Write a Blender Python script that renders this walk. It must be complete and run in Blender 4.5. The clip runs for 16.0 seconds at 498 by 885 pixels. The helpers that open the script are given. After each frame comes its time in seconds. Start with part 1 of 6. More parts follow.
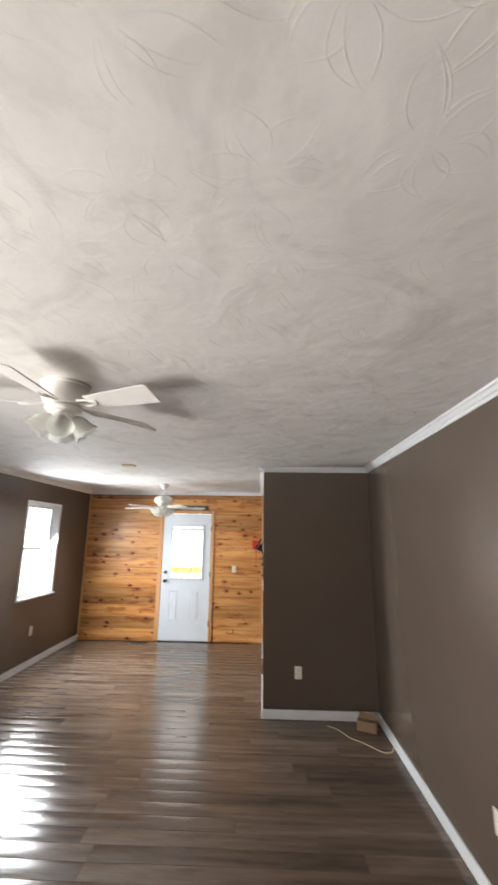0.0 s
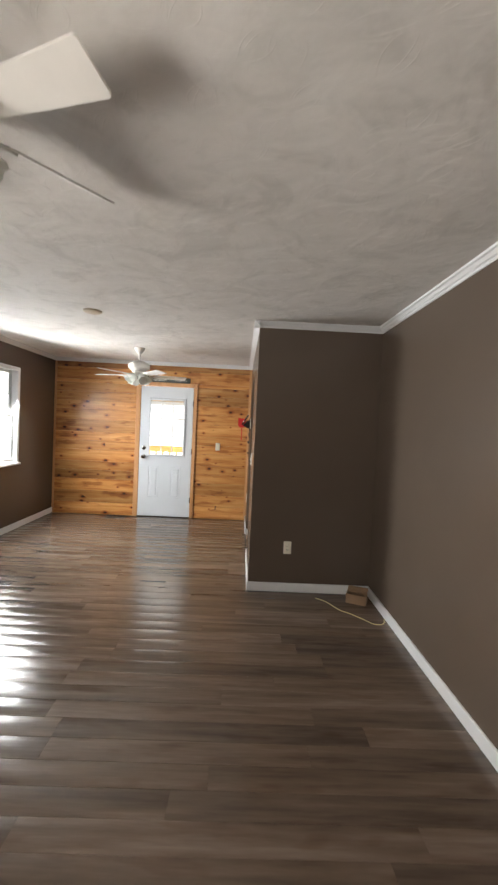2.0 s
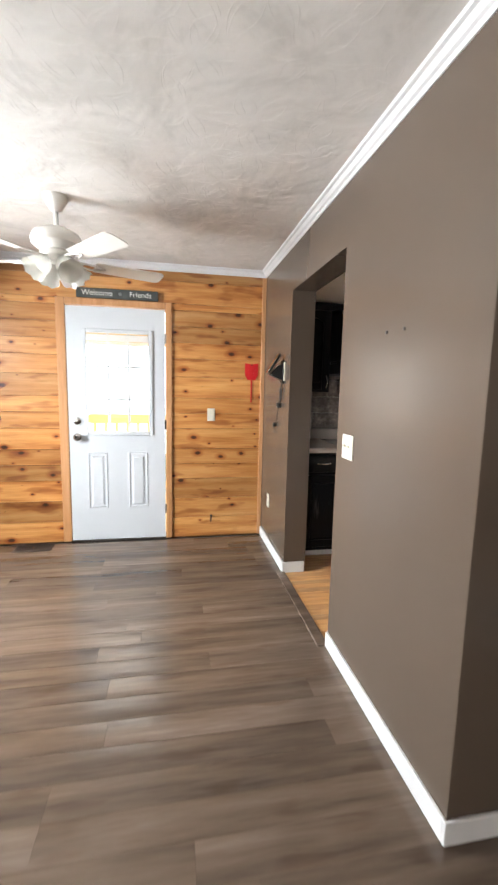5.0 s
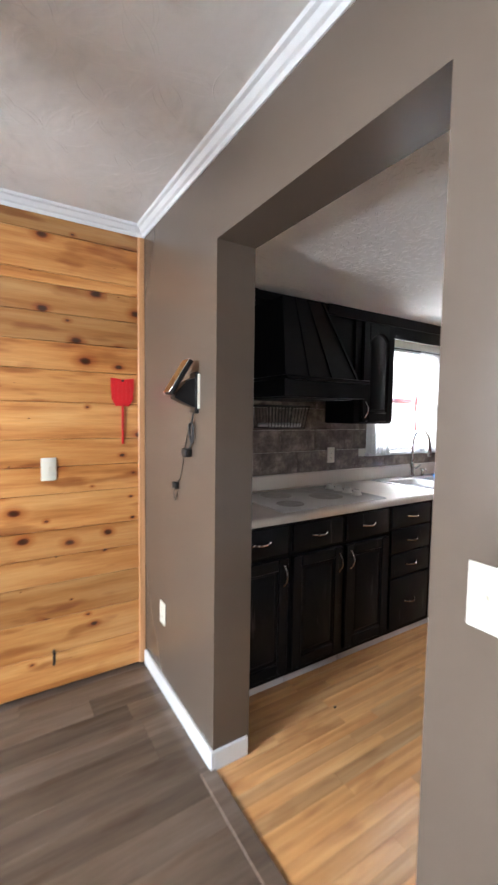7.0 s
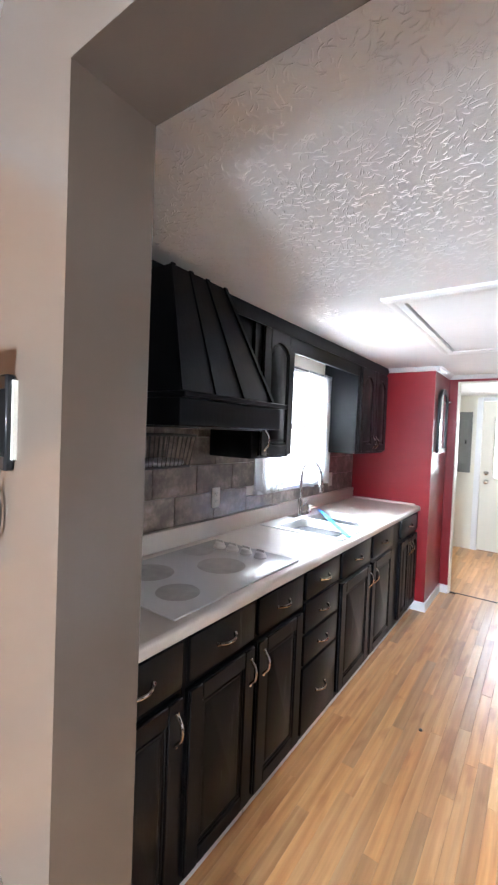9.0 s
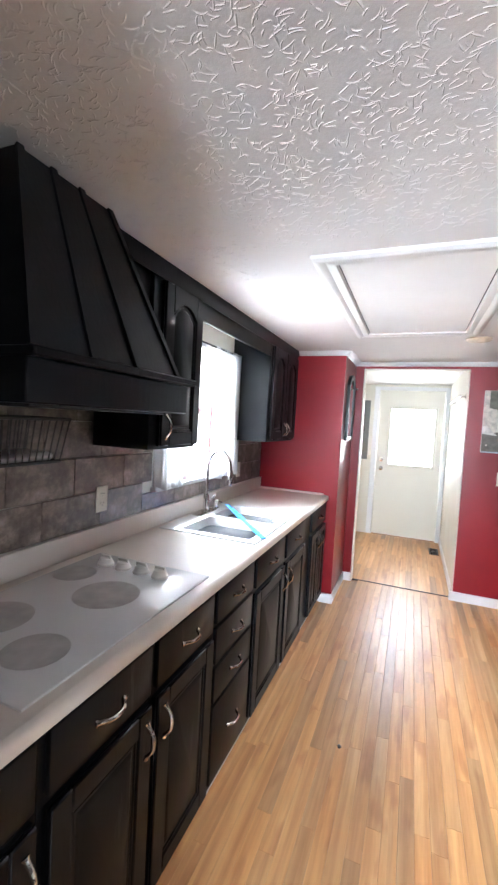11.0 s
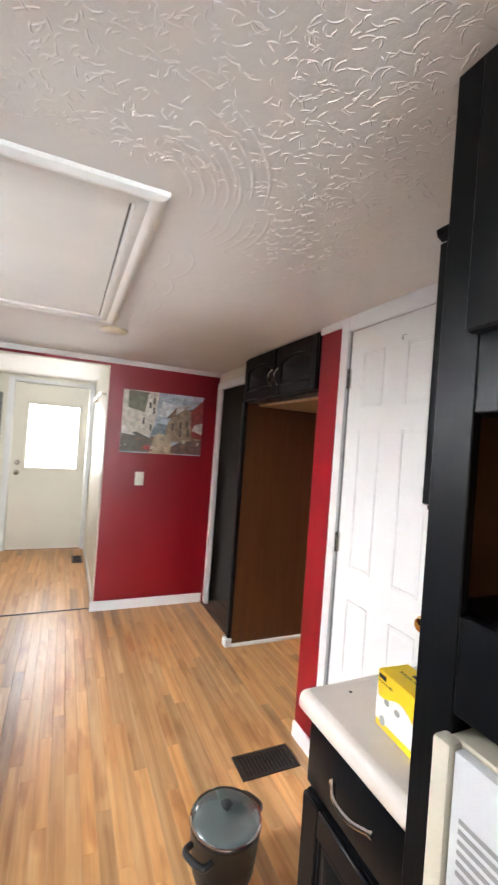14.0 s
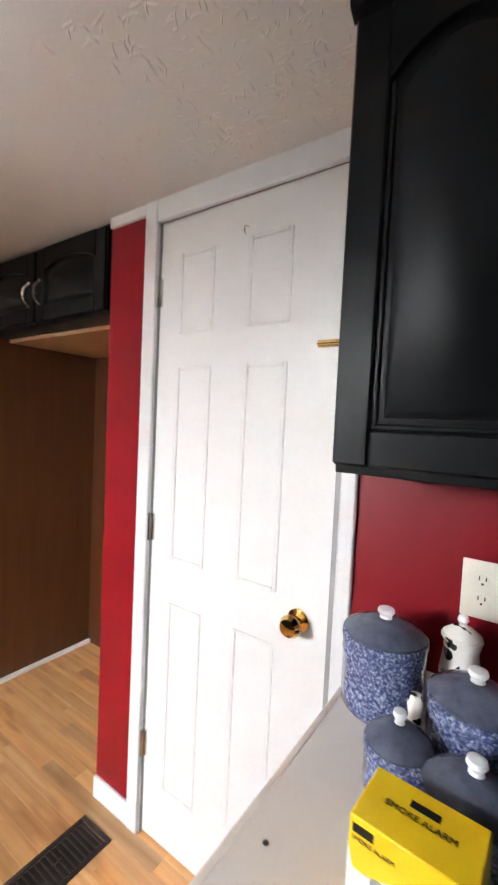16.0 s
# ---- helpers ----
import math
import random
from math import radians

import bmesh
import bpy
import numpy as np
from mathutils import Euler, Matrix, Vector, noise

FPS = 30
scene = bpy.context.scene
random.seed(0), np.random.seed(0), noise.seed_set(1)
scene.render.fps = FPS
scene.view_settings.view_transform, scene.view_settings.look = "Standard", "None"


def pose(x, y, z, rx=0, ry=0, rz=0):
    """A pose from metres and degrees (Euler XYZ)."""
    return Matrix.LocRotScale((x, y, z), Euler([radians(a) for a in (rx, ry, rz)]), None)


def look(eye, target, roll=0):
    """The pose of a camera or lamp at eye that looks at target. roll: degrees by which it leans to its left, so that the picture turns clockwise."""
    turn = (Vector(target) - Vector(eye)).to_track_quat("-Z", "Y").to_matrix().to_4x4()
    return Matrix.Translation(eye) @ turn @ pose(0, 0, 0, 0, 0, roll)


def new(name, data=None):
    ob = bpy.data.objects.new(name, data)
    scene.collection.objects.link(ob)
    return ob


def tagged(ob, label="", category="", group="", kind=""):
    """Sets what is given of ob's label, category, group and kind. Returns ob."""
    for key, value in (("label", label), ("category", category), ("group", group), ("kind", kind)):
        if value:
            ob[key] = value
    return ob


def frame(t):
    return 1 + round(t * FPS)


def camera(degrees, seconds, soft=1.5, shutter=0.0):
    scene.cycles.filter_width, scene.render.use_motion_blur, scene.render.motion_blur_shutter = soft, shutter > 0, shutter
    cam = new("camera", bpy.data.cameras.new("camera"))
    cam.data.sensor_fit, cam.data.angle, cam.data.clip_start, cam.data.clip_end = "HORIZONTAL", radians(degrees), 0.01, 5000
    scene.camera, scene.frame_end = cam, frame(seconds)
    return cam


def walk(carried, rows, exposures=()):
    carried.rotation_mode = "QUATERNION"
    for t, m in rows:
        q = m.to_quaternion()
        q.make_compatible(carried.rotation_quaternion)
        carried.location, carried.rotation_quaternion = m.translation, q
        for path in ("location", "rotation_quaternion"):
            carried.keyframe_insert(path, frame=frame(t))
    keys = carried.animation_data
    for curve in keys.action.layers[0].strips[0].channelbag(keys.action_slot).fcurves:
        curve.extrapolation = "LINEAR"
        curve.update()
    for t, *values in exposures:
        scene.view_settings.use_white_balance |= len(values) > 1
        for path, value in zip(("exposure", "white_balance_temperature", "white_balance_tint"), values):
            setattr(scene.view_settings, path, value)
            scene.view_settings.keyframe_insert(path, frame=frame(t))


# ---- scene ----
cam = camera(62.4, 16.0, soft=2.3, shutter=0.4)
PATH = [
    (0, (0.03, 0.196, 1.706), (-0.038, 2.146, 2.144), 0.8),
    (0.5, (0.1, 0.226, 1.689), (0.246, 2.196, 1.999), 1.0),
    (1, (0.104, 0.31, 1.602), (0.297, 2.295, 1.755), 1.5),
    (1.5, (0.043, 0.59, 1.523), (0.148, 2.588, 1.536), 1.9),
    (2, (-0.078, 0.913, 1.487), (-0.039, 2.911, 1.409), 2.7),
    (2.5, (-0.247, 1.215, 1.439), (-0.18, 3.212, 1.343), 3.9),
    (3, (-0.348, 1.656, 1.399), (-0.261, 3.648, 1.243), 4.7),
    (3.2, (-0.406, 1.838, 1.408), (-0.297, 3.827, 1.234), 4.7),
    (5.3, (-0.804, 3.845, 1.385), (-0.356, 5.776, 1.118), 0.8),
    (5.5, (-0.815, 3.972, 1.392), (-0.29, 5.884, 1.13), 0.9),
    (6, (-0.858, 4.378, 1.391), (-0.171, 6.244, 1.178), 0.8),
    (6.5, (-0.797, 4.748, 1.386), (0.082, 6.537, 1.214), 0.6),
    (7, (-0.677, 5.123, 1.431), (0.383, 6.814, 1.293), 0.8),
    (7.5, (-0.566, 5.416, 1.461), (0.684, 6.974, 1.362), 1.0),
    (8, (-0.404, 5.649, 1.463), (0.989, 7.083, 1.407), 1.3),
    (8.5, (-0.305, 5.83, 1.502), (1.222, 7.12, 1.445), 2.1),
    (9, (-0.305, 5.902, 1.518), (1.319, 7.067, 1.461), 2.3),
    (9.2, (-0.301, 5.936, 1.527), (1.358, 7.05, 1.448), 2.4),
    (11.3, (0.048, 6.176, 1.514), (1.942, 6.817, 1.457), 3.2),
    (11.5, (0.051, 6.212, 1.521), (1.971, 6.774, 1.501), 3.2),
    (12, (0.121, 6.256, 1.521), (2.094, 6.584, 1.52), 3.8),
    (12.5, (0.218, 6.197, 1.516), (2.217, 6.268, 1.523), 4.1),
    (13, (0.346, 6.105, 1.509), (2.333, 5.873, 1.525), 4.4),
    (13.5, (0.418, 6.03, 1.494), (2.348, 5.507, 1.503), 4.6),
    (14, (0.461, 5.998, 1.502), (2.289, 5.187, 1.507), 4.2),
    (14.5, (0.566, 6.005, 1.512), (2.268, 4.955, 1.512), 3.7),
    (15, (0.658, 5.984, 1.478), (2.204, 4.714, 1.45), 3.1),
    (15.5, (0.831, 5.836, 1.463), (2.203, 4.382, 1.398), 2.3),
    (16, (1.020, 5.751, 1.435), (2.146, 4.101, 1.337), 2.7),
]
EXPOSURES = [(0, 0.0, 6450, 10), (1.2, 0.0, 6550, 10), (2.0, -0.2, 6800, 10), (3.2, -0.2, 6800, 10), (5.3, 0.3, 6500, 10), (6.5, 0.25, 6200, 10), (7.5, 0.65, 5900, 10), (9.2, 1.2, 5700, 10), (11.3, 1.1, 5800, 10), (12.5, 0.85, 6000, 10), (13.5, 0.55, 6350, 10), (14.5, 0.85, 6400, 10), (16, 0.72, 6400, 10)]
walk(cam, [(t, look(eye, target, roll)) for t, eye, target, roll in PATH], EXPOSURES)

# ---- daylight ----
world = bpy.data.worlds.new("sky")
scene.world = world
world.use_nodes = True
sky = world.node_tree.nodes.new("ShaderNodeTexSky")
sky.sky_type, sky.sun_disc = "NISHITA", False
sky.sun_elevation, sky.sun_rotation = radians(58), radians(180)
world.node_tree.links.new(sky.outputs[0], world.node_tree.nodes["Background"].inputs[0])
world.node_tree.nodes["Background"].inputs[1].default_value = 0.12
sun = new("sun", bpy.data.lights.new("sun", "SUN"))
sun.data.energy, sun.data.angle, sun.data.color = 4.5, radians(12), (1.0, 0.95, 0.88)
sun.matrix_world = look((0, -5, 8), (0, 0, 0))


def window_light(name, place, target, width, height, watts, colour=(1, 1, 1)):
    """An area lamp outside an opening, in place of the daylight that comes through it."""
    data = bpy.data.lights.new(name, "AREA")
    data.shape, data.size, data.size_y, data.energy, data.color = "RECTANGLE", width, height, watts, colour
    ob = new(name, data)
    ob.matrix_world = look(place, target)
    return ob


window_light("sky_west_window", (-3.30, 5.91, 1.46), (-0.6, 4.9, -0.4), 1.15, 1.25, 275, (0.93, 0.97, 1.0))
window_light("sky_west_window_near", (-3.32, 0.35, 1.25), (-2.0, 0.35, 2.9), 1.9, 1.5, 290, (1.0, 0.96, 0.92))
# Emission strength of the white board added outside.
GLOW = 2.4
window_light("sky_kitchen_window", (2.32, 8.4, 2.50), (2.32, 6.4, 0.60), 2.4, 1.6, 1800, (0.96, 0.98, 1.0))
# Added low lamp outdoors that lifts the kitchen ceiling, as bounced daylight would.
window_light("ceiling_fill_kitchen_window", (3.4, 10.5, 0.0), (2.3, 7.4, 1.55), 3.6, 0.9, 300, (1.0, 0.99, 0.96))
window_light("sky_hall_door", (6.36, 6.135, 1.42), (4, 6.135, 1.1), 0.75, 0.95, 22, (1.0, 0.98, 0.95))

# ---- materials ----
def grid(tree, kind, **values):
    node = tree.nodes.new(kind)
    for key, value in values.items():
        node.inputs[key.replace("_", " ")].default_value = value
    return node


def ramp(tree, source, stops):
    node = tree.nodes.new("ShaderNodeValToRGB")
    node.color_ramp.elements[0].position, node.color_ramp.elements[0].color = stops[0][0], (*stops[0][1], 1)
    node.color_ramp.elements[1].position, node.color_ramp.elements[1].color = stops[-1][0], (*stops[-1][1], 1)
    for at, colour in stops[1:-1]:
        node.color_ramp.elements.new(at).color = (*colour, 1)
    tree.links.new(source, node.inputs[0])
    return node.outputs[0]


def mix(tree, a, b, factor, blend="MIX"):
    node = tree.nodes.new("ShaderNodeMix")
    node.data_type, node.blend_type = "RGBA", blend
    for socket, value in ((node.inputs[0], factor), (node.inputs[6], a), (node.inputs[7], b)):
        if isinstance(value, (int, float)):
            socket.default_value = value
        elif isinstance(value, tuple):
            socket.default_value = (*value, 1)
        else:
            tree.links.new(value, socket)
    return node.outputs[2]


def coords(tree, stretch=(1, 1, 1), shift=True):
    """Object coordinates in metres, moved by a random amount for each object."""
    place = tree.nodes.new("ShaderNodeTexCoord").outputs["Object"]
    mapping = tree.nodes.new("ShaderNodeMapping")
    mapping.inputs["Scale"].default_value = stretch
    tree.links.new(place, mapping.inputs["Vector"])
    if shift:
        info = tree.nodes.new("ShaderNodeObjectInfo")
        times = tree.nodes.new("ShaderNodeMath")
        times.operation = "MULTIPLY"
        times.inputs[1].default_value = 37.0
        tree.links.new(info.outputs["Random"], times.inputs[0])
        tree.links.new(times.outputs[0], mapping.inputs["Location"])
    return mapping.outputs[0]


def noise_of(tree, vector, scale, detail=4.0, rough=0.55):
    node = grid(tree, "ShaderNodeTexNoise", Scale=scale, Detail=detail, Roughness=rough)
    tree.links.new(vector, node.inputs["Vector"])
    return node.outputs[0]


def bumped(tree, shader, source, strength, distance):
    node = tree.nodes.new("ShaderNodeBump")
    node.inputs["Strength"].default_value, node.inputs["Distance"].default_value = strength, distance
    tree.links.new(source, node.inputs["Height"])
    old = shader.inputs["Normal"].links
    if old:
        tree.links.new(old[0].from_socket, node.inputs["Normal"])
    tree.links.new(node.outputs[0], shader.inputs["Normal"])


def blank(name, rough=0.5, metal=0.0, coat=0.0):
    m = bpy.data.materials.new(name)
    m.use_nodes = True
    tree = m.node_tree
    shader = tree.nodes["Principled BSDF"]
    shader.inputs["Roughness"].default_value, shader.inputs["Metallic"].default_value = rough, metal
    shader.inputs["Coat Weight"].default_value = coat
    return m, tree, shader


def surface(name, colour, rough=0.5, metal=0.0, spread=0.12, scale=3.0, fine=60.0, bump=0.1, depth=0.002, coat=0.0, shift=True, rough_spread=0.12):
    """A plain surface with blotches, fine grain, uneven gloss and slight relief."""
    m, tree, shader = blank(name, rough, metal, coat)
    at = coords(tree, shift=shift)
    broad, small = noise_of(tree, at, scale, 2.0), noise_of(tree, at, fine or 40.0)
    low, high = tuple(c * (1 - spread) for c in colour), tuple(min(1, c * (1 + spread)) for c in colour)
    base = ramp(tree, broad, [(0.3, low), (0.7, high)])
    if fine:
        base = mix(tree, base, ramp(tree, small, [(0.3, (1 - spread * 0.6,) * 3), (0.7, (1, 1, 1))]), 1.0, "MULTIPLY")
    tree.links.new(base, shader.inputs["Base Color"])
    dull, shiny = (max(0.30, rough - rough_spread), min(1, rough + rough_spread)) if rough >= 0.28 else (max(0.02, rough - rough_spread), min(0.26, rough + rough_spread))
    gloss = ramp(tree, noise_of(tree, at, scale * 2.3), [(0.3, (dull,) * 3), (0.7, (shiny,) * 3)])
    tree.links.new(gloss, shader.inputs["Roughness"])
    if bump:
        bumped(tree, shader, small, bump, depth)
    return m


def wood(name, stops, rough=0.35, grain=(1.2, 22, 22), tone=0.35, bump=0.12, knots=0.0, spots=0.0, coat=0.0, rings=0.0):
    """Wood with its grain along x. stops: colours from dark to light; tone: how far one piece differs from the next."""
    m, tree, shader = blank(name, rough, 0.0, coat)
    at = coords(tree, grain)
    info = tree.nodes.new("ShaderNodeObjectInfo").outputs["Random"]
    streak, fibre = noise_of(tree, at, 1.6, 6.0, 0.6), noise_of(tree, at, 9.0, 3.0)
    n = len(stops)
    base = ramp(tree, streak, [(0.28 + 0.44 * i / (n - 1), c) for i, c in enumerate(stops)])
    shade = ramp(tree, info, [(0.0, (1 - tone,) * 3), (0.45, (1 - tone * 0.35, 1 - tone * 0.4, 1 - tone * 0.5)), (1.0, (1.0, 1.0, 1.0))])
    base = mix(tree, base, shade, 1.0, "MULTIPLY")
    base = mix(tree, base, ramp(tree, fibre, [(0.35, (0.80, 0.77, 0.74)), (0.6, (1, 1, 1))]), 0.4, "MULTIPLY")
    if rings:
        wave = grid(tree, "ShaderNodeTexWave", Scale=0.55, Distortion=7.0, Detail=2.0, Detail_Scale=0.7)
        wave.bands_direction = "Y"
        tree.links.new(at, wave.inputs["Vector"])
        base = mix(tree, base, ramp(tree, wave.outputs["Fac"], [(0.15, (0.62, 0.54, 0.46)), (0.5, (1, 1, 1))]), rings, "MULTIPLY")
        grey = ramp(tree, info, [(0.0, (0.90, 0.94, 0.98)), (0.12, (1, 1, 1)), (0.55, (1.0, 0.97, 0.92)), (0.8, (0.97, 0.90, 0.80)), (1.0, (1.0, 1.0, 0.98))])
        base = mix(tree, base, grey, 1.0, "MULTIPLY")
    if spots:
        blot = ramp(tree, noise_of(tree, coords(tree, (1.3, 5, 5)), 2.2, 2.0), [(0.57, (1, 1, 1)), (0.66, (0.62, 0.46, 0.36)), (0.78, (0.46, 0.33, 0.26))])
        base = mix(tree, base, blot, spots, "MULTIPLY")
    if knots:
        part_xyz, join_xyz = tree.nodes.new("ShaderNodeSeparateXYZ"), tree.nodes.new("ShaderNodeCombineXYZ")
        tree.links.new(coords(tree, (4.6, 1.0, 7.5)), part_xyz.inputs[0])
        tree.links.new(part_xyz.outputs[0], join_xyz.inputs[0])
        tree.links.new(part_xyz.outputs[2], join_xyz.inputs[1])
        flat = join_xyz.outputs[0]
        warp = noise_of(tree, coords(tree, (9, 9, 22)), 1.0)
        cell = grid(tree, "ShaderNodeTexVoronoi", Scale=1.0, Randomness=1.0)
        cell.voronoi_dimensions = "2D"
        tree.links.new(flat, cell.inputs["Vector"])
        reach = tree.nodes.new("ShaderNodeMath")
        reach.operation = "ADD"
        warp_less = tree.nodes.new("ShaderNodeMath")
        warp_less.operation = "MULTIPLY_ADD"
        warp_less.inputs[1].default_value, warp_less.inputs[2].default_value = 0.16, -0.08
        tree.links.new(warp, warp_less.inputs[0])
        tree.links.new(cell.outputs["Distance"], reach.inputs[0])
        tree.links.new(warp_less.outputs[0], reach.inputs[1])
        size = tree.nodes.new("ShaderNodeMath")
        size.operation = "DIVIDE"
        split = tree.nodes.new("ShaderNodeSeparateColor")
        tree.links.new(cell.outputs["Color"], split.inputs[0])
        spread = tree.nodes.new("ShaderNodeMapRange")
        spread.inputs[1].default_value, spread.inputs[2].default_value = 0.42, 1.0
        spread.inputs[3].default_value, spread.inputs[4].default_value = 0.02, 1.5
        tree.links.new(split.outputs[0], spread.inputs[0])
        tree.links.new(reach.outputs[0], size.inputs[0])
        tree.links.new(spread.outputs[0], size.inputs[1])
        core = ramp(tree, size.outputs[0], [(0.05, (0.09, 0.04, 0.02)), (0.085, (0.30, 0.12, 0.05)), (0.11, (0.70, 0.47, 0.30)), (0.26, (1, 1, 1))])
        base = mix(tree, base, core, knots, "MULTIPLY")
    tree.links.new(base, shader.inputs["Base Color"])
    dull, shiny = (max(0.30, rough - 0.07), rough + 0.09) if rough >= 0.28 else (max(0.05, rough - 0.07), min(0.26, rough + 0.09))
    gloss = ramp(tree, streak, [(0.3, (dull,) * 3), (0.7, (shiny,) * 3)])
    tree.links.new(gloss, shader.inputs["Roughness"])
    bumped(tree, shader, fibre, bump, 0.0012)
    return m


def stone(name):
    """Mottled grey-brown stone-look tile."""
    m, tree, shader = blank(name, 0.3)
    at = coords(tree)
    broad, small = noise_of(tree, at, 9.0, 8.0, 0.7), noise_of(tree, at, 38.0, 5.0)
    base = ramp(tree, broad, [(0.30, (0.055, 0.042, 0.034)), (0.47, (0.16, 0.125, 0.105)), (0.56, (0.26, 0.21, 0.18)), (0.72, (0.47, 0.40, 0.35))])
    base = mix(tree, base, ramp(tree, small, [(0.3, (0.6, 0.58, 0.55)), (0.7, (1, 1, 1))]), 1.0, "MULTIPLY")
    tree.links.new(base, shader.inputs["Base Color"])
    bumped(tree, shader, broad, 0.25, 0.004)
    return m


def plaster(name, colour, scale, strength, depth, sweep, relief_shade=0.0):
    """Brushed ceiling texture between the raised strokes; its mottled shading can be painted into the colour."""
    m, tree, shader = blank(name, 0.75)
    at = coords(tree, shift=False)
    swirl = grid(tree, "ShaderNodeTexVoronoi", Scale=scale)
    tree.links.new(at, swirl.inputs["Vector"])
    soft, small = noise_of(tree, at, 2.2, 5.0), noise_of(tree, at, scale * 5, 5.0)
    base = ramp(tree, soft, [(0.3, tuple(c * 0.93 for c in colour)), (0.7, colour)])
    # Darker mottle put into the colour for shade that grazing light gives the relief.
    if relief_shade:
        shade_noise = grid(tree, "ShaderNodeTexNoise", Scale=2.6, Detail=5.0, Roughness=0.62, Distortion=1.6)
        tree.links.new(at, shade_noise.inputs["Vector"])
        base = mix(tree, base, ramp(tree, shade_noise.outputs[0], [(0.36, (0.72, 0.72, 0.70)), (0.47, (0.93, 0.93, 0.92)), (0.60, (1, 1, 1))]), relief_shade, "MULTIPLY")
    tree.links.new(base, shader.inputs["Base Color"])
    bumped(tree, shader, swirl.outputs["Distance"], strength * 0.4, depth)
    brushed = grid(tree, "ShaderNodeTexNoise", Scale=scale * 0.5, Detail=2.0, Roughness=0.5, Distortion=0.9)
    tree.links.new(at, brushed.inputs["Vector"])
    bumped(tree, shader, brushed.outputs[0], strength * sweep, depth * 2.0)
    bumped(tree, shader, small, strength, depth * 0.5)
    return m


def speckle(name):
    """Blue and white spatter glaze."""
    m, tree, shader = blank(name, 0.16, 0.0, 0.4)
    at = coords(tree)
    base = ramp(tree, noise_of(tree, at, 170.0, 4.0, 0.7), [(0.36, (0.028, 0.036, 0.105)), (0.5, (0.085, 0.105, 0.21)), (0.60, (0.26, 0.29, 0.41)), (0.72, (0.50, 0.52, 0.59))])
    tree.links.new(base, shader.inputs["Base Color"])
    return m


def cow_spots(name):
    m, tree, shader = blank(name, 0.2)
    base = ramp(tree, noise_of(tree, coords(tree), 38.0, 1.0), [(0.60, (0.80, 0.77, 0.72)), (0.62, (0.02, 0.02, 0.02))])
    tree.links.new(base, shader.inputs["Base Color"])
    return m


def glass(name, tint=(1, 1, 1), rough=0.0):
    m, tree, shader = blank(name, rough)
    shader.inputs["Base Color"].default_value = (*tint, 1)
    shader.inputs["Transmission Weight"].default_value = 1.0
    shader.inputs["IOR"].default_value = 1.45
    return m


def cloth(name, colour):
    """Thin cloth that lets some light through."""
    m, tree, shader = blank(name, 0.85)
    weave = noise_of(tree, coords(tree), 220.0)
    tree.links.new(ramp(tree, weave, [(0.3, tuple(c * 0.85 for c in colour)), (0.7, colour)]), shader.inputs["Base Color"])
    out = next(n for n in tree.nodes if n.type == "OUTPUT_MATERIAL")
    thin, blend = tree.nodes.new("ShaderNodeBsdfTranslucent"), tree.nodes.new("ShaderNodeMixShader")
    thin.inputs[0].default_value = (*colour, 1)
    blend.inputs[0].default_value = 0.55
    tree.links.new(shader.outputs[0], blend.inputs[1])
    tree.links.new(thin.outputs[0], blend.inputs[2])
    tree.links.new(blend.outputs[0], out.inputs["Surface"])
    return m


def painted_black(name, wear, low, gloss, tint=1.0):
    """Satin black paint over open-grained wood; wear: how far it is rubbed through."""
    m, tree, shader = blank(name, 0.32)
    grain = noise_of(tree, coords(tree, (70, 70, 5), shift=False), 1.6, 3.0)
    rub = noise_of(tree, coords(tree, (16, 16, 2.2)), 1.4, 4.0, 0.65)
    base = ramp(tree, rub, [(0.62, (0.0060 * tint, 0.0064 * tint, 0.0076 * tint)), (0.88, (0.0065 + 0.085 * wear, 0.007 + 0.085 * wear, 0.0088 + 0.085 * wear))])
    tree.links.new(base, shader.inputs["Base Color"])
    shader.inputs["Specular IOR Level"].default_value = gloss
    tree.links.new(ramp(tree, rub, [(0.35, (low,) * 3), (0.75, (low + 0.03,) * 3)]), shader.inputs["Roughness"])
    bumped(tree, shader, grain, 0.35, 0.0010)
    return m


TAUPE = surface("taupe_paint", (0.106, 0.080, 0.061), 0.245, spread=0.06, scale=0.9, fine=0, bump=0.0, depth=0.0006, shift=False, rough_spread=0.015)
RED = surface("red_paint", (0.185, 0.0035, 0.0085), 0.35, spread=0.07, scale=1.0, fine=0, bump=0.0, depth=0.0006, shift=False, rough_spread=0.06)
RED.node_tree.nodes["Principled BSDF"].inputs["Specular IOR Level"].default_value = 0.3
CREAM = surface("cream_paint", (0.70, 0.68, 0.60), 0.45, spread=0.04, scale=1.5, fine=0, bump=0.0, depth=0.0006, shift=False)
GREY = surface("grey_paint", (0.085, 0.08, 0.072), 0.5, spread=0.05, scale=1.5, fine=0, bump=0.0, depth=0.0006, shift=False)
TRIM = surface("white_trim_paint", (0.72, 0.73, 0.74), 0.36, spread=0.03, scale=4, fine=0, bump=0.0, depth=0.0005)
DOOR_WHITE = surface("white_door_paint", (0.62, 0.655, 0.69), 0.40, spread=0.03, scale=3, fine=0, bump=0.0, depth=0.0006)
OLD_WHITE = surface("warm_white_door_paint", (0.77, 0.77, 0.765), 0.36, spread=0.03, scale=2.5, fine=0, bump=0.0, depth=0.0006)
PLASTIC = surface("ivory_plastic", (0.74, 0.71, 0.60), 0.3, spread=0.03, scale=20, fine=200, bump=0.0)
WHITE_PLASTIC = surface("white_plastic", (0.78, 0.77, 0.74), 0.3, spread=0.03, scale=12, fine=200, bump=0.0)
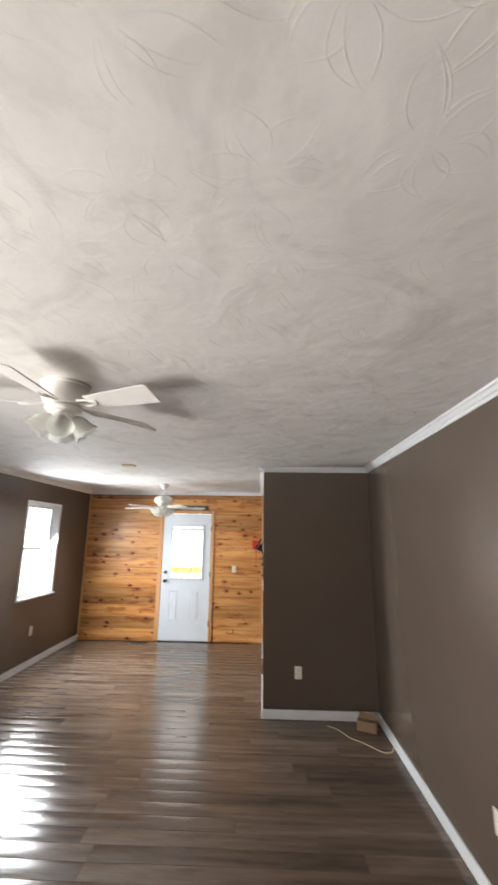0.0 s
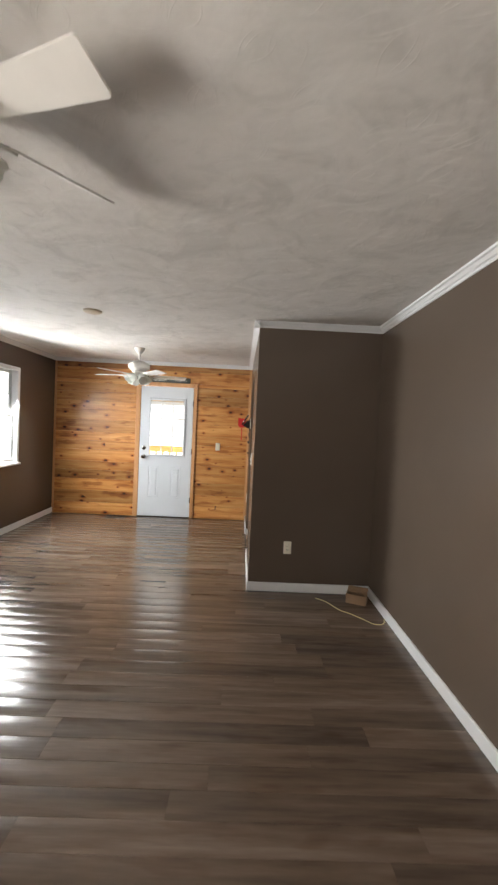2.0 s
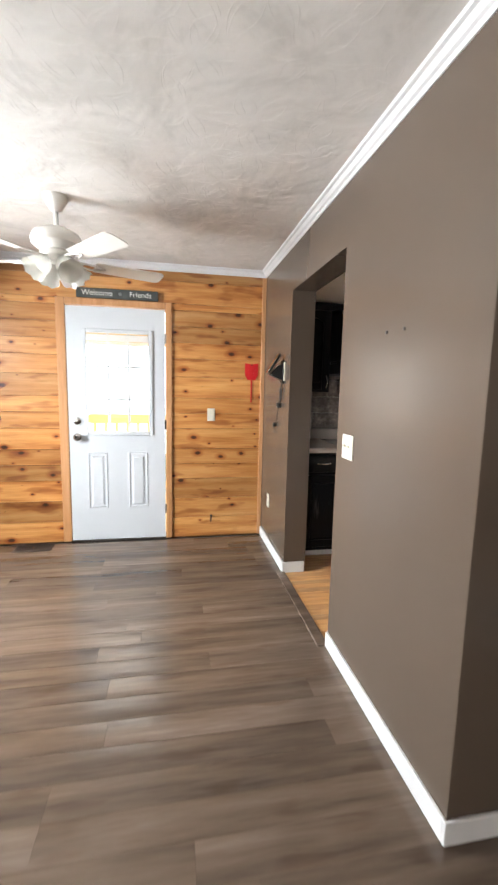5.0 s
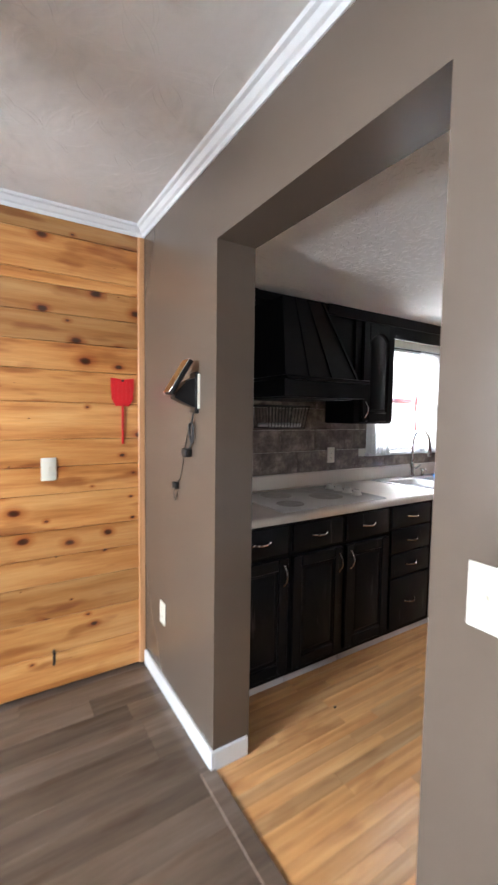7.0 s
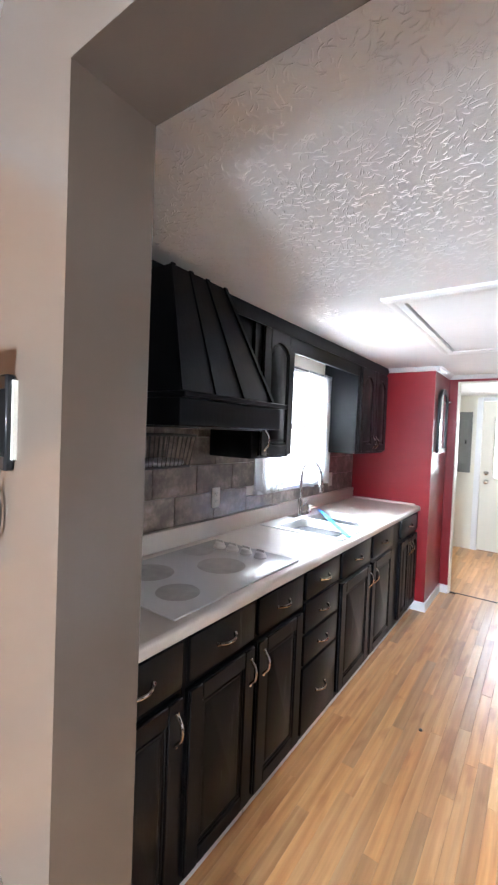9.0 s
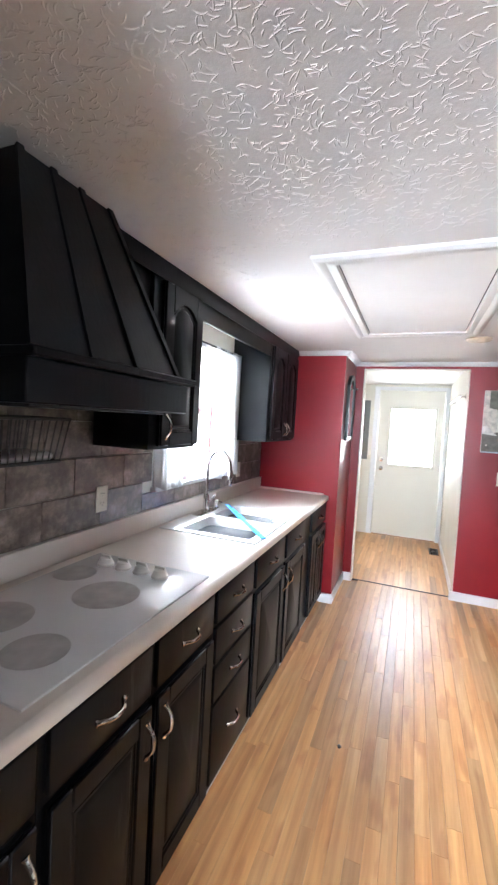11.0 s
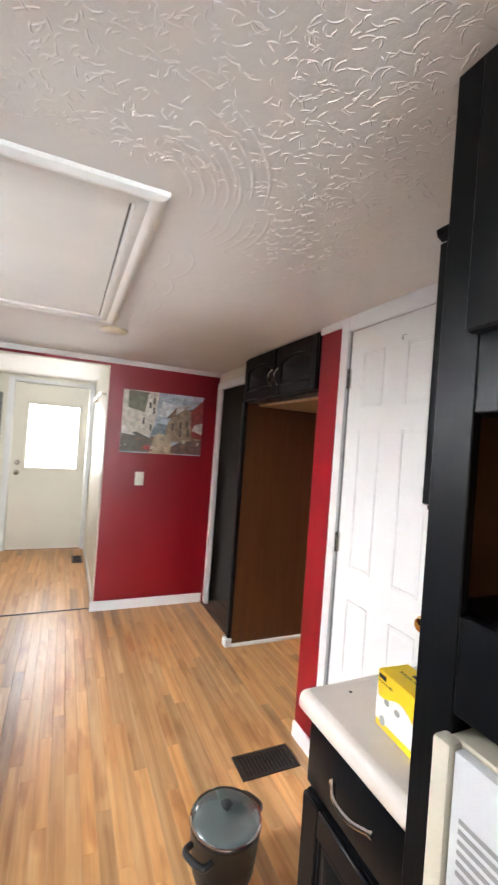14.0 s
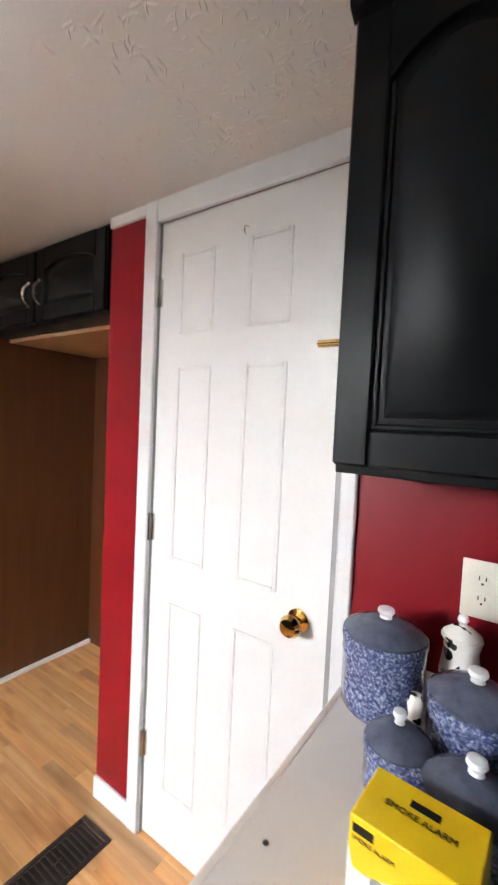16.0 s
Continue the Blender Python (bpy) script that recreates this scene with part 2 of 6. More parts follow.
CEILING = plaster("brushed_ceiling_paint", (0.76, 0.73, 0.70), 7.0, 0.35, 0.006, 2.9, 0.5)
KITCHEN_CEILING = plaster("stippled_ceiling_paint", (0.76, 0.74, 0.72), 16.0, 0.35, 0.004, 0.35)
PINE = wood("knotty_pine", [(0.36, 0.125, 0.03), (0.56, 0.235, 0.065), (0.68, 0.34, 0.115), (0.76, 0.43, 0.18)], 0.32, (0.8, 11, 11), 0.50, 0.08, knots=1.0, spots=0.85, coat=0.15)
PINE_TRIM = wood("pine_trim", [(0.42, 0.20, 0.08), (0.56, 0.29, 0.13), (0.64, 0.36, 0.18)], 0.35, (14, 14, 0.9), 0.15, 0.10)
LAMINATE = wood("grey_brown_laminate", [(0.088, 0.062, 0.047), (0.128, 0.093, 0.070), (0.166, 0.122, 0.094), (0.213, 0.162, 0.127)], 0.185, (0.8, 9, 9), 0.42, 0.06, spots=0.35)
OAK = wood("oak_strip", [(0.52, 0.255, 0.093), (0.64, 0.345, 0.142), (0.73, 0.425, 0.195), (0.81, 0.525, 0.28)], 0.31, (0.7, 11, 11), 0.34, 0.08, spots=0.5, rings=0.28)
PANELLING = wood("brown_panelling", [(0.075, 0.025, 0.008), (0.098, 0.034, 0.011), (0.118, 0.044, 0.015)], 0.34, (16, 16, 1.2), 0.1, 0.08)
RAW_WOOD = wood("raw_plywood", [(0.44, 0.27, 0.14), (0.55, 0.36, 0.20)], 0.6, (1.2, 20, 20), 0.1, 0.1)
PORCH_WOOD = wood("yellow_porch_lumber", [(0.74, 0.46, 0.16), (0.82, 0.55, 0.22), (0.87, 0.62, 0.28)], 0.6, (1.2, 16, 16), 0.2, 0.1)
LAMINATE_EDGE = surface("laminate_board_edge", (0.075, 0.052, 0.038), 0.6, spread=0.1, fine=0, bump=0.0)
OAK_EDGE = surface("oak_board_edge", (0.30, 0.14, 0.055), 0.6, spread=0.1, fine=0, bump=0.0)
HATCH = surface("matte_white_hatch_paint", (0.76, 0.75, 0.73), 0.75, spread=0.03, fine=0, bump=0.0)
BLACK = painted_black("black_cabinet_paint", 0.0, 0.29, 0.10)
BLACK_WORN = painted_black("rubbed_black_cabinet_paint", 0.9, 0.33, 0.10, 1.3)
VENT_BROWN = surface("dark_bronze_metal", (0.035, 0.026, 0.022), 0.45, 0.3, 0.1, 20, 120, 0.05)
BLACK_PLASTIC = surface("black_plastic", (0.014, 0.014, 0.015), 0.3, spread=0.1, scale=20, fine=200, bump=0.0)
BLACK_PLASTIC.node_tree.nodes["Principled BSDF"].inputs["Specular IOR Level"].default_value = 0.25
WELL_SHADE = surface("shaded_well_black", (0.012, 0.011, 0.010), 0.7, spread=0.1, bump=0.0)
LAMINATE_TOP = surface("cream_laminate_top", (0.66, 0.60, 0.545), 0.38, spread=0.03, scale=5, fine=0, bump=0.0, shift=False)
COOKTOP = surface("white_glass_ceramic", (0.72, 0.72, 0.72), 0.10, spread=0.02, scale=6, fine=200, bump=0.0, rough_spread=0.03)
BURNER = surface("grey_burner_print", (0.50, 0.485, 0.475), 0.12, spread=0.10, scale=18, fine=0, bump=0.0)
STONE = stone("stone_look_tile")
GROUT = surface("dark_grout", (0.06, 0.052, 0.046), 0.8, spread=0.1, fine=200, bump=0.1)
STEEL = surface("brushed_steel", (0.70, 0.70, 0.70), 0.44, 1.0, 0.05, 6, 60, 0.0)
CHROME = surface("chrome", (0.80, 0.80, 0.80), 0.08, 1.0, 0.02, 20, 260, 0.0, rough_spread=0.03)
SATIN = surface("satin_nickel", (0.62, 0.61, 0.59), 0.22, 1.0, 0.04, 20, 260, 0.0, rough_spread=0.05)
BRASS = surface("polished_brass", (0.80, 0.55, 0.20), 0.12, 1.0, 0.04, 20, 260, 0.0, rough_spread=0.05)
FAN_WHITE = surface("white_fan_enamel", (0.76, 0.74, 0.70), 0.35, spread=0.03, scale=8, fine=90, bump=0.02)
FROSTED = cloth("frosted_lamp_glass", (0.86, 0.86, 0.83))
RED_PLASTIC = surface("red_plastic", (0.62, 0.015, 0.02), 0.35, spread=0.06, scale=20, fine=200, bump=0.0)
BLUE_PLASTIC = surface("blue_plastic", (0.02, 0.22, 0.72), 0.4, spread=0.05, scale=20, fine=200, bump=0.0)
YELLOW_CARD = surface("yellow_card", (0.86, 0.56, 0.01), 0.35, spread=0.02, scale=20, fine=200, bump=0.0)
WHITE_CARD = surface("white_card", (0.78, 0.78, 0.80), 0.35, spread=0.02, scale=20, fine=200, bump=0.0)
GREY_CARD = surface("grey_print", (0.30, 0.30, 0.31), 0.4, spread=0.05, scale=20, fine=200, bump=0.0)
CARDBOARD = surface("brown_cardboard", (0.30, 0.19, 0.11), 0.7, spread=0.1, scale=10, fine=90, bump=0.1)
CORD_YELLOW = surface("yellowed_cord", (0.62, 0.50, 0.24), 0.5, spread=0.05, scale=20, fine=200, bump=0.0)
SLATE = surface("slate_sign_paint", (0.055, 0.062, 0.058), 0.7, spread=0.25, scale=14, fine=120, bump=0.1)
CHALK = surface("chalk_white", (0.74, 0.74, 0.70), 0.8, spread=0.05, scale=20, fine=200, bump=0.0)
AGED_PLASTIC = surface("aged_beige_plastic", (0.60, 0.50, 0.37), 0.4, spread=0.05, scale=12, fine=200, bump=0.0)
SPECKLE = speckle("blue_spatter_glaze")
LID_BLUE = surface("slate_blue_glaze", (0.081, 0.093, 0.136), 0.22, spread=0.25, scale=40, fine=260, bump=0.0)
COW = cow_spots("white_glaze_with_black_spots")
GLASS = glass("window_glass")
# Grey-green base holds the ceiling's pale reflection on the smoked lid.
LID_GLASS = surface("grey_green_lid_glass", (0.11, 0.135, 0.13), 0.07, spread=0.05, scale=8, fine=0, bump=0.0, coat=0.6)
LID_GLASS.node_tree.nodes["Principled BSDF"].inputs["Transmission Weight"].default_value = 0.35
CURTAIN = cloth("white_curtain_cloth", (0.80, 0.80, 0.80))
PANEL_GREY = surface("grey_panel_enamel", (0.16, 0.17, 0.165), 0.4, spread=0.05, scale=10, fine=120, bump=0.02)
GRASS = surface("grass", (0.09, 0.13, 0.045), 0.9, spread=0.4, scale=0.8, fine=30, bump=0.3, depth=0.02, shift=False)
APPLIANCE = surface("white_appliance_enamel", (0.72, 0.73, 0.75), 0.25, spread=0.02, scale=8, fine=120, bump=0.0)
APPLIANCE_CREAM = surface("cream_appliance_edge", (0.70, 0.66, 0.54), 0.3, spread=0.03, scale=8, fine=120, bump=0.0)
MIRROR = surface("mirror_glass", (0.85, 0.86, 0.86), 0.03, 1.0, 0.01, 3, 60, 0.0, rough_spread=0.01)
RUBBER = surface("black_rubber_cable", (0.012, 0.012, 0.012), 0.5, spread=0.1, bump=0.0)


# ---- building helpers ----
ORIGIN = {}


def thing(name, at, label, category, group="", kind=""):
    ob = new(name)
    ob.empty_display_size = 0.05
    ob.location = at
    ORIGIN[ob.name] = Vector(at)
    return tagged(ob, label, category, group, kind)


def finish(name, bm, material, smooth=False):
    bmesh.ops.recalc_face_normals(bm, faces=bm.faces)
    me = bpy.data.meshes.new(name)
    bm.to_mesh(me)
    bm.free()
    for m in material if isinstance(material, (list, tuple)) else [material]:
        me.materials.append(m)
    if smooth:
        me.shade_smooth()
        for p in me.polygons:
            p.use_smooth = True
        me.set_sharp_from_angle(angle=radians(38))
    return me


def part(name, bm, material, parent, label="", smooth=True):
    """One mesh, given in world places, as a part of a thing or of a part."""
    at = ORIGIN[parent.name]
    bmesh.ops.translate(bm, vec=-at, verts=bm.verts)
    ob = new(name, finish(name, bm, material, smooth))
    ob.parent = parent
    ORIGIN[ob.name] = at
    return tagged(ob, label)


def single(name, bm, material, label, category, group="", kind="", at=None, smooth=True):
    """A thing of one mesh, its origin at its base."""
    if at is None:
        low = min(v.co.z for v in bm.verts)
        mid = sum((v.co for v in bm.verts), Vector()) / len(bm.verts)
        at = (mid.x, mid.y, low)
    at = Vector(at)
    bmesh.ops.translate(bm, vec=-at, verts=bm.verts)
    ob = new(name, finish(name, bm, material, smooth))
    ob.location = at
    ORIGIN[ob.name] = at
    return tagged(ob, label, category, group, kind)


def structure(name, bm, material, label, category, smooth=False):
    return single(name, bm, material, label, category, "", "structure", (0, 0, 0), smooth)


def box(bm, x0, x1, y0, y1, z0, z1, bevel=0.0, m=None, segments=1, slot=0):
    x0, x1, y0, y1, z0, z1 = min(x0, x1), max(x0, x1), min(y0, y1), max(y0, y1), min(z0, z1), max(z0, z1)
    vs = [bm.verts.new((x, y, z)) for x in (x0, x1) for y in (y0, y1) for z in (z0, z1)]
    fs = [bm.faces.new([vs[i] for i in f]) for f in ((0, 1, 3, 2), (4, 6, 7, 5), (0, 4, 5, 1), (2, 3, 7, 6), (0, 2, 6, 4), (1, 5, 7, 3))]
    for f in fs:
        f.material_index = slot
    if bevel:
        es = list({e for f in fs for e in f.edges})
        out = bmesh.ops.bevel(bm, geom=es, offset=bevel, segments=segments, affect="EDGES", profile=0.5)
        vs = list({v for f in out["faces"] for v in f.verts} | {v for v in vs if v.is_valid})
    if m is not None:
        bmesh.ops.transform(bm, matrix=m, verts=[v for v in vs if v.is_valid])
    return bm


def ring_points(centre, axis, radius, n, phase=0.0):
    axis = Vector(axis).normalized()
    side = axis.orthogonal().normalized()
    other = axis.cross(side)
    return [Vector(centre) + radius * (math.cos(phase + 2 * math.pi * i / n) * side + math.sin(phase + 2 * math.pi * i / n) * other) for i in range(n)]


def loft(bm, rings, caps=True):
    rows = [[bm.verts.new(p) for p in r] for r in rings]
    for a, b in zip(rows, rows[1:]):
        for i in range(len(a)):
            j = (i + 1) % len(a)
            bm.faces.new((a[i], a[j], b[j], b[i]))
    if caps:
        bm.faces.new(rows[0][::-1])
        bm.faces.new(rows[-1])
    return bm


def turned(bm, centre, profile, n=24, axis=(0, 0, 1), caps=True):
    """A turned shape: profile of (radius, height along the axis)."""
    axis = Vector(axis).normalized()
    side = axis.orthogonal().normalized()
    other = axis.cross(side)
    rings = [[Vector(centre) + axis * h + max(r, 1e-4) * (math.cos(2 * math.pi * i / n) * side + math.sin(2 * math.pi * i / n) * other) for i in range(n)] for r, h in profile]
    return loft(bm, rings, caps)


def tube(bm, points, radius, n=8):
    """A round rod along points; radius may be one number or one for each point."""
    points = [Vector(p) for p in points]
    radii = radius if isinstance(radius, (list, tuple)) else [radius] * len(points)
    ways = [((points[min(i + 1, len(points) - 1)] - points[max(i - 1, 0)]).normalized()) for i in range(len(points))]
    side = ways[0].orthogonal().normalized()
    rings = []
    for p, w, r in zip(points, ways, radii):
        side = (side - w * side.dot(w)).normalized()
        other = w.cross(side)
        rings.append([p + r * (math.cos(2 * math.pi * i / n) * side + math.sin(2 * math.pi * i / n) * other) for i in range(n)])
    return loft(bm, rings)


def curve_points(points, steps=6):
    """A smooth run through points."""
    points = [Vector(p) for p in points]
    out = []
    for i in range(len(points) - 1):
        a, b, c, d = points[max(i - 1, 0)], points[i], points[i + 1], points[min(i + 2, len(points) - 1)]
        for s in range(steps):
            t = s / steps
            out.append(0.5 * (2 * b + (c - a) * t + (2 * a - 5 * b + 4 * c - d) * t * t + (3 * b - a - 3 * c + d) * t ** 3))
    return out + [points[-1]]


def prism(bm, outline, depth, m):
    """An outline of (u, v) pushed out along w by depth, placed by the matrix m (u, v, w to the world)."""
    back = [bm.verts.new(m @ Vector((u, v, depth[0]))) for u, v in outline]
    front = [bm.verts.new(m @ Vector((u, v, depth[1]))) for u, v in outline]
    bm.faces.new(back[::-1])
    bm.faces.new(front)
    for i in range(len(outline)):
        j = (i + 1) % len(outline)
        bm.faces.new((back[i], back[j], front[j], front[i]))
    return bm


def face_matrix(at, facing):
    """u along the face to the right as one looks at it, v up, w out of it."""
    w = Vector({"+x": (1, 0, 0), "-x": (-1, 0, 0), "+y": (0, 1, 0), "-y": (0, -1, 0)}[facing])
    v = Vector((0, 0, 1))
    u = v.cross(w)
    m = Matrix((u, v, w)).transposed().to_4x4()
    m.translation = at
    return m


def cut_wall(bm, axis, t0, t1, a0, a1, z0, z1, holes=(), slots=None):
    """A wall across axis ("x" or "y") from t0 to t1 thick, a0 to a1 long, with holes (a0, a1, z0, z1) right through it. slots: a material for each side."""
    slots = slots or {}
    cuts_a = sorted({a0, a1, *[h[0] for h in holes], *[h[1] for h in holes]})
    cuts_z = sorted({z0, z1, *[h[2] for h in holes], *[h[3] for h in holes]})
    cuts_a, cuts_z = [c for c in cuts_a if a0 <= c <= a1], [c for c in cuts_z if z0 <= c <= z1]

    def solid(i, j):
        if not (0 <= i < len(cuts_a) - 1 and 0 <= j < len(cuts_z) - 1):
            return False
        a, z = (cuts_a[i] + cuts_a[i + 1]) / 2, (cuts_z[j] + cuts_z[j + 1]) / 2
        return not any(h[0] < a < h[1] and h[2] < z < h[3] for h in holes)

    def at(t, a, z):
        return (t, a, z) if axis == "x" else (a, t, z)

    verts = {}

    def quad(points, slot):
        for p in points:
            if p not in verts:
                verts[p] = bm.verts.new(p)
        f = bm.faces.new([verts[p] for p in points])
        f.material_index = slot

    for i in range(len(cuts_a) - 1):
        for j in range(len(cuts_z) - 1):
            if not solid(i, j):
                continue
            a, b, c, d = cuts_a[i], cuts_a[i + 1], cuts_z[j], cuts_z[j + 1]
            quad([at(t0, a, c), at(t0, b, c), at(t0, b, d), at(t0, a, d)], slots.get("low", 0))
            quad([at(t1, a, c), at(t1, b, c), at(t1, b, d), at(t1, a, d)], slots.get("high", 0))
            for di, dj, (p, q, r, s) in ((-1, 0, (a, c, a, d)), (1, 0, (b, c, b, d)), (0, -1, (a, c, b, c)), (0, 1, (a, d, b, d))):
                if not solid(i + di, j + dj):
                    quad([at(t0, p, q), at(t1, p, q), at(t1, r, s), at(t0, r, s)], slots.get("edge", 0))
    return bm


# ---- rooms: living room, kitchen, back hall, corridor ----
WEST, EAST, PINE_Y, SOUTH = -3.0, 1.145, 7.378, -2.0
PART_L, PART_R, BUMP_Y = 0.045, 0.214, 4.60
OPEN_S, OPEN_N, OPEN_TOP = 5.60, 6.515, 2.075
CEIL, KCEIL = 2.42, 2.13
KN, KS = 7.40, 4.81
RED_X, WING_X, WING_Y = 4.115, 3.497, 6.685
HALL_S, HALL_N, HALL_E = 5.70, 6.605, 6.13

b = cut_wall(bmesh.new(), "x", WEST - 0.14, WEST, SOUTH - 0.14, 7.54, -0.1, 2.6, [(5.46, 6.37, 0.86, 2.11), (-0.5, 1.2, 0.75, 2.05)])
structure("wall_west", b, TAUPE, "taupe painted wall with a window", "wall")
b = cut_wall(bmesh.new(), "y", SOUTH - 0.14, SOUTH, WEST, 1.3, -0.1, 2.6)
structure("wall_south", b, TAUPE, "plain taupe painted end wall", "wall")
b = cut_wall(bmesh.new(), "y", PINE_Y + 0.022, 7.54, WEST, PART_L, -0.1, 2.6, [(-1.665, -0.845, -0.1, 2.05)])
wall_pine = structure("wall_north", b, PINE_TRIM, "knotty pine plank wall around a white door", "wall")
b = cut_wall(bmesh.new(), "x", PART_L, PART_R, BUMP_Y, KN, -0.1, 2.6, [(OPEN_S, OPEN_N, -0.1, OPEN_TOP)])
structure("wall_partition", b, TAUPE, "taupe painted wall with a cased-free opening to the kitchen", "wall")
b = cut_wall(bmesh.new(), "y", BUMP_Y, BUMP_Y + 0.1, PART_R, EAST + 0.1, -0.1, 2.6)
structure("wall_jog", b, TAUPE, "short taupe painted wall facing the living room", "wall")
b = cut_wall(bmesh.new(), "x", EAST, EAST + 0.1, SOUTH, BUMP_Y, -0.1, 2.6)
structure("wall_east", b, TAUPE, "long satin taupe painted wall", "wall")
b = box(bmesh.new(), WEST - 0.14, EAST + 0.1, SOUTH - 0.14, 7.54, CEIL, CEIL + 0.12)

STROKES = random.Random(5)


def strokes_mesh(bm, lines, width, height, z):
    """Raised plaster strokes under a ceiling: each line is a list of (x, y)."""
    for line in lines:
        rows = []
        n = len(line)
        for i, (x, y) in enumerate(line):
            ax, ay = line[max(i - 1, 0)]
            bx, by = line[min(i + 1, n - 1)]
            length = math.hypot(bx - ax, by - ay) or 1
            nx, ny = -(by - ay) / length, (bx - ax) / length
            taper = 0.25 + 0.75 * math.sin(math.pi * (i + 0.5) / n)
            w = width * taper
            rows.append([bm.verts.new((x + nx * w, y + ny * w, z + 0.001)), bm.verts.new((x + nx * w * 0.2, y + ny * w * 0.2, z - height * taper)), bm.verts.new((x - nx * w, y - ny * w, z + 0.001))])
        for p, q in zip(rows, rows[1:]):
            bm.faces.new((p[0], p[1], q[1], q[0]))
            bm.faces.new((p[1], p[2], q[2], q[1]))


def rosettes(x0, x1, y0, y1, step):
    """Stamped flowers: pairs of arcs that bow apart between one flower's heart and its petal tips."""
    lines = []
    row = 0
    y = y0
    while y < y1:
        x = x0 + (step / 2 if row % 2 else 0)
        while x < x1:
            cx, cy = x + STROKES.uniform(-0.05, 0.05), y + STROKES.uniform(-0.05, 0.05)
            turn = STROKES.uniform(-0.25, 0.25)
            for k in range(6):
                if STROKES.random() < 0.15:
                    continue
                a = turn + 1.047 * k + STROKES.uniform(-0.1, 0.1)
                reach = STROKES.uniform(0.13, 0.22)
                for bow in (-1, 1, STROKES.choice((-0.55, 0.55))):
                    swell = bow * STROKES.uniform(0.028, 0.052)
                    t0, t1 = STROKES.uniform(0.08, 0.3), STROKES.uniform(0.72, 1.0)
                    line = []
                    for i in range(9):
                        t = t0 + (t1 - t0) * i / 8
                        r, off = reach * t, swell * math.sin(math.pi * t)
                        line.append((cx + r * math.cos(a) - off * math.sin(a), cy + r * math.sin(a) + off * math.cos(a)))
                    if all(x0 + 0.02 < p[0] < x1 - 0.02 and y0 + 0.02 < p[1] < y1 - 0.02 for p in line):
                        lines.append(line)
            x += step * STROKES.uniform(0.92, 1.08)
        y += step * 0.87
        row += 1
    return lines


lines = [l for l in rosettes(WEST + 0.08, EAST - 0.08, SOUTH, PINE_Y - 0.06, 0.30) if not any(p[0] > PART_L - 0.08 and p[1] > BUMP_Y - 0.08 for p in l)]
strokes_mesh(b, lines, 0.0052, 0.0007, CEIL)
structure("ceiling_living", b, CEILING, "white ceiling with brushed rosette plaster texture", "ceiling")

b = box(bmesh.new(), PART_R, 6.4, BUMP_Y + 0.1, 7.54, KCEIL, KCEIL + 0.2)
box(b, EAST + 0.1, 6.4, 2.3, BUMP_Y + 0.1, KCEIL, KCEIL + 0.2)
lines = []
for i in range(9000):
    x, y = min(STROKES.uniform(PART_R + 0.03, 2.3), STROKES.uniform(PART_R + 0.03, 2.8)), STROKES.uniform(KS + 0.04, 7.0)
    a, bend, reach = STROKES.gauss(0.9, 0.8), STROKES.uniform(-1.8, 1.8), STROKES.uniform(0.010, 0.034)
    if 1.42 < x < 3.2 and 5.55 < y < 6.75 or x > 1.75 and STROKES.random() < 0.75:
        continue
    line = []
    for k in range(5):
        line.append((x, y))
        x, y, a = x + reach / 4 * math.cos(a), y + reach / 4 * math.sin(a), a + bend / 4
    if not (1.45 < x < 3.2 and 5.7 < y < 6.65):
        lines.append(line)
strokes_mesh(b, lines, 0.0044, 0.0012, KCEIL)
sweeps = []
for x, y, r, a0, a1 in ((1.50, 5.90, 0.34, 200, 262), (1.52, 5.88, 0.26, 205, 275), (1.95, 5.86, 0.24, 228, 312), (2.22, 5.86, 0.23, 222, 308), (2.48, 5.85, 0.22, 228, 318), (2.74, 5.85, 0.21, 230, 322), (1.62, 5.80, 0.30, 245, 305)):
    for k in range(5 if r > 0.25 else 2):
        q = r * (1 - (0.12 if r > 0.25 else 0.33) * k)
        sweeps.append([(x + q * math.cos(radians(a0 + (a1 - a0) * i / 12)), y + q * math.sin(radians(a0 + (a1 - a0) * i / 12))) for i in range(13)])
strokes_mesh(b, sweeps, 0.018, 0.0010, KCEIL)
structure("ceiling_kitchen", b, KITCHEN_CEILING, "white stippled plaster kitchen ceiling", "ceiling")

b = cut_wall(bmesh.new(), "y", KN, 7.54, PART_R, 6.3, -0.1, KCEIL + 0.2, [(1.86, 2.78, 1.13, 2.0)])
structure("wall_kitchen_north", b, [CREAM], "kitchen wall behind the sink counter", "wall")
b = cut_wall(bmesh.new(), "x", WING_X, WING_X + 0.1, WING_Y, KN, 0, KCEIL)
box(b, WING_X + 0.1, RED_X, WING_Y, WING_Y + 0.1, 0, KCEIL)
structure("wall_wing", b, RED, "dark red painted wing wall beside the counter", "wall")
b = cut_wall(bmesh.new(), "x", RED_X, RED_X + 0.1, 4.70, KN, -0.1, KCEIL, [(HALL_S, HALL_N, -0.1, 2.073)], {"high": 1, "edge": 1})
structure("wall_red", b, [RED, CREAM], "dark red painted wall with an opening to the back hall", "wall")
b = cut_wall(bmesh.new(), "y", KS - 0.1, KS, PART_R, 2.29, -0.1, KCEIL, [(1.40, 2.045, -0.1, 2.065)])
structure("wall_kitchen_south", b, RED, "dark red painted wall around a white closet door", "wall")
b = cut_wall(bmesh.new(), "y", 4.62, 4.72, 3.29, RED_X, 2.03, KCEIL)
structure("wall_over_doorway", b, CREAM, "cream painted strip over the corridor doorway", "wall")
b = box(bmesh.new(), 3.25, 3.282, 4.15, KS - 0.02, 0, 1.80)
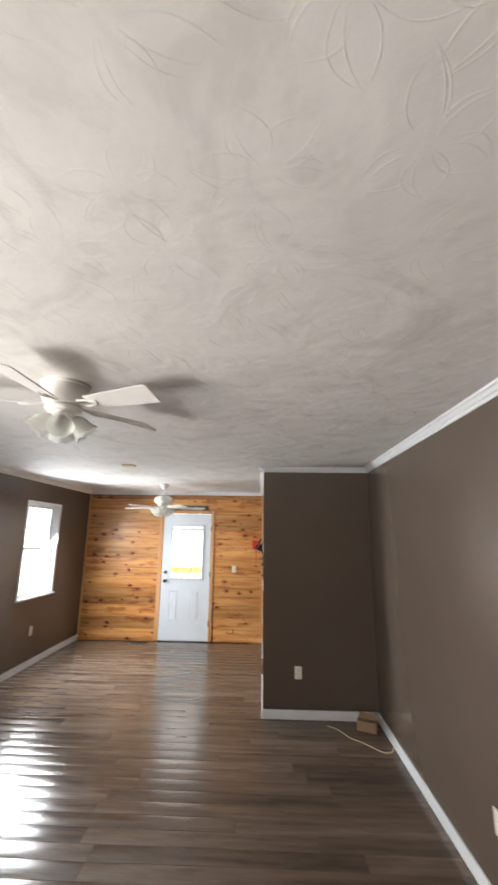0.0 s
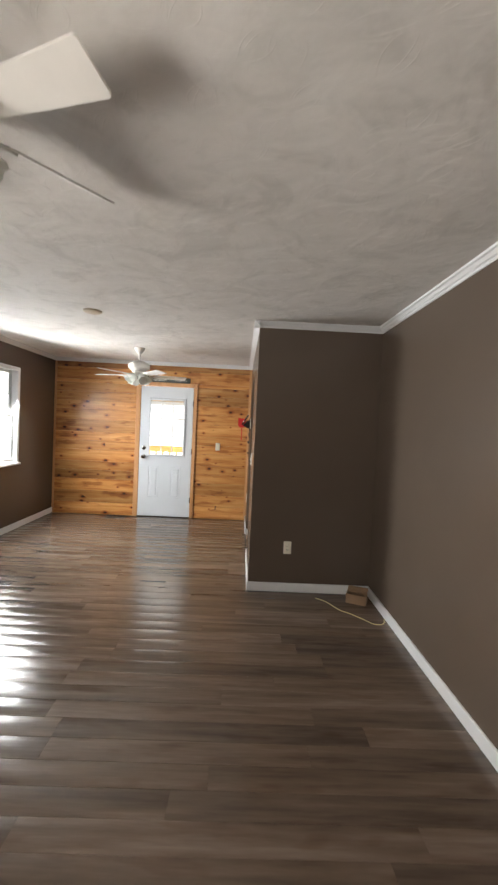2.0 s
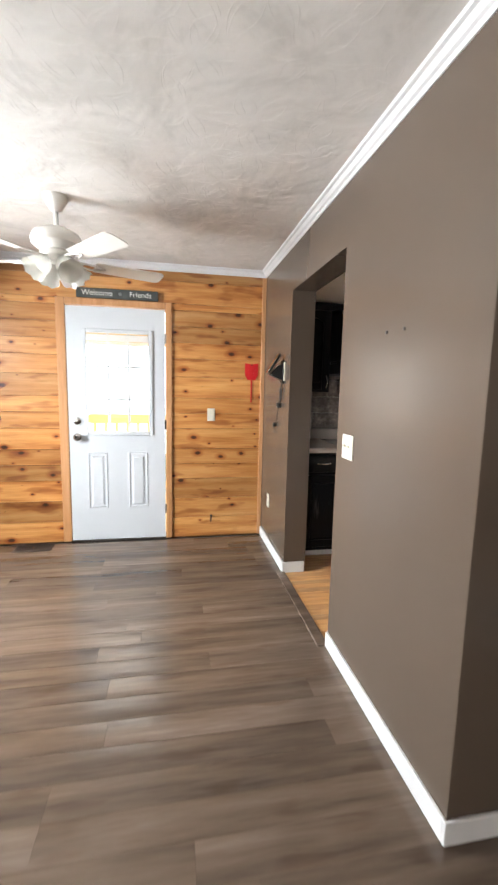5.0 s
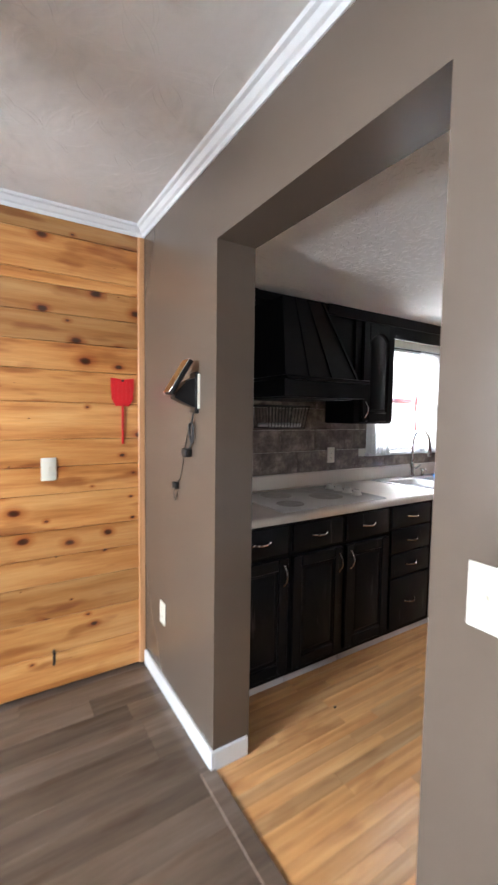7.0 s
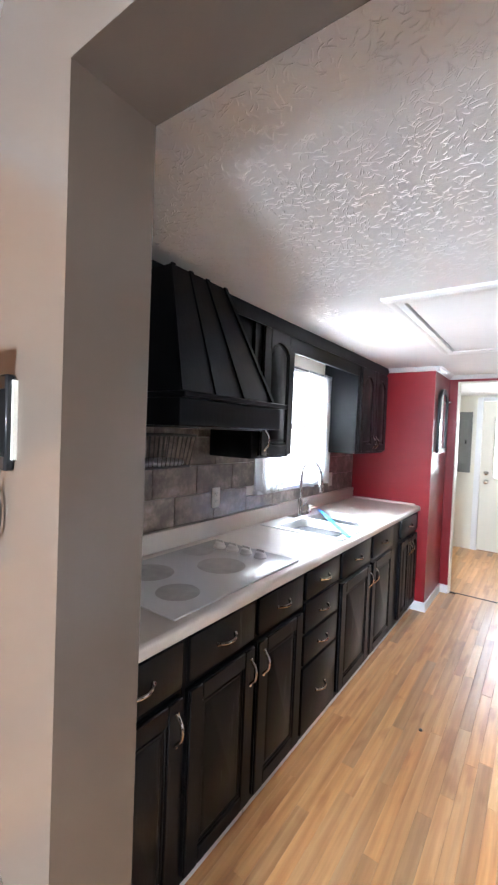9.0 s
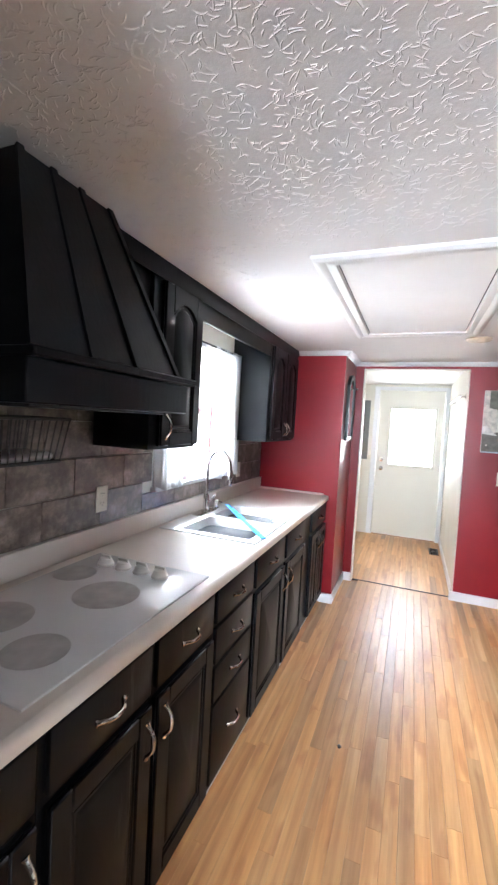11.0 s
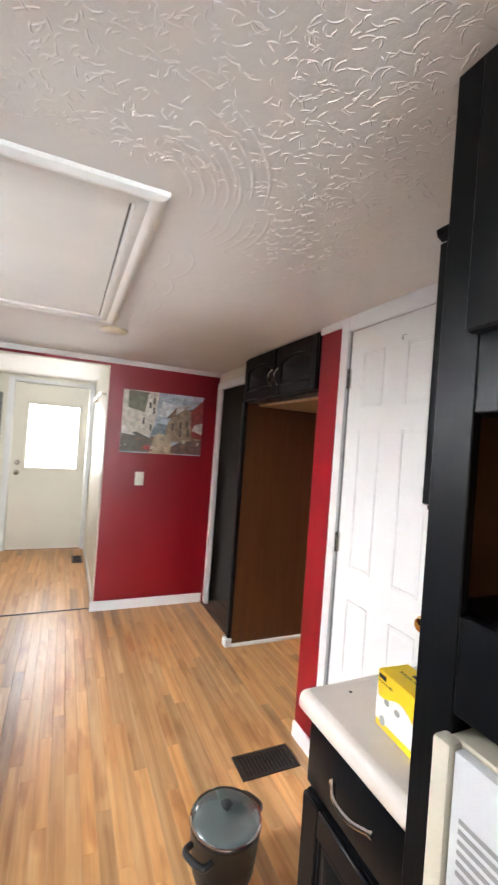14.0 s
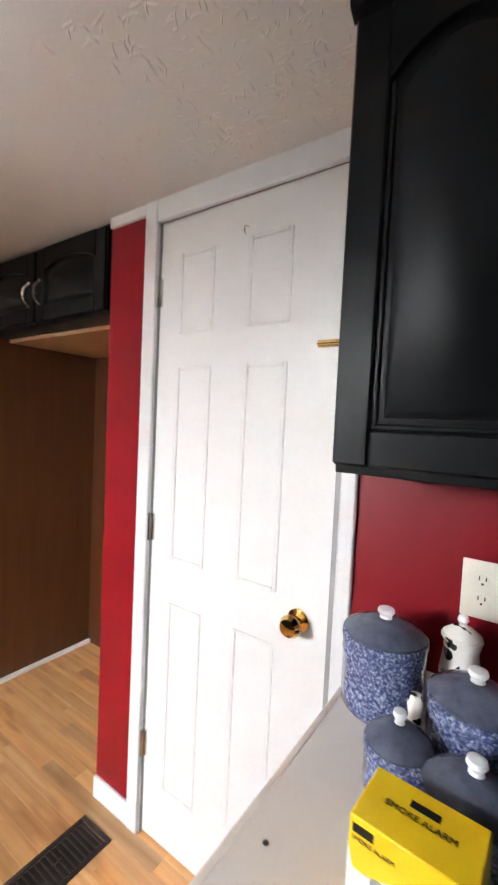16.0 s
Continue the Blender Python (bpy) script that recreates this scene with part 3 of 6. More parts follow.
structure("wall_alcove_side", b, PANELLING, "dark brown wood panelling beside the fridge alcove", "wall")
b = cut_wall(bmesh.new(), "y", 4.09, 4.19, 2.19, 3.25, 0, KCEIL)
box(b, 2.19, 2.29, 4.19, KS - 0.1, 0, KCEIL)
structure("wall_alcove", b, PANELLING, "dark brown panelled back of the fridge alcove", "wall")
b = cut_wall(bmesh.new(), "x", 3.20, 3.25, 2.4, 4.09, 0, KCEIL)
box(b, 3.2825, 3.286, 4.15, 4.78, 0, KCEIL)
box(b, 3.25, 4.3, 2.3, 2.4, 0, KCEIL)
box(b, RED_X, RED_X + 0.1, 2.4, 4.70, -0.1, KCEIL)
structure("wall_corridor", b, GREY, "grey painted wall of the unlit corridor", "wall")
b = cut_wall(bmesh.new(), "x", HALL_E, HALL_E + 0.14, HALL_S - 0.1, KN, -0.1, KCEIL, [(5.755, 6.60, -0.1, 2.05)])
structure("wall_hall_east", b, CREAM, "cream painted wall around the back door", "wall")
b = cut_wall(bmesh.new(), "y", HALL_S - 0.1, HALL_S, RED_X + 0.1, HALL_E, -0.1, KCEIL)
structure("wall_hall_south", b, CREAM, "cream painted hall wall", "wall")
b = cut_wall(bmesh.new(), "x", 1.30, 1.345, 4.0, KS - 0.1, 0, KCEIL)
box(b, 1.30, 2.19, 3.95, 4.0, 0, KCEIL)
structure("wall_closet", b, GREY, "grey closet wall behind the white door", "wall")

b = box(bmesh.new(), WEST - 0.14, PART_L + 0.01, SOUTH - 0.14, 7.54, -0.12, -0.014)
box(b, PART_L + 0.01, EAST + 0.1, SOUTH - 0.14, BUMP_Y + 0.05, -0.12, -0.014)
floor_living = structure("floor_living", b, LAMINATE_EDGE, "dark grey-brown laminate plank floor with a wavy sheen", "floor")
b = box(bmesh.new(), PART_L + 0.01, RED_X + 0.06, 2.3, 7.54, -0.12, -0.012)
floor_kitchen = structure("floor_kitchen", b, OAK_EDGE, "honey-coloured oak strip floor", "floor")
b = box(bmesh.new(), RED_X + 0.06, 6.3, 5.5, 7.54, -0.12, -0.012)
floor_hall = structure("floor_hall", b, OAK_EDGE, "oak strip floor of the back hall", "floor")
b = box(bmesh.new(), 3.25, RED_X, 2.4, 4.78, -0.011, -0.002)
structure("floor_corridor", b, LAMINATE, "dark floor of the unlit corridor", "floor")
b = box(bmesh.new(), -60, 60, -60, 60, -0.9, -0.6)
structure("ground", b, GRASS, "lawn around the house", "ground")


# ---- trim ----
def run(name, rows, material, label, category="trim", smooth=False):
    b = bmesh.new()
    for r in rows:
        box(b, *r, bevel=0.003)
    return structure(name, b, material, label, category, smooth)


BASE = 0.082
run("baseboard_living", [
    (EAST - 0.014, EAST, SOUTH, BUMP_Y - 0.014, 0, BASE), (PART_L - 0.014, EAST, BUMP_Y - 0.014, BUMP_Y, 0, BASE),
    (PART_L - 0.014, PART_L, BUMP_Y, OPEN_S, 0, BASE), (PART_L - 0.014, PART_L, OPEN_N - 0.014, PINE_Y - 0.03, 0, BASE),
    (PART_L, PART_R - 0.01, OPEN_N - 0.014, OPEN_N, 0, BASE), (PART_L, PART_R - 0.01, OPEN_S, OPEN_S + 0.014, 0, BASE),
    (WEST, WEST + 0.014, SOUTH, PINE_Y, 0, BASE)], TRIM, "white painted baseboard", "baseboard")
run("baseboard_kitchen", [
    (RED_X - 0.014, RED_X, 4.76, HALL_S + 0.03, 0, BASE), (RED_X - 0.014, RED_X, HALL_N, WING_Y, 0, BASE),
    (WING_X, RED_X - 0.014, WING_Y - 0.014, WING_Y, 0, BASE), (WING_X - 0.014, WING_X, WING_Y - 0.014, 6.80, 0, BASE),
    (2.102, 2.29, KS, KS + 0.014, 0, BASE), (2.103, 2.29, KS, KS + 0.012, 2.092, KCEIL - 0.001), (3.235, 3.30, 4.79, 4.84, 0, 0.06),
    (RED_X + 0.1, HALL_E, HALL_S, HALL_S + 0.012, 0, BASE)], TRIM, "white painted baseboard", "baseboard")
run("alcove_edge", [(3.247, 3.286, 4.79, 4.822, 0.06, 1.80)], BLACK, "black painted edge of the alcove panel")
run("alcove_shoe", [(3.225, 3.25, 4.19, 4.79, 0, 0.02)], TRIM, "pale shoe moulding along the alcove panel")


def crown(bm, p, q, inward, size=0.052):
    """A crown moulding from p to q under a ceiling; inward points into the room."""
    p, q, inward = Vector(p), Vector(q), Vector(inward)
    outline = [(0, 0), (0, -size), (0.006, -size), (0.012, -size * 0.72), (0.022, -size * 0.62), (0.034, -size * 0.30), (0.046, -size * 0.22), (0.05, 0)]
    loft(bm, [[e + inward * u + Vector((0, 0, v)) for u, v in outline] for e in (p, q)])


b = bmesh.new()
for p, q, w in (((EAST, SOUTH, CEIL), (EAST, BUMP_Y, CEIL), (-1, 0, 0)), ((PART_L - 0.05, BUMP_Y, CEIL), (EAST, BUMP_Y, CEIL), (0, -1, 0)),
                ((PART_L, BUMP_Y - 0.05, CEIL), (PART_L, PINE_Y, CEIL), (-1, 0, 0)), ((WEST, PINE_Y, CEIL), (PART_L, PINE_Y, CEIL), (0, -1, 0)),
                ((WEST, SOUTH, CEIL), (WEST, PINE_Y, CEIL), (1, 0, 0))):
    crown(b, p, q, w)
structure("crown_living", b, TRIM, "white crown moulding", "crown moulding")
b = bmesh.new()
for p, q, w in (((RED_X, 4.72, KCEIL), (RED_X, WING_Y, KCEIL), (-1, 0, 0)), ((WING_X - 0.03, WING_Y, KCEIL), (RED_X, WING_Y, KCEIL), (0, -1, 0)),
                ((WING_X, WING_Y - 0.03, KCEIL), (WING_X, KN - 0.3, KCEIL), (-1, 0, 0))):
    crown(b, p, q, w, 0.034)
structure("crown_kitchen", b, TRIM, "narrow white ceiling moulding", "crown moulding")
run("trim_pine_corner", [(PART_L - 0.035, PART_L, PINE_Y - 0.016, PINE_Y, 0, CEIL - 0.055), (WEST, WEST + 0.03, PINE_Y - 0.014, PINE_Y, 0, CEIL - 0.055)], PINE_TRIM, "pine corner strip")
run("threshold", [(-0.012, 0.052, OPEN_S, OPEN_N, -0.01, 0.010)], LAMINATE, "grey-brown transition strip in the opening", "threshold")
run("hall_threshold", [(RED_X + 0.055, RED_X + 0.075, HALL_S, HALL_N, -0.01, 0.004)], VENT_BROWN, "dark transition strip at the hall", "threshold")
run("trim_hall_opening", [(RED_X - 0.004, RED_X + 0.1, HALL_N - 0.012, HALL_N, 0, 2.073), (RED_X - 0.004, RED_X + 0.1, HALL_S, HALL_S + 0.01, BASE, 2.073), (RED_X - 0.004, RED_X + 0.1, HALL_S + 0.01, HALL_N - 0.012, 2.061, 2.073)], CREAM, "cream edge of the hall opening")
run("trim_corridor", [(4.045, RED_X, 4.70, 4.735, 0, 2.04), (3.30, 4.045, 4.70, 4.735, 1.98, 2.04)], TRIM, "white casing of the corridor doorway")


# ---- windows and doors ----
def west_window():
    t = thing("window_1", (WEST - 0.07, 5.915, 0.86), "white double-hung window with bright daylight behind", "window", kind="structure")
    y0, y1, z0, z1 = 5.46, 6.37, 0.86, 2.11
    b = bmesh.new()
    for r in ((y0, y0 + 0.045, z0, z1), (y1 - 0.045, y1, z0, z1), (y0 + 0.045, y1 - 0.045, z1 - 0.045, z1), (y0 + 0.045, y1 - 0.045, z0, z0 + 0.03)):
        box(b, WEST - 0.12, WEST + 0.004, *r, bevel=0.003)
    part("window_frame", b, TRIM, t)
    mid = (z0 + z1) / 2
    for name, x, za, zb in (("upper_sash", WEST - 0.095, mid - 0.02, z1 - 0.045), ("lower_sash", WEST - 0.065, z0 + 0.03, mid + 0.02)):
        b = bmesh.new()
        for r in ((y0 + 0.045, y0 + 0.085, za, zb), (y1 - 0.085, y1 - 0.045, za, zb), (y0 + 0.085, y1 - 0.085, za, za + 0.035), (y0 + 0.085, y1 - 0.085, zb - 0.035, zb)):
            box(b, x - 0.014, x + 0.014, *r, bevel=0.002)
        s = part(name, b, TRIM, t)
        b = bmesh.new()
        box(b, x - 0.005, x + 0.007, y0 + 0.085, y1 - 0.085, (za + zb) / 2 - 0.006, (za + zb) / 2 + 0.006)
        part("muntin", b, TRIM, s)
        b = box(bmesh.new(), x - 0.003, x + 0.001, y0 + 0.08, y1 - 0.08, za + 0.03, zb - 0.03)
        part("pane", b, GLASS, s).visible_shadow = False
    b = box(bmesh.new(), WEST - 0.06, WEST + 0.03, y0 - 0.015, y1 + 0.015, z0 - 0.012, z0 + 0.014, bevel=0.004)
    part("window_sill", b, TRIM, t)


def near_window():
    t = thing("window_2", (WEST - 0.07, 0.35, 0.75), "wide white window along the living room", "window", kind="structure")
    b = bmesh.new()
    for y0, y1, z0, z1 in ((-0.5, -0.45, 0.75, 2.05), (1.15, 1.20, 0.75, 2.05), (-0.45, 1.15, 2.0, 2.05), (-0.45, 1.15, 0.75, 0.80), (0.33, 0.37, 0.80, 2.0)):
        box(b, WEST - 0.12, WEST + 0.004, y0, y1, z0, z1)
    part("window_frame", b, TRIM, t)


def kitchen_window():
    t = thing("window_3", (2.32, KN + 0.07, 1.13), "white kitchen window over the sink, washed out by daylight", "window", kind="structure")
    x0, x1, z0, z1 = 1.86, 2.78, 1.13, 2.0
    b = bmesh.new()
    for r in ((x0, x0 + 0.05, z0, z1), (x1 - 0.05, x1, z0, z1), (x0 + 0.05, x1 - 0.05, z1 - 0.04, z1), (x0 + 0.05, x1 - 0.05, z0, z0 + 0.04), (x0 + 0.05, x1 - 0.05, 1.54, 1.58)):
        box(b, r[0], r[1], KN - 0.008, KN + 0.11, r[2], r[3], bevel=0.003)
    part("window_frame", b, TRIM, t)
    part("pane", box(bmesh.new(), x0 + 0.04, x1 - 0.04, KN + 0.05, KN + 0.054, z0 + 0.03, z1 - 0.03), GLASS, t).visible_shadow = False
    part("window_sill", box(bmesh.new(), x0 - 0.02, x1 + 0.02, KN - 0.04, KN, z0 - 0.02, z0 + 0.008, bevel=0.004), TRIM, t)


def raised_panel(bm, m, u0, u1, v0, v1, w, high=0.006):
    """A moulded panel on a door face: a soft-edged lip round a raised field."""
    def step(e0, e1, w0, w1):
        loft(bm, [[m @ Vector((u, v, h)) for u, v in ((u0 + e, v0 + e), (u1 - e, v0 + e), (u1 - e, v1 - e), (u0 + e, v1 - e))] for e, h in ((e0, w0), (e1, w1))])
    def lip(e, wide, high):
        for a, c, d, k in ((u0 + e, u0 + e + wide, v0 + e, v1 - e), (u1 - e - wide, u1 - e, v0 + e, v1 - e), (u0 + e + wide, u1 - e - wide, v0 + e, v0 + e + wide), (u0 + e + wide, u1 - e - wide, v1 - e - wide, v1 - e)):
            box(bm, a, c, d, k, w - 0.001, w + high, bevel=0.003, m=m)

    lip(0.0, 0.013, high)
    step(0.024, 0.044, w - 0.001, w + 1.25 * high)


def front_door():
    t = thing("door_1", (-1.255, PINE_Y, 0), "white half-glass entry door in pine casing", "door", kind="structure")
    m = face_matrix((0, PINE_Y - 0.012, 0), "-y")
    u0, u1 = -1.660, -0.850
    U = lambda x: x
    gl, gr, gb, gt = -1.535, -0.955, 0.955, 1.86
    b = bmesh.new()
    cut_wall(b, "y", PINE_Y - 0.012, PINE_Y + 0.033, u0, u1, 0.012, 2.04, [(gl + 0.02, gr - 0.02, gb + 0.02, gt - 0.02)])
    for x0, x1 in ((-1.515, -1.35), (-1.17, -1.005)):
        raised_panel(b, face_matrix((0, PINE_Y - 0.012, 0), "-y"), x0, x1, 0.30, 0.80, 0.0)
    leaf = part("door_leaf", b, DOOR_WHITE, t, smooth=False)
    b = bmesh.new()
    for r in ((gl, gl + 0.035, gb, gt), (gr - 0.035, gr, gb, gt), (gl + 0.035, gr - 0.035, gb, gb + 0.035), (gl + 0.035, gr - 0.035, gt - 0.035, gt)):
        box(b, r[0], r[1], PINE_Y - 0.026, PINE_Y - 0.012, r[2], r[3], bevel=0.005)
    f = part("window_frame", b, DOOR_WHITE, t)
    wide, high = (gr - gl - 0.07) / 3, (gt - gb - 0.07) / 3
    for i in (1, 2):
        part("muntin", box(bmesh.new(), gl + 0.035 + wide * i - 0.008, gl + 0.035 + wide * i + 0.008, PINE_Y - 0.008, PINE_Y + 0.014, gb + 0.02, gt - 0.02, bevel=0.003), DOOR_WHITE, f)
        part("muntin", box(bmesh.new(), gl + 0.02, gr - 0.02, PINE_Y - 0.007, PINE_Y + 0.013, gb + 0.035 + high * i - 0.008, gb + 0.035 + high * i + 0.008, bevel=0.003), DOOR_WHITE, f)
    part("pane", box(bmesh.new(), gl + 0.02, gr - 0.02, PINE_Y + 0.015, PINE_Y + 0.018, gb + 0.02, gt - 0.02), GLASS, f).visible_shadow = False
    blind = part("blind", box(bmesh.new(), gl + 0.035, gr - 0.035, PINE_Y - 0.030, PINE_Y - 0.014, gt - 0.10, gt - 0.045, bevel=0.004), WHITE_PLASTIC, t, "raised white mini blind")
    for k in range(6):
        part("slat", box(bmesh.new(), gl + 0.04, gr - 0.04, PINE_Y - 0.028, PINE_Y - 0.014, gt - 0.108 - 0.006 * k, gt - 0.105 - 0.006 * k), WHITE_PLASTIC, blind)
    for z, name, r in ((1.079, "deadbolt", 0.024), (0.940, "door_knob", 0.028)):
        b = turned(bmesh.new(), (-1.592, PINE_Y - 0.012, z), [(0.032, 0), (0.032, 0.006), (0.014, 0.010), (0.012, 0.03 if r > 0.026 else 0.012), (r, 0.036 if r > 0.026 else 0.015), (r, 0.05 if r > 0.026 else 0.02), (r * 0.6, 0.06 if r > 0.026 else 0.024)], 20, (0, -1, 0))
        part(name, b, SATIN, leaf, "satin nickel " + name.replace("_", " "))
    for z in (1.80, 1.05, 0.28):
        part("hinge", box(bmesh.new(), -0.855, -0.838, PINE_Y - 0.020, PINE_Y - 0.012, z - 0.045, z + 0.045, bevel=0.002), SATIN, t)
    b = bmesh.new()
    for x0, x1, z0, z1 in ((-1.735, -1.665, 0, 2.105), (-0.845, -0.79, 0, 2.105), (-1.665, -0.845, 2.05, 2.105)):
        box(b, x0, x1, PINE_Y - 0.018, PINE_Y + 0.02, z0, z1, bevel=0.004)
    part("casing", b, PINE_TRIM, t, "pine door casing")
    part("sill", box(bmesh.new(), -1.665, -0.845, PINE_Y - 0.03, PINE_Y + 0.12, -0.01, 0.012, bevel=0.003), VENT_BROWN, t)


def six_panel_door():
    t = thing("door_2", (1.72, KS, 0), "closed white six-panel closet door with a brass knob", "door", kind="structure")
    x0, x1 = 1.405, 2.04
    b = box(bmesh.new(), x0, x1, KS - 0.04, KS - 0.006, 0.012, 2.06)
    m = face_matrix((0, KS - 0.006, 0), "+y")
    for a, c in ((x1 - 0.485, x1 - 0.345), (x1 - 0.225, x1 - 0.085)):
        for v0, v1 in ((1.70, 1.95), (0.98, 1.60), (0.20, 0.84)):
            raised_panel(b, m, -c, -a, v0, v1, 0.0, 0.0028)
    leaf = part("door_leaf", b, OLD_WHITE, t)
    b = bmesh.new()
    for r in ((1.345, 1.385, 0, KCEIL), (2.045, 2.102, 0, KCEIL), (1.385, 2.045, 2.058, KCEIL)):
        box(b, r[0], r[1], KS - 0.002, KS + 0.016, r[2], r[3], bevel=0.004)
    part("casing", b, TRIM, t)
    b = bmesh.new()
    for r in ((1.385, 1.402, 0, 2.075), (2.042, 2.046, 0, 2.075)):
        box(b, r[0], r[1], KS - 0.05, KS + 0.002, r[2], r[3])
    part("jamb", b, GREY_CARD, t)
    b = turned(bmesh.new(), (1.485, KS - 0.006, 0.929), [(0.030, 0), (0.030, 0.005), (0.013, 0.010), (0.012, 0.028), (0.026, 0.036), (0.029, 0.048), (0.022, 0.060), (0.008, 0.063)], 24, (0, 1, 0))
    part("door_knob", b, BRASS, leaf, "polished brass knob")
    b = box(bmesh.new(), 1.415, 1.47, KS - 0.006, KS + 0.002, 1.628, 1.646, bevel=0.002)
    tube(b, [(1.41, KS + 0.006, 1.637), (1.468, KS + 0.006, 1.637)], 0.004)
    part("slide_bolt", b, BRASS, leaf, "small brass slide bolt")
    for z in (1.837, 1.075, 0.33):
        b = box(bmesh.new(), 2.028, 2.048, KS - 0.007, KS + 0.003, z - 0.045, z + 0.045, bevel=0.002)
        tube(b, [(2.043, KS + 0.006, z - 0.045), (2.043, KS + 0.006, z + 0.045)], 0.006)
        part("hinge", b, SATIN, t)
    b = tube(bmesh.new(), curve_points([(1.70, KS - 0.006, 1.975), (1.70, KS + 0.01, 1.972), (1.70, KS + 0.014, 1.96), (1.703, KS + 0.006, 1.952)], 4), 0.0018, 6)
    part("hook", b, SATIN, leaf)


def back_door():
    t = thing("door_3", (HALL_E, 6.18, 0), "cream back door with a bright window pane", "door", kind="structure")
    b = cut_wall(bmesh.new(), "x", HALL_E + 0.01, HALL_E + 0.05, 5.76, 6.595, 0.012, 2.045, [(5.86, 6.44, 1.01, 1.80)])
    m = face_matrix((HALL_E + 0.01, 0, 0), "-x")
    leaf = part("door_leaf", b, CREAM, t, smooth=False)
    b = bmesh.new()
    for r in ((5.835, 5.87, 0.985, 1.825), (6.43, 6.465, 0.985, 1.825), (5.87, 6.43, 0.985, 1.02), (5.87, 6.43, 1.79, 1.825)):
        box(b, HALL_E - 0.004, HALL_E + 0.01, r[0], r[1], r[2], r[3], bevel=0.004)
    part("window_frame", b, CREAM, t)
    part("pane", box(bmesh.new(), HALL_E + 0.028, HALL_E + 0.032, 5.855, 6.445, 1.005, 1.805), GLASS, t).visible_shadow = False
    b = bmesh.new()
    for r in ((5.702, 5.755, 0, 2.10), (6.60, 6.67, 0, 2.10), (5.755, 6.60, 2.05, 2.10)):
        box(b, HALL_E - 0.016, HALL_E, r[0], r[1], r[2], r[3], bevel=0.004)
    part("casing", b, TRIM, t)
    for z, r in ((1.07, 0.022), (0.95, 0.027)):
        b = turned(bmesh.new(), (HALL_E + 0.01, 6.525, z), [(0.03, 0), (0.03, 0.006), (0.013, 0.01), (0.013, 0.03), (r, 0.038), (r, 0.05), (0.01, 0.058)], 18, (-1, 0, 0))
        part("door_knob", b, SATIN, leaf, "satin nickel knob")


west_window(), near_window(), kitchen_window(), front_door(), six_panel_door(), back_door()


# ---- kitchen cabinets ----
def pull(parent, m, u, v, upright=True, reach=0.05):
    """A bowed satin pull with flattened feet."""
    k = [(-reach, 0.004), (-reach * 0.8, 0.012), (-reach * 0.45, 0.026), (0, 0.030), (reach * 0.45, 0.026), (reach * 0.8, 0.012), (reach, 0.004)]
    pts = [m @ Vector((u, v + s, w) if upright else (u + s, v, w)) for s, w in k]
    pts = curve_points(pts, 3)
    n = len(pts)
    radii = [0.0085 if i in (0, n - 1) else (0.0075 if i in (1, n - 2) else 0.0055) for i in range(n)]
    part("handle", tube(bmesh.new(), pts, radii, 8), SATIN, parent, "satin metal pull")


def arch_outline(u0, u1, v0, v1, rise):
    pts = [(u0, v0), (u1, v0)]
    n = 10
    for i in range(n + 1):
        t = i / n
        pts.append((u1 + (u0 - u1) * t, v1 - rise + rise * math.sin(math.pi * t) ** 0.8))
    return pts


def cabinet_door(parent, m, u0, u1, v0, v1, arch=0.0, handle=None, upright=True, paint=None):
    """A framed door with a raised panel, arched at its head where arch is given."""
    b = bmesh.new()
    s = min(0.06, (u1 - u0) * 0.21)
    box(b, u0, u1, v0, v1, 0, 0.012, m=m)
    box(b, u0, u0 + s, v0, v1, 0.012, 0.025, bevel=0.004, m=m)
    box(b, u1 - s, u1, v0, v1, 0.012, 0.025, bevel=0.004, m=m)
    box(b, u0 + s, u1 - s, v0, v0 + s, 0.012, 0.025, bevel=0.004, m=m)
    if arch:
        n = 10
        low = [(u0 + s + (u1 - u0 - 2 * s) * i / n, v1 - s - arch + arch * math.sin(math.pi * i / n) ** 0.8) for i in range(n + 1)]
        prism(b, low + [(u1 - s, v1), (u0 + s, v1)], (0.012, 0.025), m)
    else:
        box(b, u0 + s, u1 - s, v1 - s, v1, 0.012, 0.025, bevel=0.004, m=m)
    for a, c, d, e in ((u0 + s, u0 + s + 0.010, v0 + s, v1 - s - arch), (u1 - s - 0.010, u1 - s, v0 + s, v1 - s - arch), (u0 + s, u1 - s, v0 + s, v0 + s + 0.010)):
        box(b, a, c, d, e, 0.012, 0.0195, bevel=0.003, m=m)
    door = part("door", b, paint or BLACK, parent)
    g = s + 0.012
    b = prism(bmesh.new(), arch_outline(u0 + g, u1 - g, v0 + g, v1 - g, arch), (0.012, 0.016), m)
    k = s + 0.032
    if u1 - u0 > 2.4 * k:
        loft(b, [[m @ Vector((u, v, w)) for u, v in arch_outline(u0 + e, u1 - e, v0 + e, v1 - e, arch)] for e, w in ((k - 0.012, 0.016), (k, 0.0225))])
    part("raised_panel", b, paint or BLACK, door)
    if handle:
        pull(door, m @ Matrix.Translation((0, 0, 0.023)), *handle, upright)
    return door


def drawer_front(parent, m, u0, u1, v0, v1):
    b = box(bmesh.new(), u0, u1, v0, v1, 0, 0.018, bevel=0.005, m=m, segments=2)
    d = part("drawer", b, BLACK_WORN, parent)
    pull(d, m @ Matrix.Translation((0, 0, 0.016)), (u0 + u1) / 2, (v0 + v1) / 2, False)


FRONT = 6.785


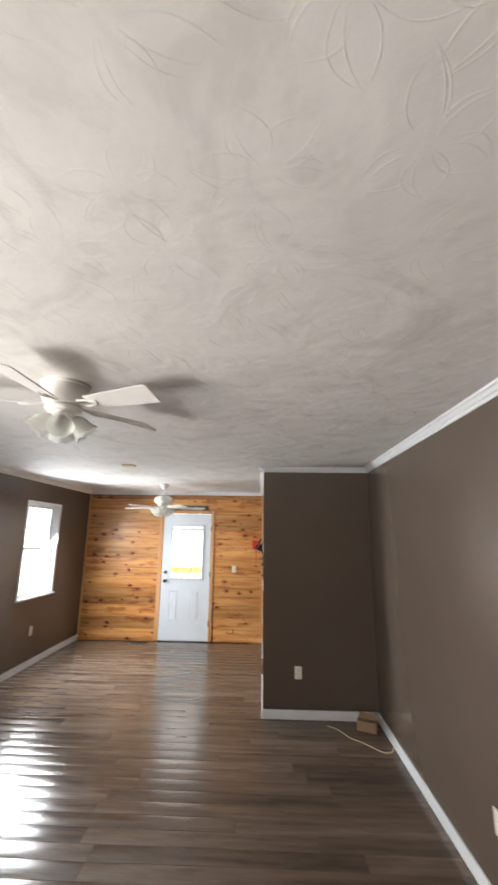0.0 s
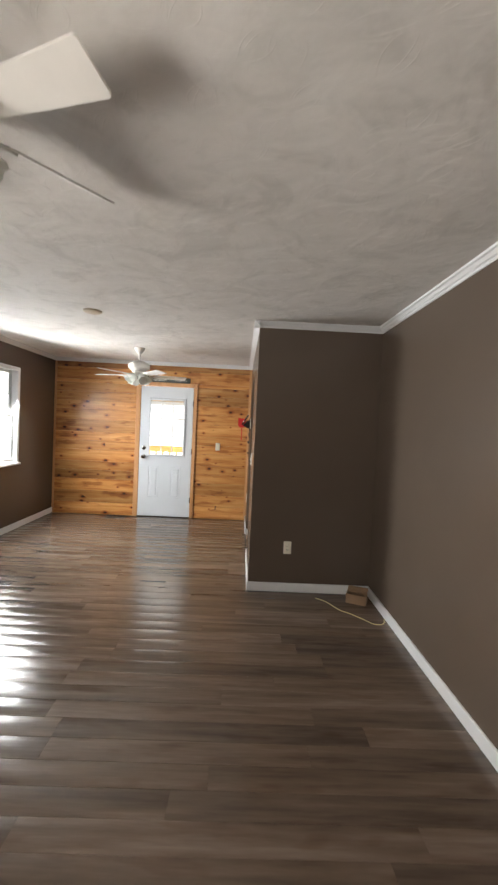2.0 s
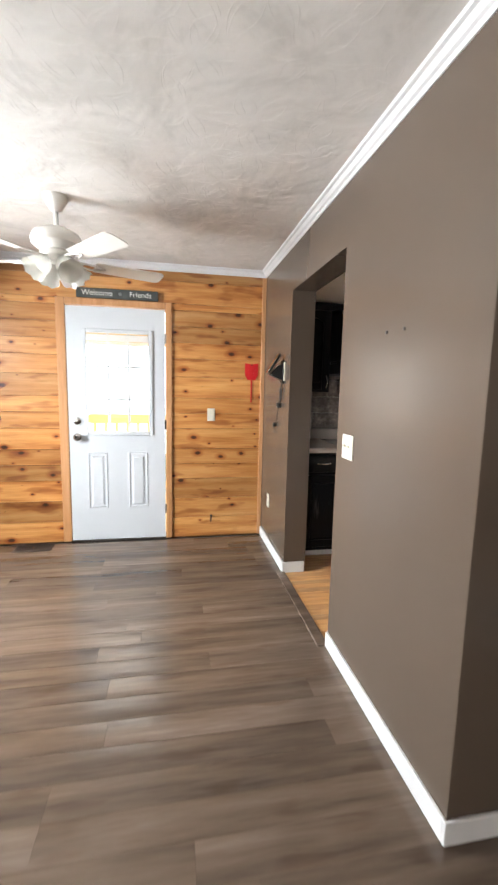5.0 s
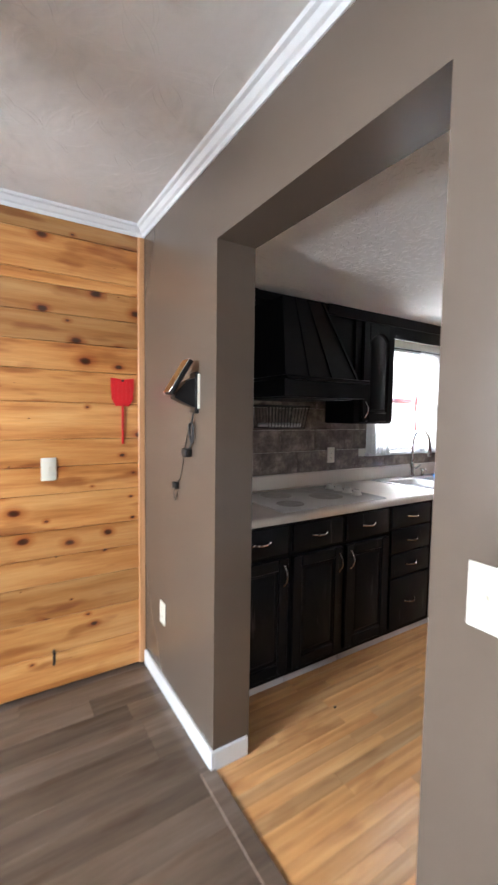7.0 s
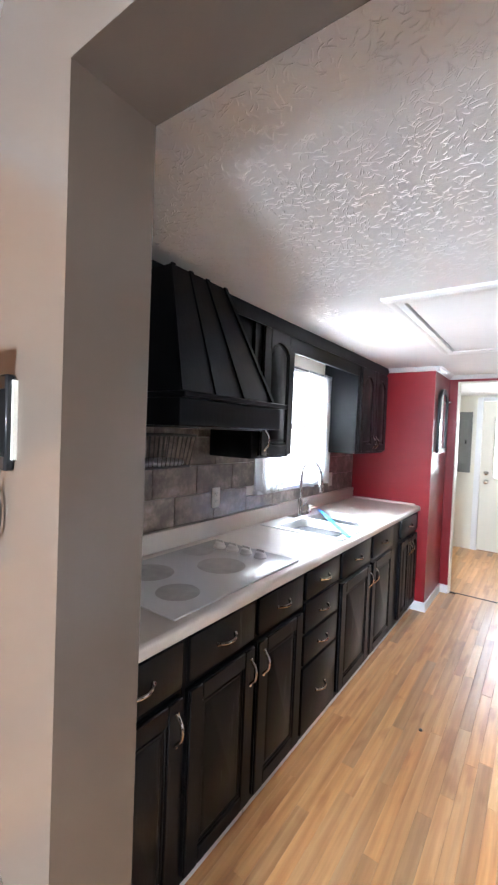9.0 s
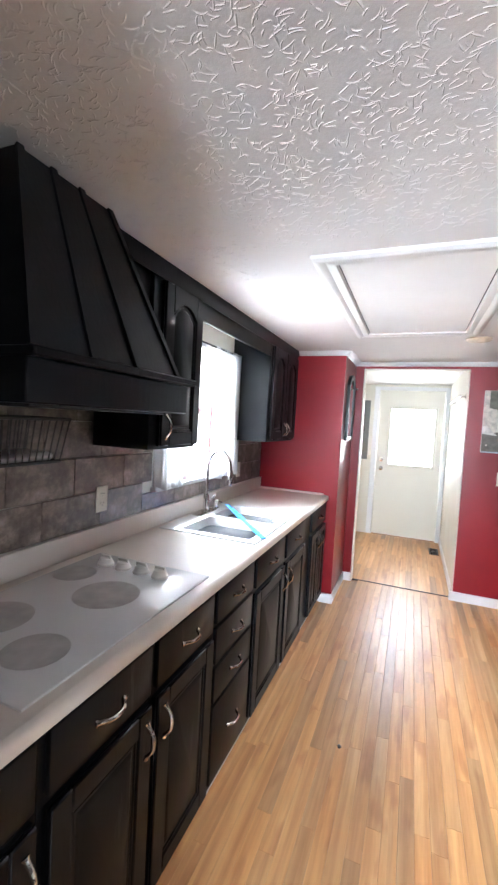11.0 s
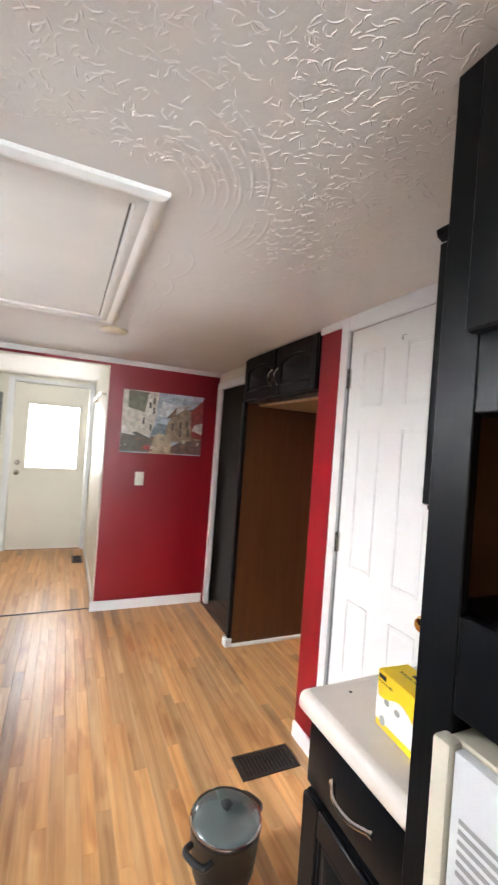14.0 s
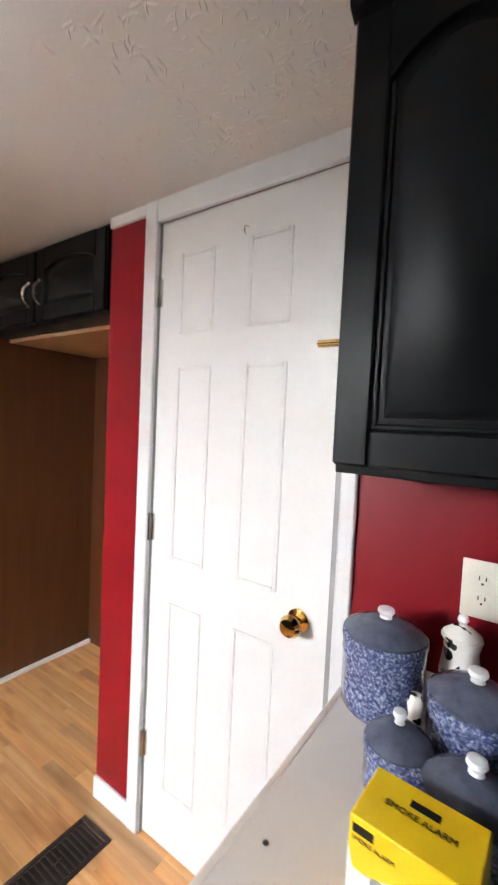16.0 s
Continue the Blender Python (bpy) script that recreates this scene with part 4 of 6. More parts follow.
def base_unit(x0, x1, doors, drawers, label, y=FRONT, back=KN):
    """A floor cabinet facing the kitchen: doors (x0, x1, handle side), drawers (x0, x1, z0, z1)."""
    t = thing("base_cabinet", ((x0 + x1) / 2, (y + back) / 2, 0), label, "cabinet", "black sink-wall base cabinets")
    b = bmesh.new()
    box(b, x0 + 0.001, x1 - 0.001, y, back - 0.002, 0.05, 0.878)
    box(b, x0 + 0.001, x1 - 0.001, y + 0.03, back - 0.002, 0.0, 0.05)
    part("body", b, BLACK, t, smooth=False)
    m = face_matrix((0, y, 0), "-y")
    for a, c, side in doors:
        cabinet_door(t, m, a, c, 0.085, 0.695, 0, (c - 0.03 if side > 0 else a + 0.03, 0.61), True, BLACK_WORN)
    for a, c, z0, z1 in drawers:
        drawer_front(t, m, a, c, z0, z1)
    part("kick_strip", box(bmesh.new(), x0 + 0.001, x1 - 0.001, y + 0.014, y + 0.029, 0.0, 0.046, bevel=0.004), TRIM, t, "pale kick strip")
    return t


base_unit(0.235, 0.617, [(0.262, 0.602, 1)], [(0.262, 0.602, 0.72, 0.865)], "black painted base cabinet beside the opening")
base_unit(0.617, 1.002, [(0.634, 0.988, 1)], [(0.634, 0.988, 0.72, 0.865)], "black base cabinet under the cooktop with worn door")
base_unit(1.002, 1.392, [(1.018, 1.376, -1)], [(1.018, 1.376, 0.72, 0.865)], "black base cabinet under the cooktop")
base_unit(1.392, 1.805, [], [(1.410, 1.788, 0.735, 0.865), (1.410, 1.788, 0.575, 0.72), (1.410, 1.788, 0.42, 0.56), (1.410, 1.788, 0.085, 0.405)], "black four-drawer base cabinet")
base_unit(1.805, 2.80, [(1.83, 2.285, 1), (2.33, 2.765, -1)], [(1.83, 2.285, 0.72, 0.865), (2.33, 2.765, 0.72, 0.865)], "black double-door sink base cabinet")
base_unit(2.80, 3.48, [(2.975, 3.215, 1), (3.225, 3.46, -1)], [(2.975, 3.46, 0.72, 0.865)], "black base cabinet at the red wing wall")


def worktop():
    t = thing("worktop", (1.86, 7.08, 0.88), "cream laminate worktop with rounded edge and upstand", "worktop")
    z0, z1, f = 0.88, 0.92, 6.755
    hx0, hx1, hy0, hy1 = 1.893, 2.612, 6.833, 7.247
    b = bmesh.new()
    for x0, x1, y0, y1 in ((0.232, hx0, f + 0.018, KN - 0.002), (hx1, WING_X - 0.003, f + 0.018, KN - 0.002), (hx0, hx1, f + 0.018, hy0), (hx0, hx1, hy1, KN - 0.002)):
        box(b, x0, x1, y0, y1, z0, z1)
    outline = [(f + 0.018, z1), (f + 0.008, z1 - 0.002), (f + 0.002, z1 - 0.008), (f, z1 - 0.018), (f, z0 + 0.004), (f + 0.004, z0), (f + 0.018, z0)]
    nose = loft(bmesh.new(), [[Vector((x, y, z)) for y, z in outline] for x in (0.232, WING_X - 0.003)])
    part("nosing", nose, LAMINATE_TOP, t)
    part("top", b, LAMINATE_TOP, t)
    b = bmesh.new()
    box(b, 0.232, WING_X - 0.003, KN - 0.03, KN - 0.002, z1, 1.018, bevel=0.006, segments=2)
    part("upstand", b, LAMINATE_TOP, t)
    b = bmesh.new()
    box(b, WING_X - 0.024, WING_X - 0.003, 6.80, KN - 0.03, z1, 0.935, bevel=0.004)
    part("side_strip", b, LAMINATE_TOP, t)


worktop()


def cooktop():
    t = thing("cooktop", (0.985, 7.06, 0.92), "white glass cooktop with four grey burner rings", "cooktop")
    part("glass_top", box(bmesh.new(), 0.59, 1.385, 6.80, 7.315, 0.9205, 0.928, bevel=0.003, segments=2), COOKTOP, t)
    for x, y, r in ((1.078, 7.015, 0.105), (0.747, 6.945, 0.080), (1.165, 7.235, 0.075), (0.815, 7.175, 0.098)):
        part("burner", turned(bmesh.new(), (x, y, 0.9282), [(r, 0), (r, 0.0008)], 40), BURNER, t, "grey printed burner ring")
    for i in range(4):
        y = 6.952 + 0.082 * i
        b = turned(bmesh.new(), (1.285, y, 0.928), [(0.031, 0), (0.031, 0.008), (0.026, 0.014), (0.022, 0.026), (0.015, 0.030)], 20)
        box(b, 1.281, 1.289, y - 0.022, y + 0.022, 0.952, 0.968, bevel=0.002)
        part("knob", b, WHITE_PLASTIC, t, "white control knob")


cooktop()


def sink():
    t = thing("sink", (2.36, 7.06, 0.92), "double-bowl stainless steel sink set in the worktop", "sink")
    x0, x1, y0, y1, z = 1.858, 2.645, 6.795, 7.345, 0.9205
    bowls = [(1.905, 2.235, 6.845, 7.235), (2.275, 2.600, 6.845, 7.235)]
    b = bmesh.new()
    cuts = [x0, bowls[0][0], bowls[0][1], bowls[1][0], bowls[1][1], x1]
    box(b, x0, x1, y0, bowls[0][2], z, z + 0.006, bevel=0.002)
    box(b, x0, x1, bowls[0][3], y1, z, z + 0.006, bevel=0.002)
    for i in (0, 2, 4):
        box(b, cuts[i], cuts[i + 1], bowls[0][2], bowls[0][3], z, z + 0.006)
    part("rim", b, STEEL, t)
    for a, c, d, e in bowls:
        b = bmesh.new()
        n = 6
        rings = []
        for s, h in ((0.0, 0.006), (0.004, -0.004), (0.012, -0.09), (0.022, -0.135), (0.05, -0.150)):
            r = 0.055
            ring = []
            for cx, cy, start in ((c - s - r, e - s - r, 0), (a + s + r, e - s - r, 90), (a + s + r, d + s + r, 180), (c - s - r, d + s + r, 270)):
                for k in range(n + 1):
                    ang = radians(start + 90 * k / n)
                    ring.append(Vector((cx + r * math.cos(ang), cy + r * math.sin(ang), z + h)))
            rings.append(ring)
        loft(b, rings, False)
        b.faces.new([v for v in b.verts][-len(rings[0]):])
        bowl = part("bowl", b, STEEL, t)
        part("drain", turned(bmesh.new(), ((a + c) / 2, (d + e) / 2, z - 0.1495), [(0.04, 0), (0.04, 0.003), (0.03, 0.002), (0.012, 0.001)], 20), CHROME, bowl)
    f = thing("faucet", (2.310, 7.305, 0.9265), "chrome pull-down gooseneck faucet on the sink deck", "faucet")
    b = turned(bmesh.new(), (2.310, 7.305, 0.9265), [(0.030, 0), (0.030, 0.008), (0.022, 0.014), (0.019, 0.03), (0.019, 0.10), (0.013, 0.12)], 20)
    part("base", b, CHROME, f)
    part("deck_plate", box(bmesh.new(), 2.190, 2.430, 7.278, 7.335, 0.9265, 0.932, bevel=0.003, segments=2), CHROME, f)
    part("neck", tube(bmesh.new(), curve_points([(2.310, 7.305, 1.04), (2.310, 7.307, 1.16), (2.308, 7.297, 1.25), (2.304, 7.260, 1.31), (2.300, 7.200, 1.315), (2.296, 7.155, 1.27), (2.295, 7.140, 1.20)], 5), 0.0115, 12), CHROME, f)
    part("spray_head", turned(bmesh.new(), (2.295, 7.140, 1.205), [(0.013, 0), (0.017, -0.03), (0.019, -0.08), (0.016, -0.092), (0.010, -0.094)], 16), CHROME, f)
    part("lever", tube(bmesh.new(), [(2.328, 7.305, 0.995), (2.360, 7.297, 1.00), (2.395, 7.285, 1.025)], [0.012, 0.009, 0.006], 10), CHROME, f)
    s = turned(bmesh.new(), (2.450, 7.305, 0.9265), [(0.022, 0), (0.022, 0.006), (0.014, 0.012), (0.012, 0.035), (0.020, 0.045), (0.020, 0.058), (0.010, 0.062)], 18)
    tube(s, [(2.450, 7.305, 0.975), (2.445, 7.270, 0.978), (2.442, 7.257, 0.970)], 0.006, 8)
    single("soap_pump", s, CHROME, "chrome soap pump beside the faucet", "soap dispenser")
    b = box(bmesh.new(), -0.41, 0.41, -0.014, 0.014, 0.0, 0.005, bevel=0.0015, m=pose(2.275, 7.04, 0.9275, 0, 0, 38))
    single("plastic_strap", b, BLUE_PLASTIC, "bright blue flat plastic strap lying across the sink", "strap")
    b = box(bmesh.new(), 2.33, 2.52, 6.80, 6.87, 0.9268, 0.9295, m=None, bevel=0.001)
    single("paper_slip", b, WHITE_CARD, "white paper slip lying on the sink rim", "paper")


sink()

UP = 7.11


def wall_unit(x0, x1, z0, doors, label, y=UP, back=KN, facing="-y", top=KCEIL, group="black wall cabinets over the sink counter"):
    t = thing("wall_cabinet", ((x0 + x1) / 2, (y + back) / 2, z0), label, "cabinet", group)
    part("body", box(bmesh.new(), x0, x1, y, back, z0, top - 0.002, bevel=0.002), BLACK, t, smooth=False)
    m = face_matrix((0, y, 0), facing)
    s = 1 if facing == "-y" else -1
    for a, c, v0, v1, arch, hu, hv in doors:
        u0, u1 = sorted((a * s, c * s))
        cabinet_door(t, m, u0, u1, v0, v1, arch, None if hu is None else (hu * s, hv))
    return t


wall_unit(0.235, 0.575, 1.37, [(0.25, 0.56, 1.39, 2.06, 0.04, 0.535, 1.46)], "black wall cabinet beside the range hood")
wall_unit(1.40, 1.775, 1.375, [(1.455, 1.765, 1.39, 2.06, 0.05, 1.48, 1.47)], "black wall cabinet with an arched door panel")
wall_unit(2.82, WING_X - 0.004, 1.368, [(2.85, 3.165, 1.385, 2.06, 0.05, 3.135, 1.46), (3.175, 3.48, 1.385, 2.06, 0.05, 3.205, 1.46)], "black double-door wall cabinet at the red wall")
b = box(bmesh.new(), 1.777, 2.818, UP, UP + 0.02, 1.985, KCEIL - 0.002, bevel=0.002)
single("window_valance", b, BLACK, "black board valance over the kitchen window", "valance")
b = bmesh.new()
for x0, x1 in ((0.235, 0.60), (1.13, WING_X - 0.004)):
    loft(b, [[Vector((x, UP - 0.0005 - u, KCEIL - 0.002 - v)) for u, v in ((0, 0), (0, 0.06), (0.008, 0.06), (0.014, 0.045), (0.026, 0.03), (0.030, 0.0))] for x in (x0, x1)])
single("cabinet_crown", b, BLACK, "black crown strip along the wall cabinets", "moulding")


def range_hood():
    t = thing("range_hood", (0.865, 7.1, 1.525), "black painted wooden range hood with sloped battened front", "range hood")
    x0, x1, yf = 0.577, 1.155, 6.795
    part("band", box(bmesh.new(), x0, x1, yf, KN, 1.525, 1.612, bevel=0.003), BLACK, t)
    b = bmesh.new()
    box(b, x0 - 0.0, x1 + 0.022, yf - 0.020, KN - 0.3, 1.612, 1.632, bevel=0.004)
    part("ledge", b, BLACK, t)
    low = [Vector((x0, yf, 1.632)), Vector((1.098, yf, 1.632)), Vector((1.098, KN, 1.632)), Vector((x0, KN, 1.632))]
    high = [Vector((0.672, 6.957, KCEIL - 0.055)), Vector((0.965, 6.957, KCEIL - 0.055)), Vector((0.965, KN, KCEIL - 0.055)), Vector((0.672, KN, KCEIL - 0.055))]
    part("chimney", loft(bmesh.new(), [low, high]), BLACK, t, smooth=False)
    out = Vector((0, -0.92, 0.39)) * 0.007
    for s in (0.02, 0.32, 0.62, 0.98):
        p, q = low[0].lerp(low[1], s), high[0].lerp(high[1], s)
        b = bmesh.new()
        w = Vector((0.009, 0, 0))
        loft(b, [[p - w, p + w, p + w + out, p - w + out], [q - w, q + w, q + w + out, q - w + out]])
        part("batten", b, BLACK, t)
    part("cap", box(bmesh.new(), 0.60, 1.13, UP - 0.018, KN, KCEIL - 0.055, KCEIL - 0.002, bevel=0.003), BLACK, t)
    part("back_panel", box(bmesh.new(), 1.157, 1.398, UP + 0.02, KN, 1.60, KCEIL - 0.002), BLACK, t)
    part("filter", box(bmesh.new(), x0 + 0.05, x1 - 0.05, yf + 0.05, KN - 0.05, 1.518, 1.526, bevel=0.002), BLACK_PLASTIC, t, "dark hood filter")


range_hood()


def wire_basket():
    t = thing("wire_basket", (0.92, 7.28, 1.34), "black wire basket hung on the tiled wall", "basket")
    x0, x1, y0, y1, z0, z1 = 0.76, 1.085, 7.20, 7.383, 1.345, 1.485
    for z, inset in ((z1, 0), (z0, 0.02)):
        b = tube(bmesh.new(), [(x0 + inset, y0 + inset, z), (x1 - inset, y0 + inset, z), (x1 - inset, y1, z), (x0 + inset, y1, z), (x0 + inset, y0 + inset, z)], 0.0058, 6)
        part("rim", b, RUBBER, t)
    for i in range(13):
        x = x0 + (x1 - x0) * i / 12
        xl = x0 + 0.02 + (x1 - x0 - 0.04) * i / 12
        part("wire", tube(bmesh.new(), [(x, y0, z1), (xl, y0 + 0.02, z0), (xl, y1, z0), (x, y1, z1)], 0.0026, 5), RUBBER, t)
    part("liner", box(bmesh.new(), x0 + 0.03, x1 - 0.03, y0 + 0.03, y1 - 0.01, z0 + 0.004, z0 + 0.03, bevel=0.01), STEEL, t, "pale dish in the basket")


wire_basket()


def plate(place, facing, label, kind="outlet", size=(0.07, 0.115), material=PLASTIC, group="wall plates"):
    """A wall plate with its sockets or toggles."""
    m = face_matrix(place, facing)
    t = thing("outlet" if kind == "outlet" else "light_switch", place, label, "outlet" if kind == "outlet" else "light switch", group)
    w, h = size
    part("cover", box(bmesh.new(), -w / 2, w / 2, -h / 2, h / 2, 0, 0.006, bevel=0.003, m=m, segments=2), material, t)
    if kind == "outlet":
        for v in (-0.02, 0.02):
            b = bmesh.new()
            prism(b, [(0.0165 * math.cos(a), v + 0.0145 * math.sin(a)) for a in [6.283 * i / 14 for i in range(14)]], (0.006, 0.008), m)
            s = part("socket", b, material, t)
            b = bmesh.new()
            for u in (-0.006, 0.006):
                box(b, u - 0.001, u + 0.001, v, v + 0.008, 0.0079, 0.0085, m=m)
            box(b, -0.002, 0.002, v - 0.009, v - 0.005, 0.0079, 0.0085, m=m)
            part("slot", b, BLACK_PLASTIC, s)
    else:
        for u in ([0] if w < 0.1 else [-0.023, 0.023]):
            b = box(bmesh.new(), u - 0.005, u + 0.005, -0.012, 0.012, 0.006, 0.008, m=m)
            box(b, u - 0.004, u + 0.004, 0.0, 0.010, 0.007, 0.016, bevel=0.001, m=m)
            part("toggle", b, material, t)


plate((0.386, BUMP_Y, 0.405), "-y", "ivory duplex outlet on the taupe wall")
plate((EAST, 2.498, 0.40), "-x", "ivory duplex outlet on the taupe wall")
plate((WEST, 5.90, 0.437), "+x", "ivory duplex outlet under the window")
plate((PART_L, 7.08, 0.41), "-x", "ivory duplex outlet beside the pine wall")
plate((-0.441, PINE_Y - 0.002, 1.143), "-y", "ivory light switch on the pine wall", "switch")
plate((PART_L, 5.463, 1.118), "-x", "ivory double light switch beside the kitchen opening", "switch", (0.118, 0.118))
plate((RED_X, 5.396, 1.128), "-x", "ivory light switch on the red wall", "switch", (0.074, 0.118))
plate((1.463, KN - 0.012, 1.135), "-y", "ivory outlet on the stone tile backsplash")
plate((2.985, KN - 0.012, 1.13), "-y", "ivory outlet on the backsplash near the sink")
plate((1.079, KS, 1.122), "+y", "ivory duplex outlet on the red wall above the canisters", size=(0.075, 0.118))
plate((HALL_E, 6.69, 1.12), "-x", "ivory light switch in the back hall", "switch")


def curtains():
    rod = tube(bmesh.new(), [(1.80, 7.345, 1.975), (2.80, 7.345, 1.975)], 0.006, 10)
    single("curtain_rod", rod, BLACK_PLASTIC, "thin dark curtain rod over the kitchen window", "curtain rod")
    for x0, x1, z0, fold in ((1.81, 2.05, 1.13, 7), (2.41, 2.83, 1.12, 12)):
        b = bmesh.new()
        rows = []
        n, k = 90, 14
        for j in range(k + 1):
            v = j / k
            row = []
            for i in range(n + 1):
                u = i / n
                drift = 0.03 * (1 - v) * math.sin(u * 3.0)
                y = 7.345 + (0.010 + 0.012 * (1 - v)) * math.sin(u * fold * 6.28 + 1.2 * math.sin(u * 5 + v * 2)) + 0.004 * math.sin(v * 9 + u * 20)
                row.append(b.verts.new((x0 + (x1 - x0) * u + drift, y, z0 + (1.985 - z0) * v + 0.012 * math.sin(u * 17) * (1 - v))))
            rows.append(row)
        for p, q in zip(rows, rows[1:]):
            for i in range(n):
                b.faces.new((p[i], p[i + 1], q[i + 1], q[i]))
        ob = single("curtain", b, CURTAIN, "thin white gathered cafe curtain at the kitchen window", "curtain", "kitchen curtains")
        s = ob.modifiers.new("thickness", "SOLIDIFY")
        s.thickness = 0.0012
    b = bmesh.new()
    rows = []
    for i in range(13):
        z = 1.62 - 0.32 * i / 12
        rows.append([Vector((2.345 + dx + 0.006 * math.sin(i * 0.7), 7.318 + dy, z)) for dx, dy in ((-0.009, 0), (0.009, 0), (0.009, 0.002), (-0.009, 0.002))])
    single("hanging_ribbon", loft(b, rows), RED_PLASTIC, "red ribbon hanging beside the curtain", "ribbon")


curtains()


# ---- south side of the kitchen ----
t = wall_unit(0.957, 1.296, 1.356, [(0.962, 1.293, 1.372, 2.085, 0.055, None, None)], "black wall cabinet with an arched raised panel above the canisters", 5.078, KS + 0.002, "+y", group="black cabinets on the red wall side")
b = loft(bmesh.new(), [[Vector((x, 5.0785 + u, KCEIL - 0.002 - v)) for u, v in ((0, 0), (0, 0.028), (0.022, 0.018), (0.026, 0.0))] for x in (0.957, 1.306)])
single("cabinet_cornice", b, BLACK, "black cornice strip on the small wall cabinet", "moulding")
t = wall_unit(2.292, 3.285, 1.80, [(2.31, 2.77, 1.815, 2.11, 0.035, 2.735, 1.93), (2.785, 3.265, 1.815, 2.11, 0.035, 2.82, 1.93)], "black two-door cabinet above the empty fridge alcove", 4.80, 4.20, "+y", group="black cabinets on the red wall side")
single("alcove_filler", box(bmesh.new(), 2.30, 3.248, 4.20, 4.70, 1.782, 1.799), RAW_WOOD, "unpainted plywood underside of the fridge cabinet", "panel")


def south_base():
    t = thing("base_cabinet", (1.11, 5.12, 0), "black base cabinet with one drawer and a raised panel door", "cabinet", "black cabinets on the red wall side")
    part("body", box(bmesh.new(), 0.958, 1.272, KS + 0.002, 5.412, 0.0, 0.878), BLACK, t, smooth=False)
    m = face_matrix((0, 5.412, 0), "+y")
    b = box(bmesh.new(), -1.268, -0.965, 0.725, 0.862, 0, 0.018, bevel=0.005, m=m, segments=2)
    d = part("drawer", b, BLACK, t)
    pull(d, m @ Matrix.Translation((0, 0, 0.016)), -1.107, 0.795, False, 0.062)
    cabinet_door(t, m, -1.268, -0.965, 0.09, 0.705, 0, (-1.0, 0.62))
    w = thing("worktop", (1.12, 5.13, 0.88), "short cream laminate worktop beside the tall cabinet", "worktop")
    f = 5.445
    b = box(bmesh.new(), 0.958, 1.287, KS + 0.002, f - 0.022, 0.878, 0.92)
    rows = [(f - 0.022, 0.92), (f - 0.010, 0.918), (f - 0.003, 0.911), (f, 0.900), (f, 0.885), (f - 0.006, 0.876), (f - 0.022, 0.872)]
    part("nosing", loft(bmesh.new(), [[Vector((x, y, z)) for y, z in rows] for x in (0.958, 1.299)]), LAMINATE_TOP, w)
    part("end_strip", box(bmesh.new(), 1.287, 1.301, KS + 0.002, f - 0.022, 0.876, 0.92, bevel=0.003), LAMINATE_TOP, w)
    part("top", b, LAMINATE_TOP, w)


south_base()


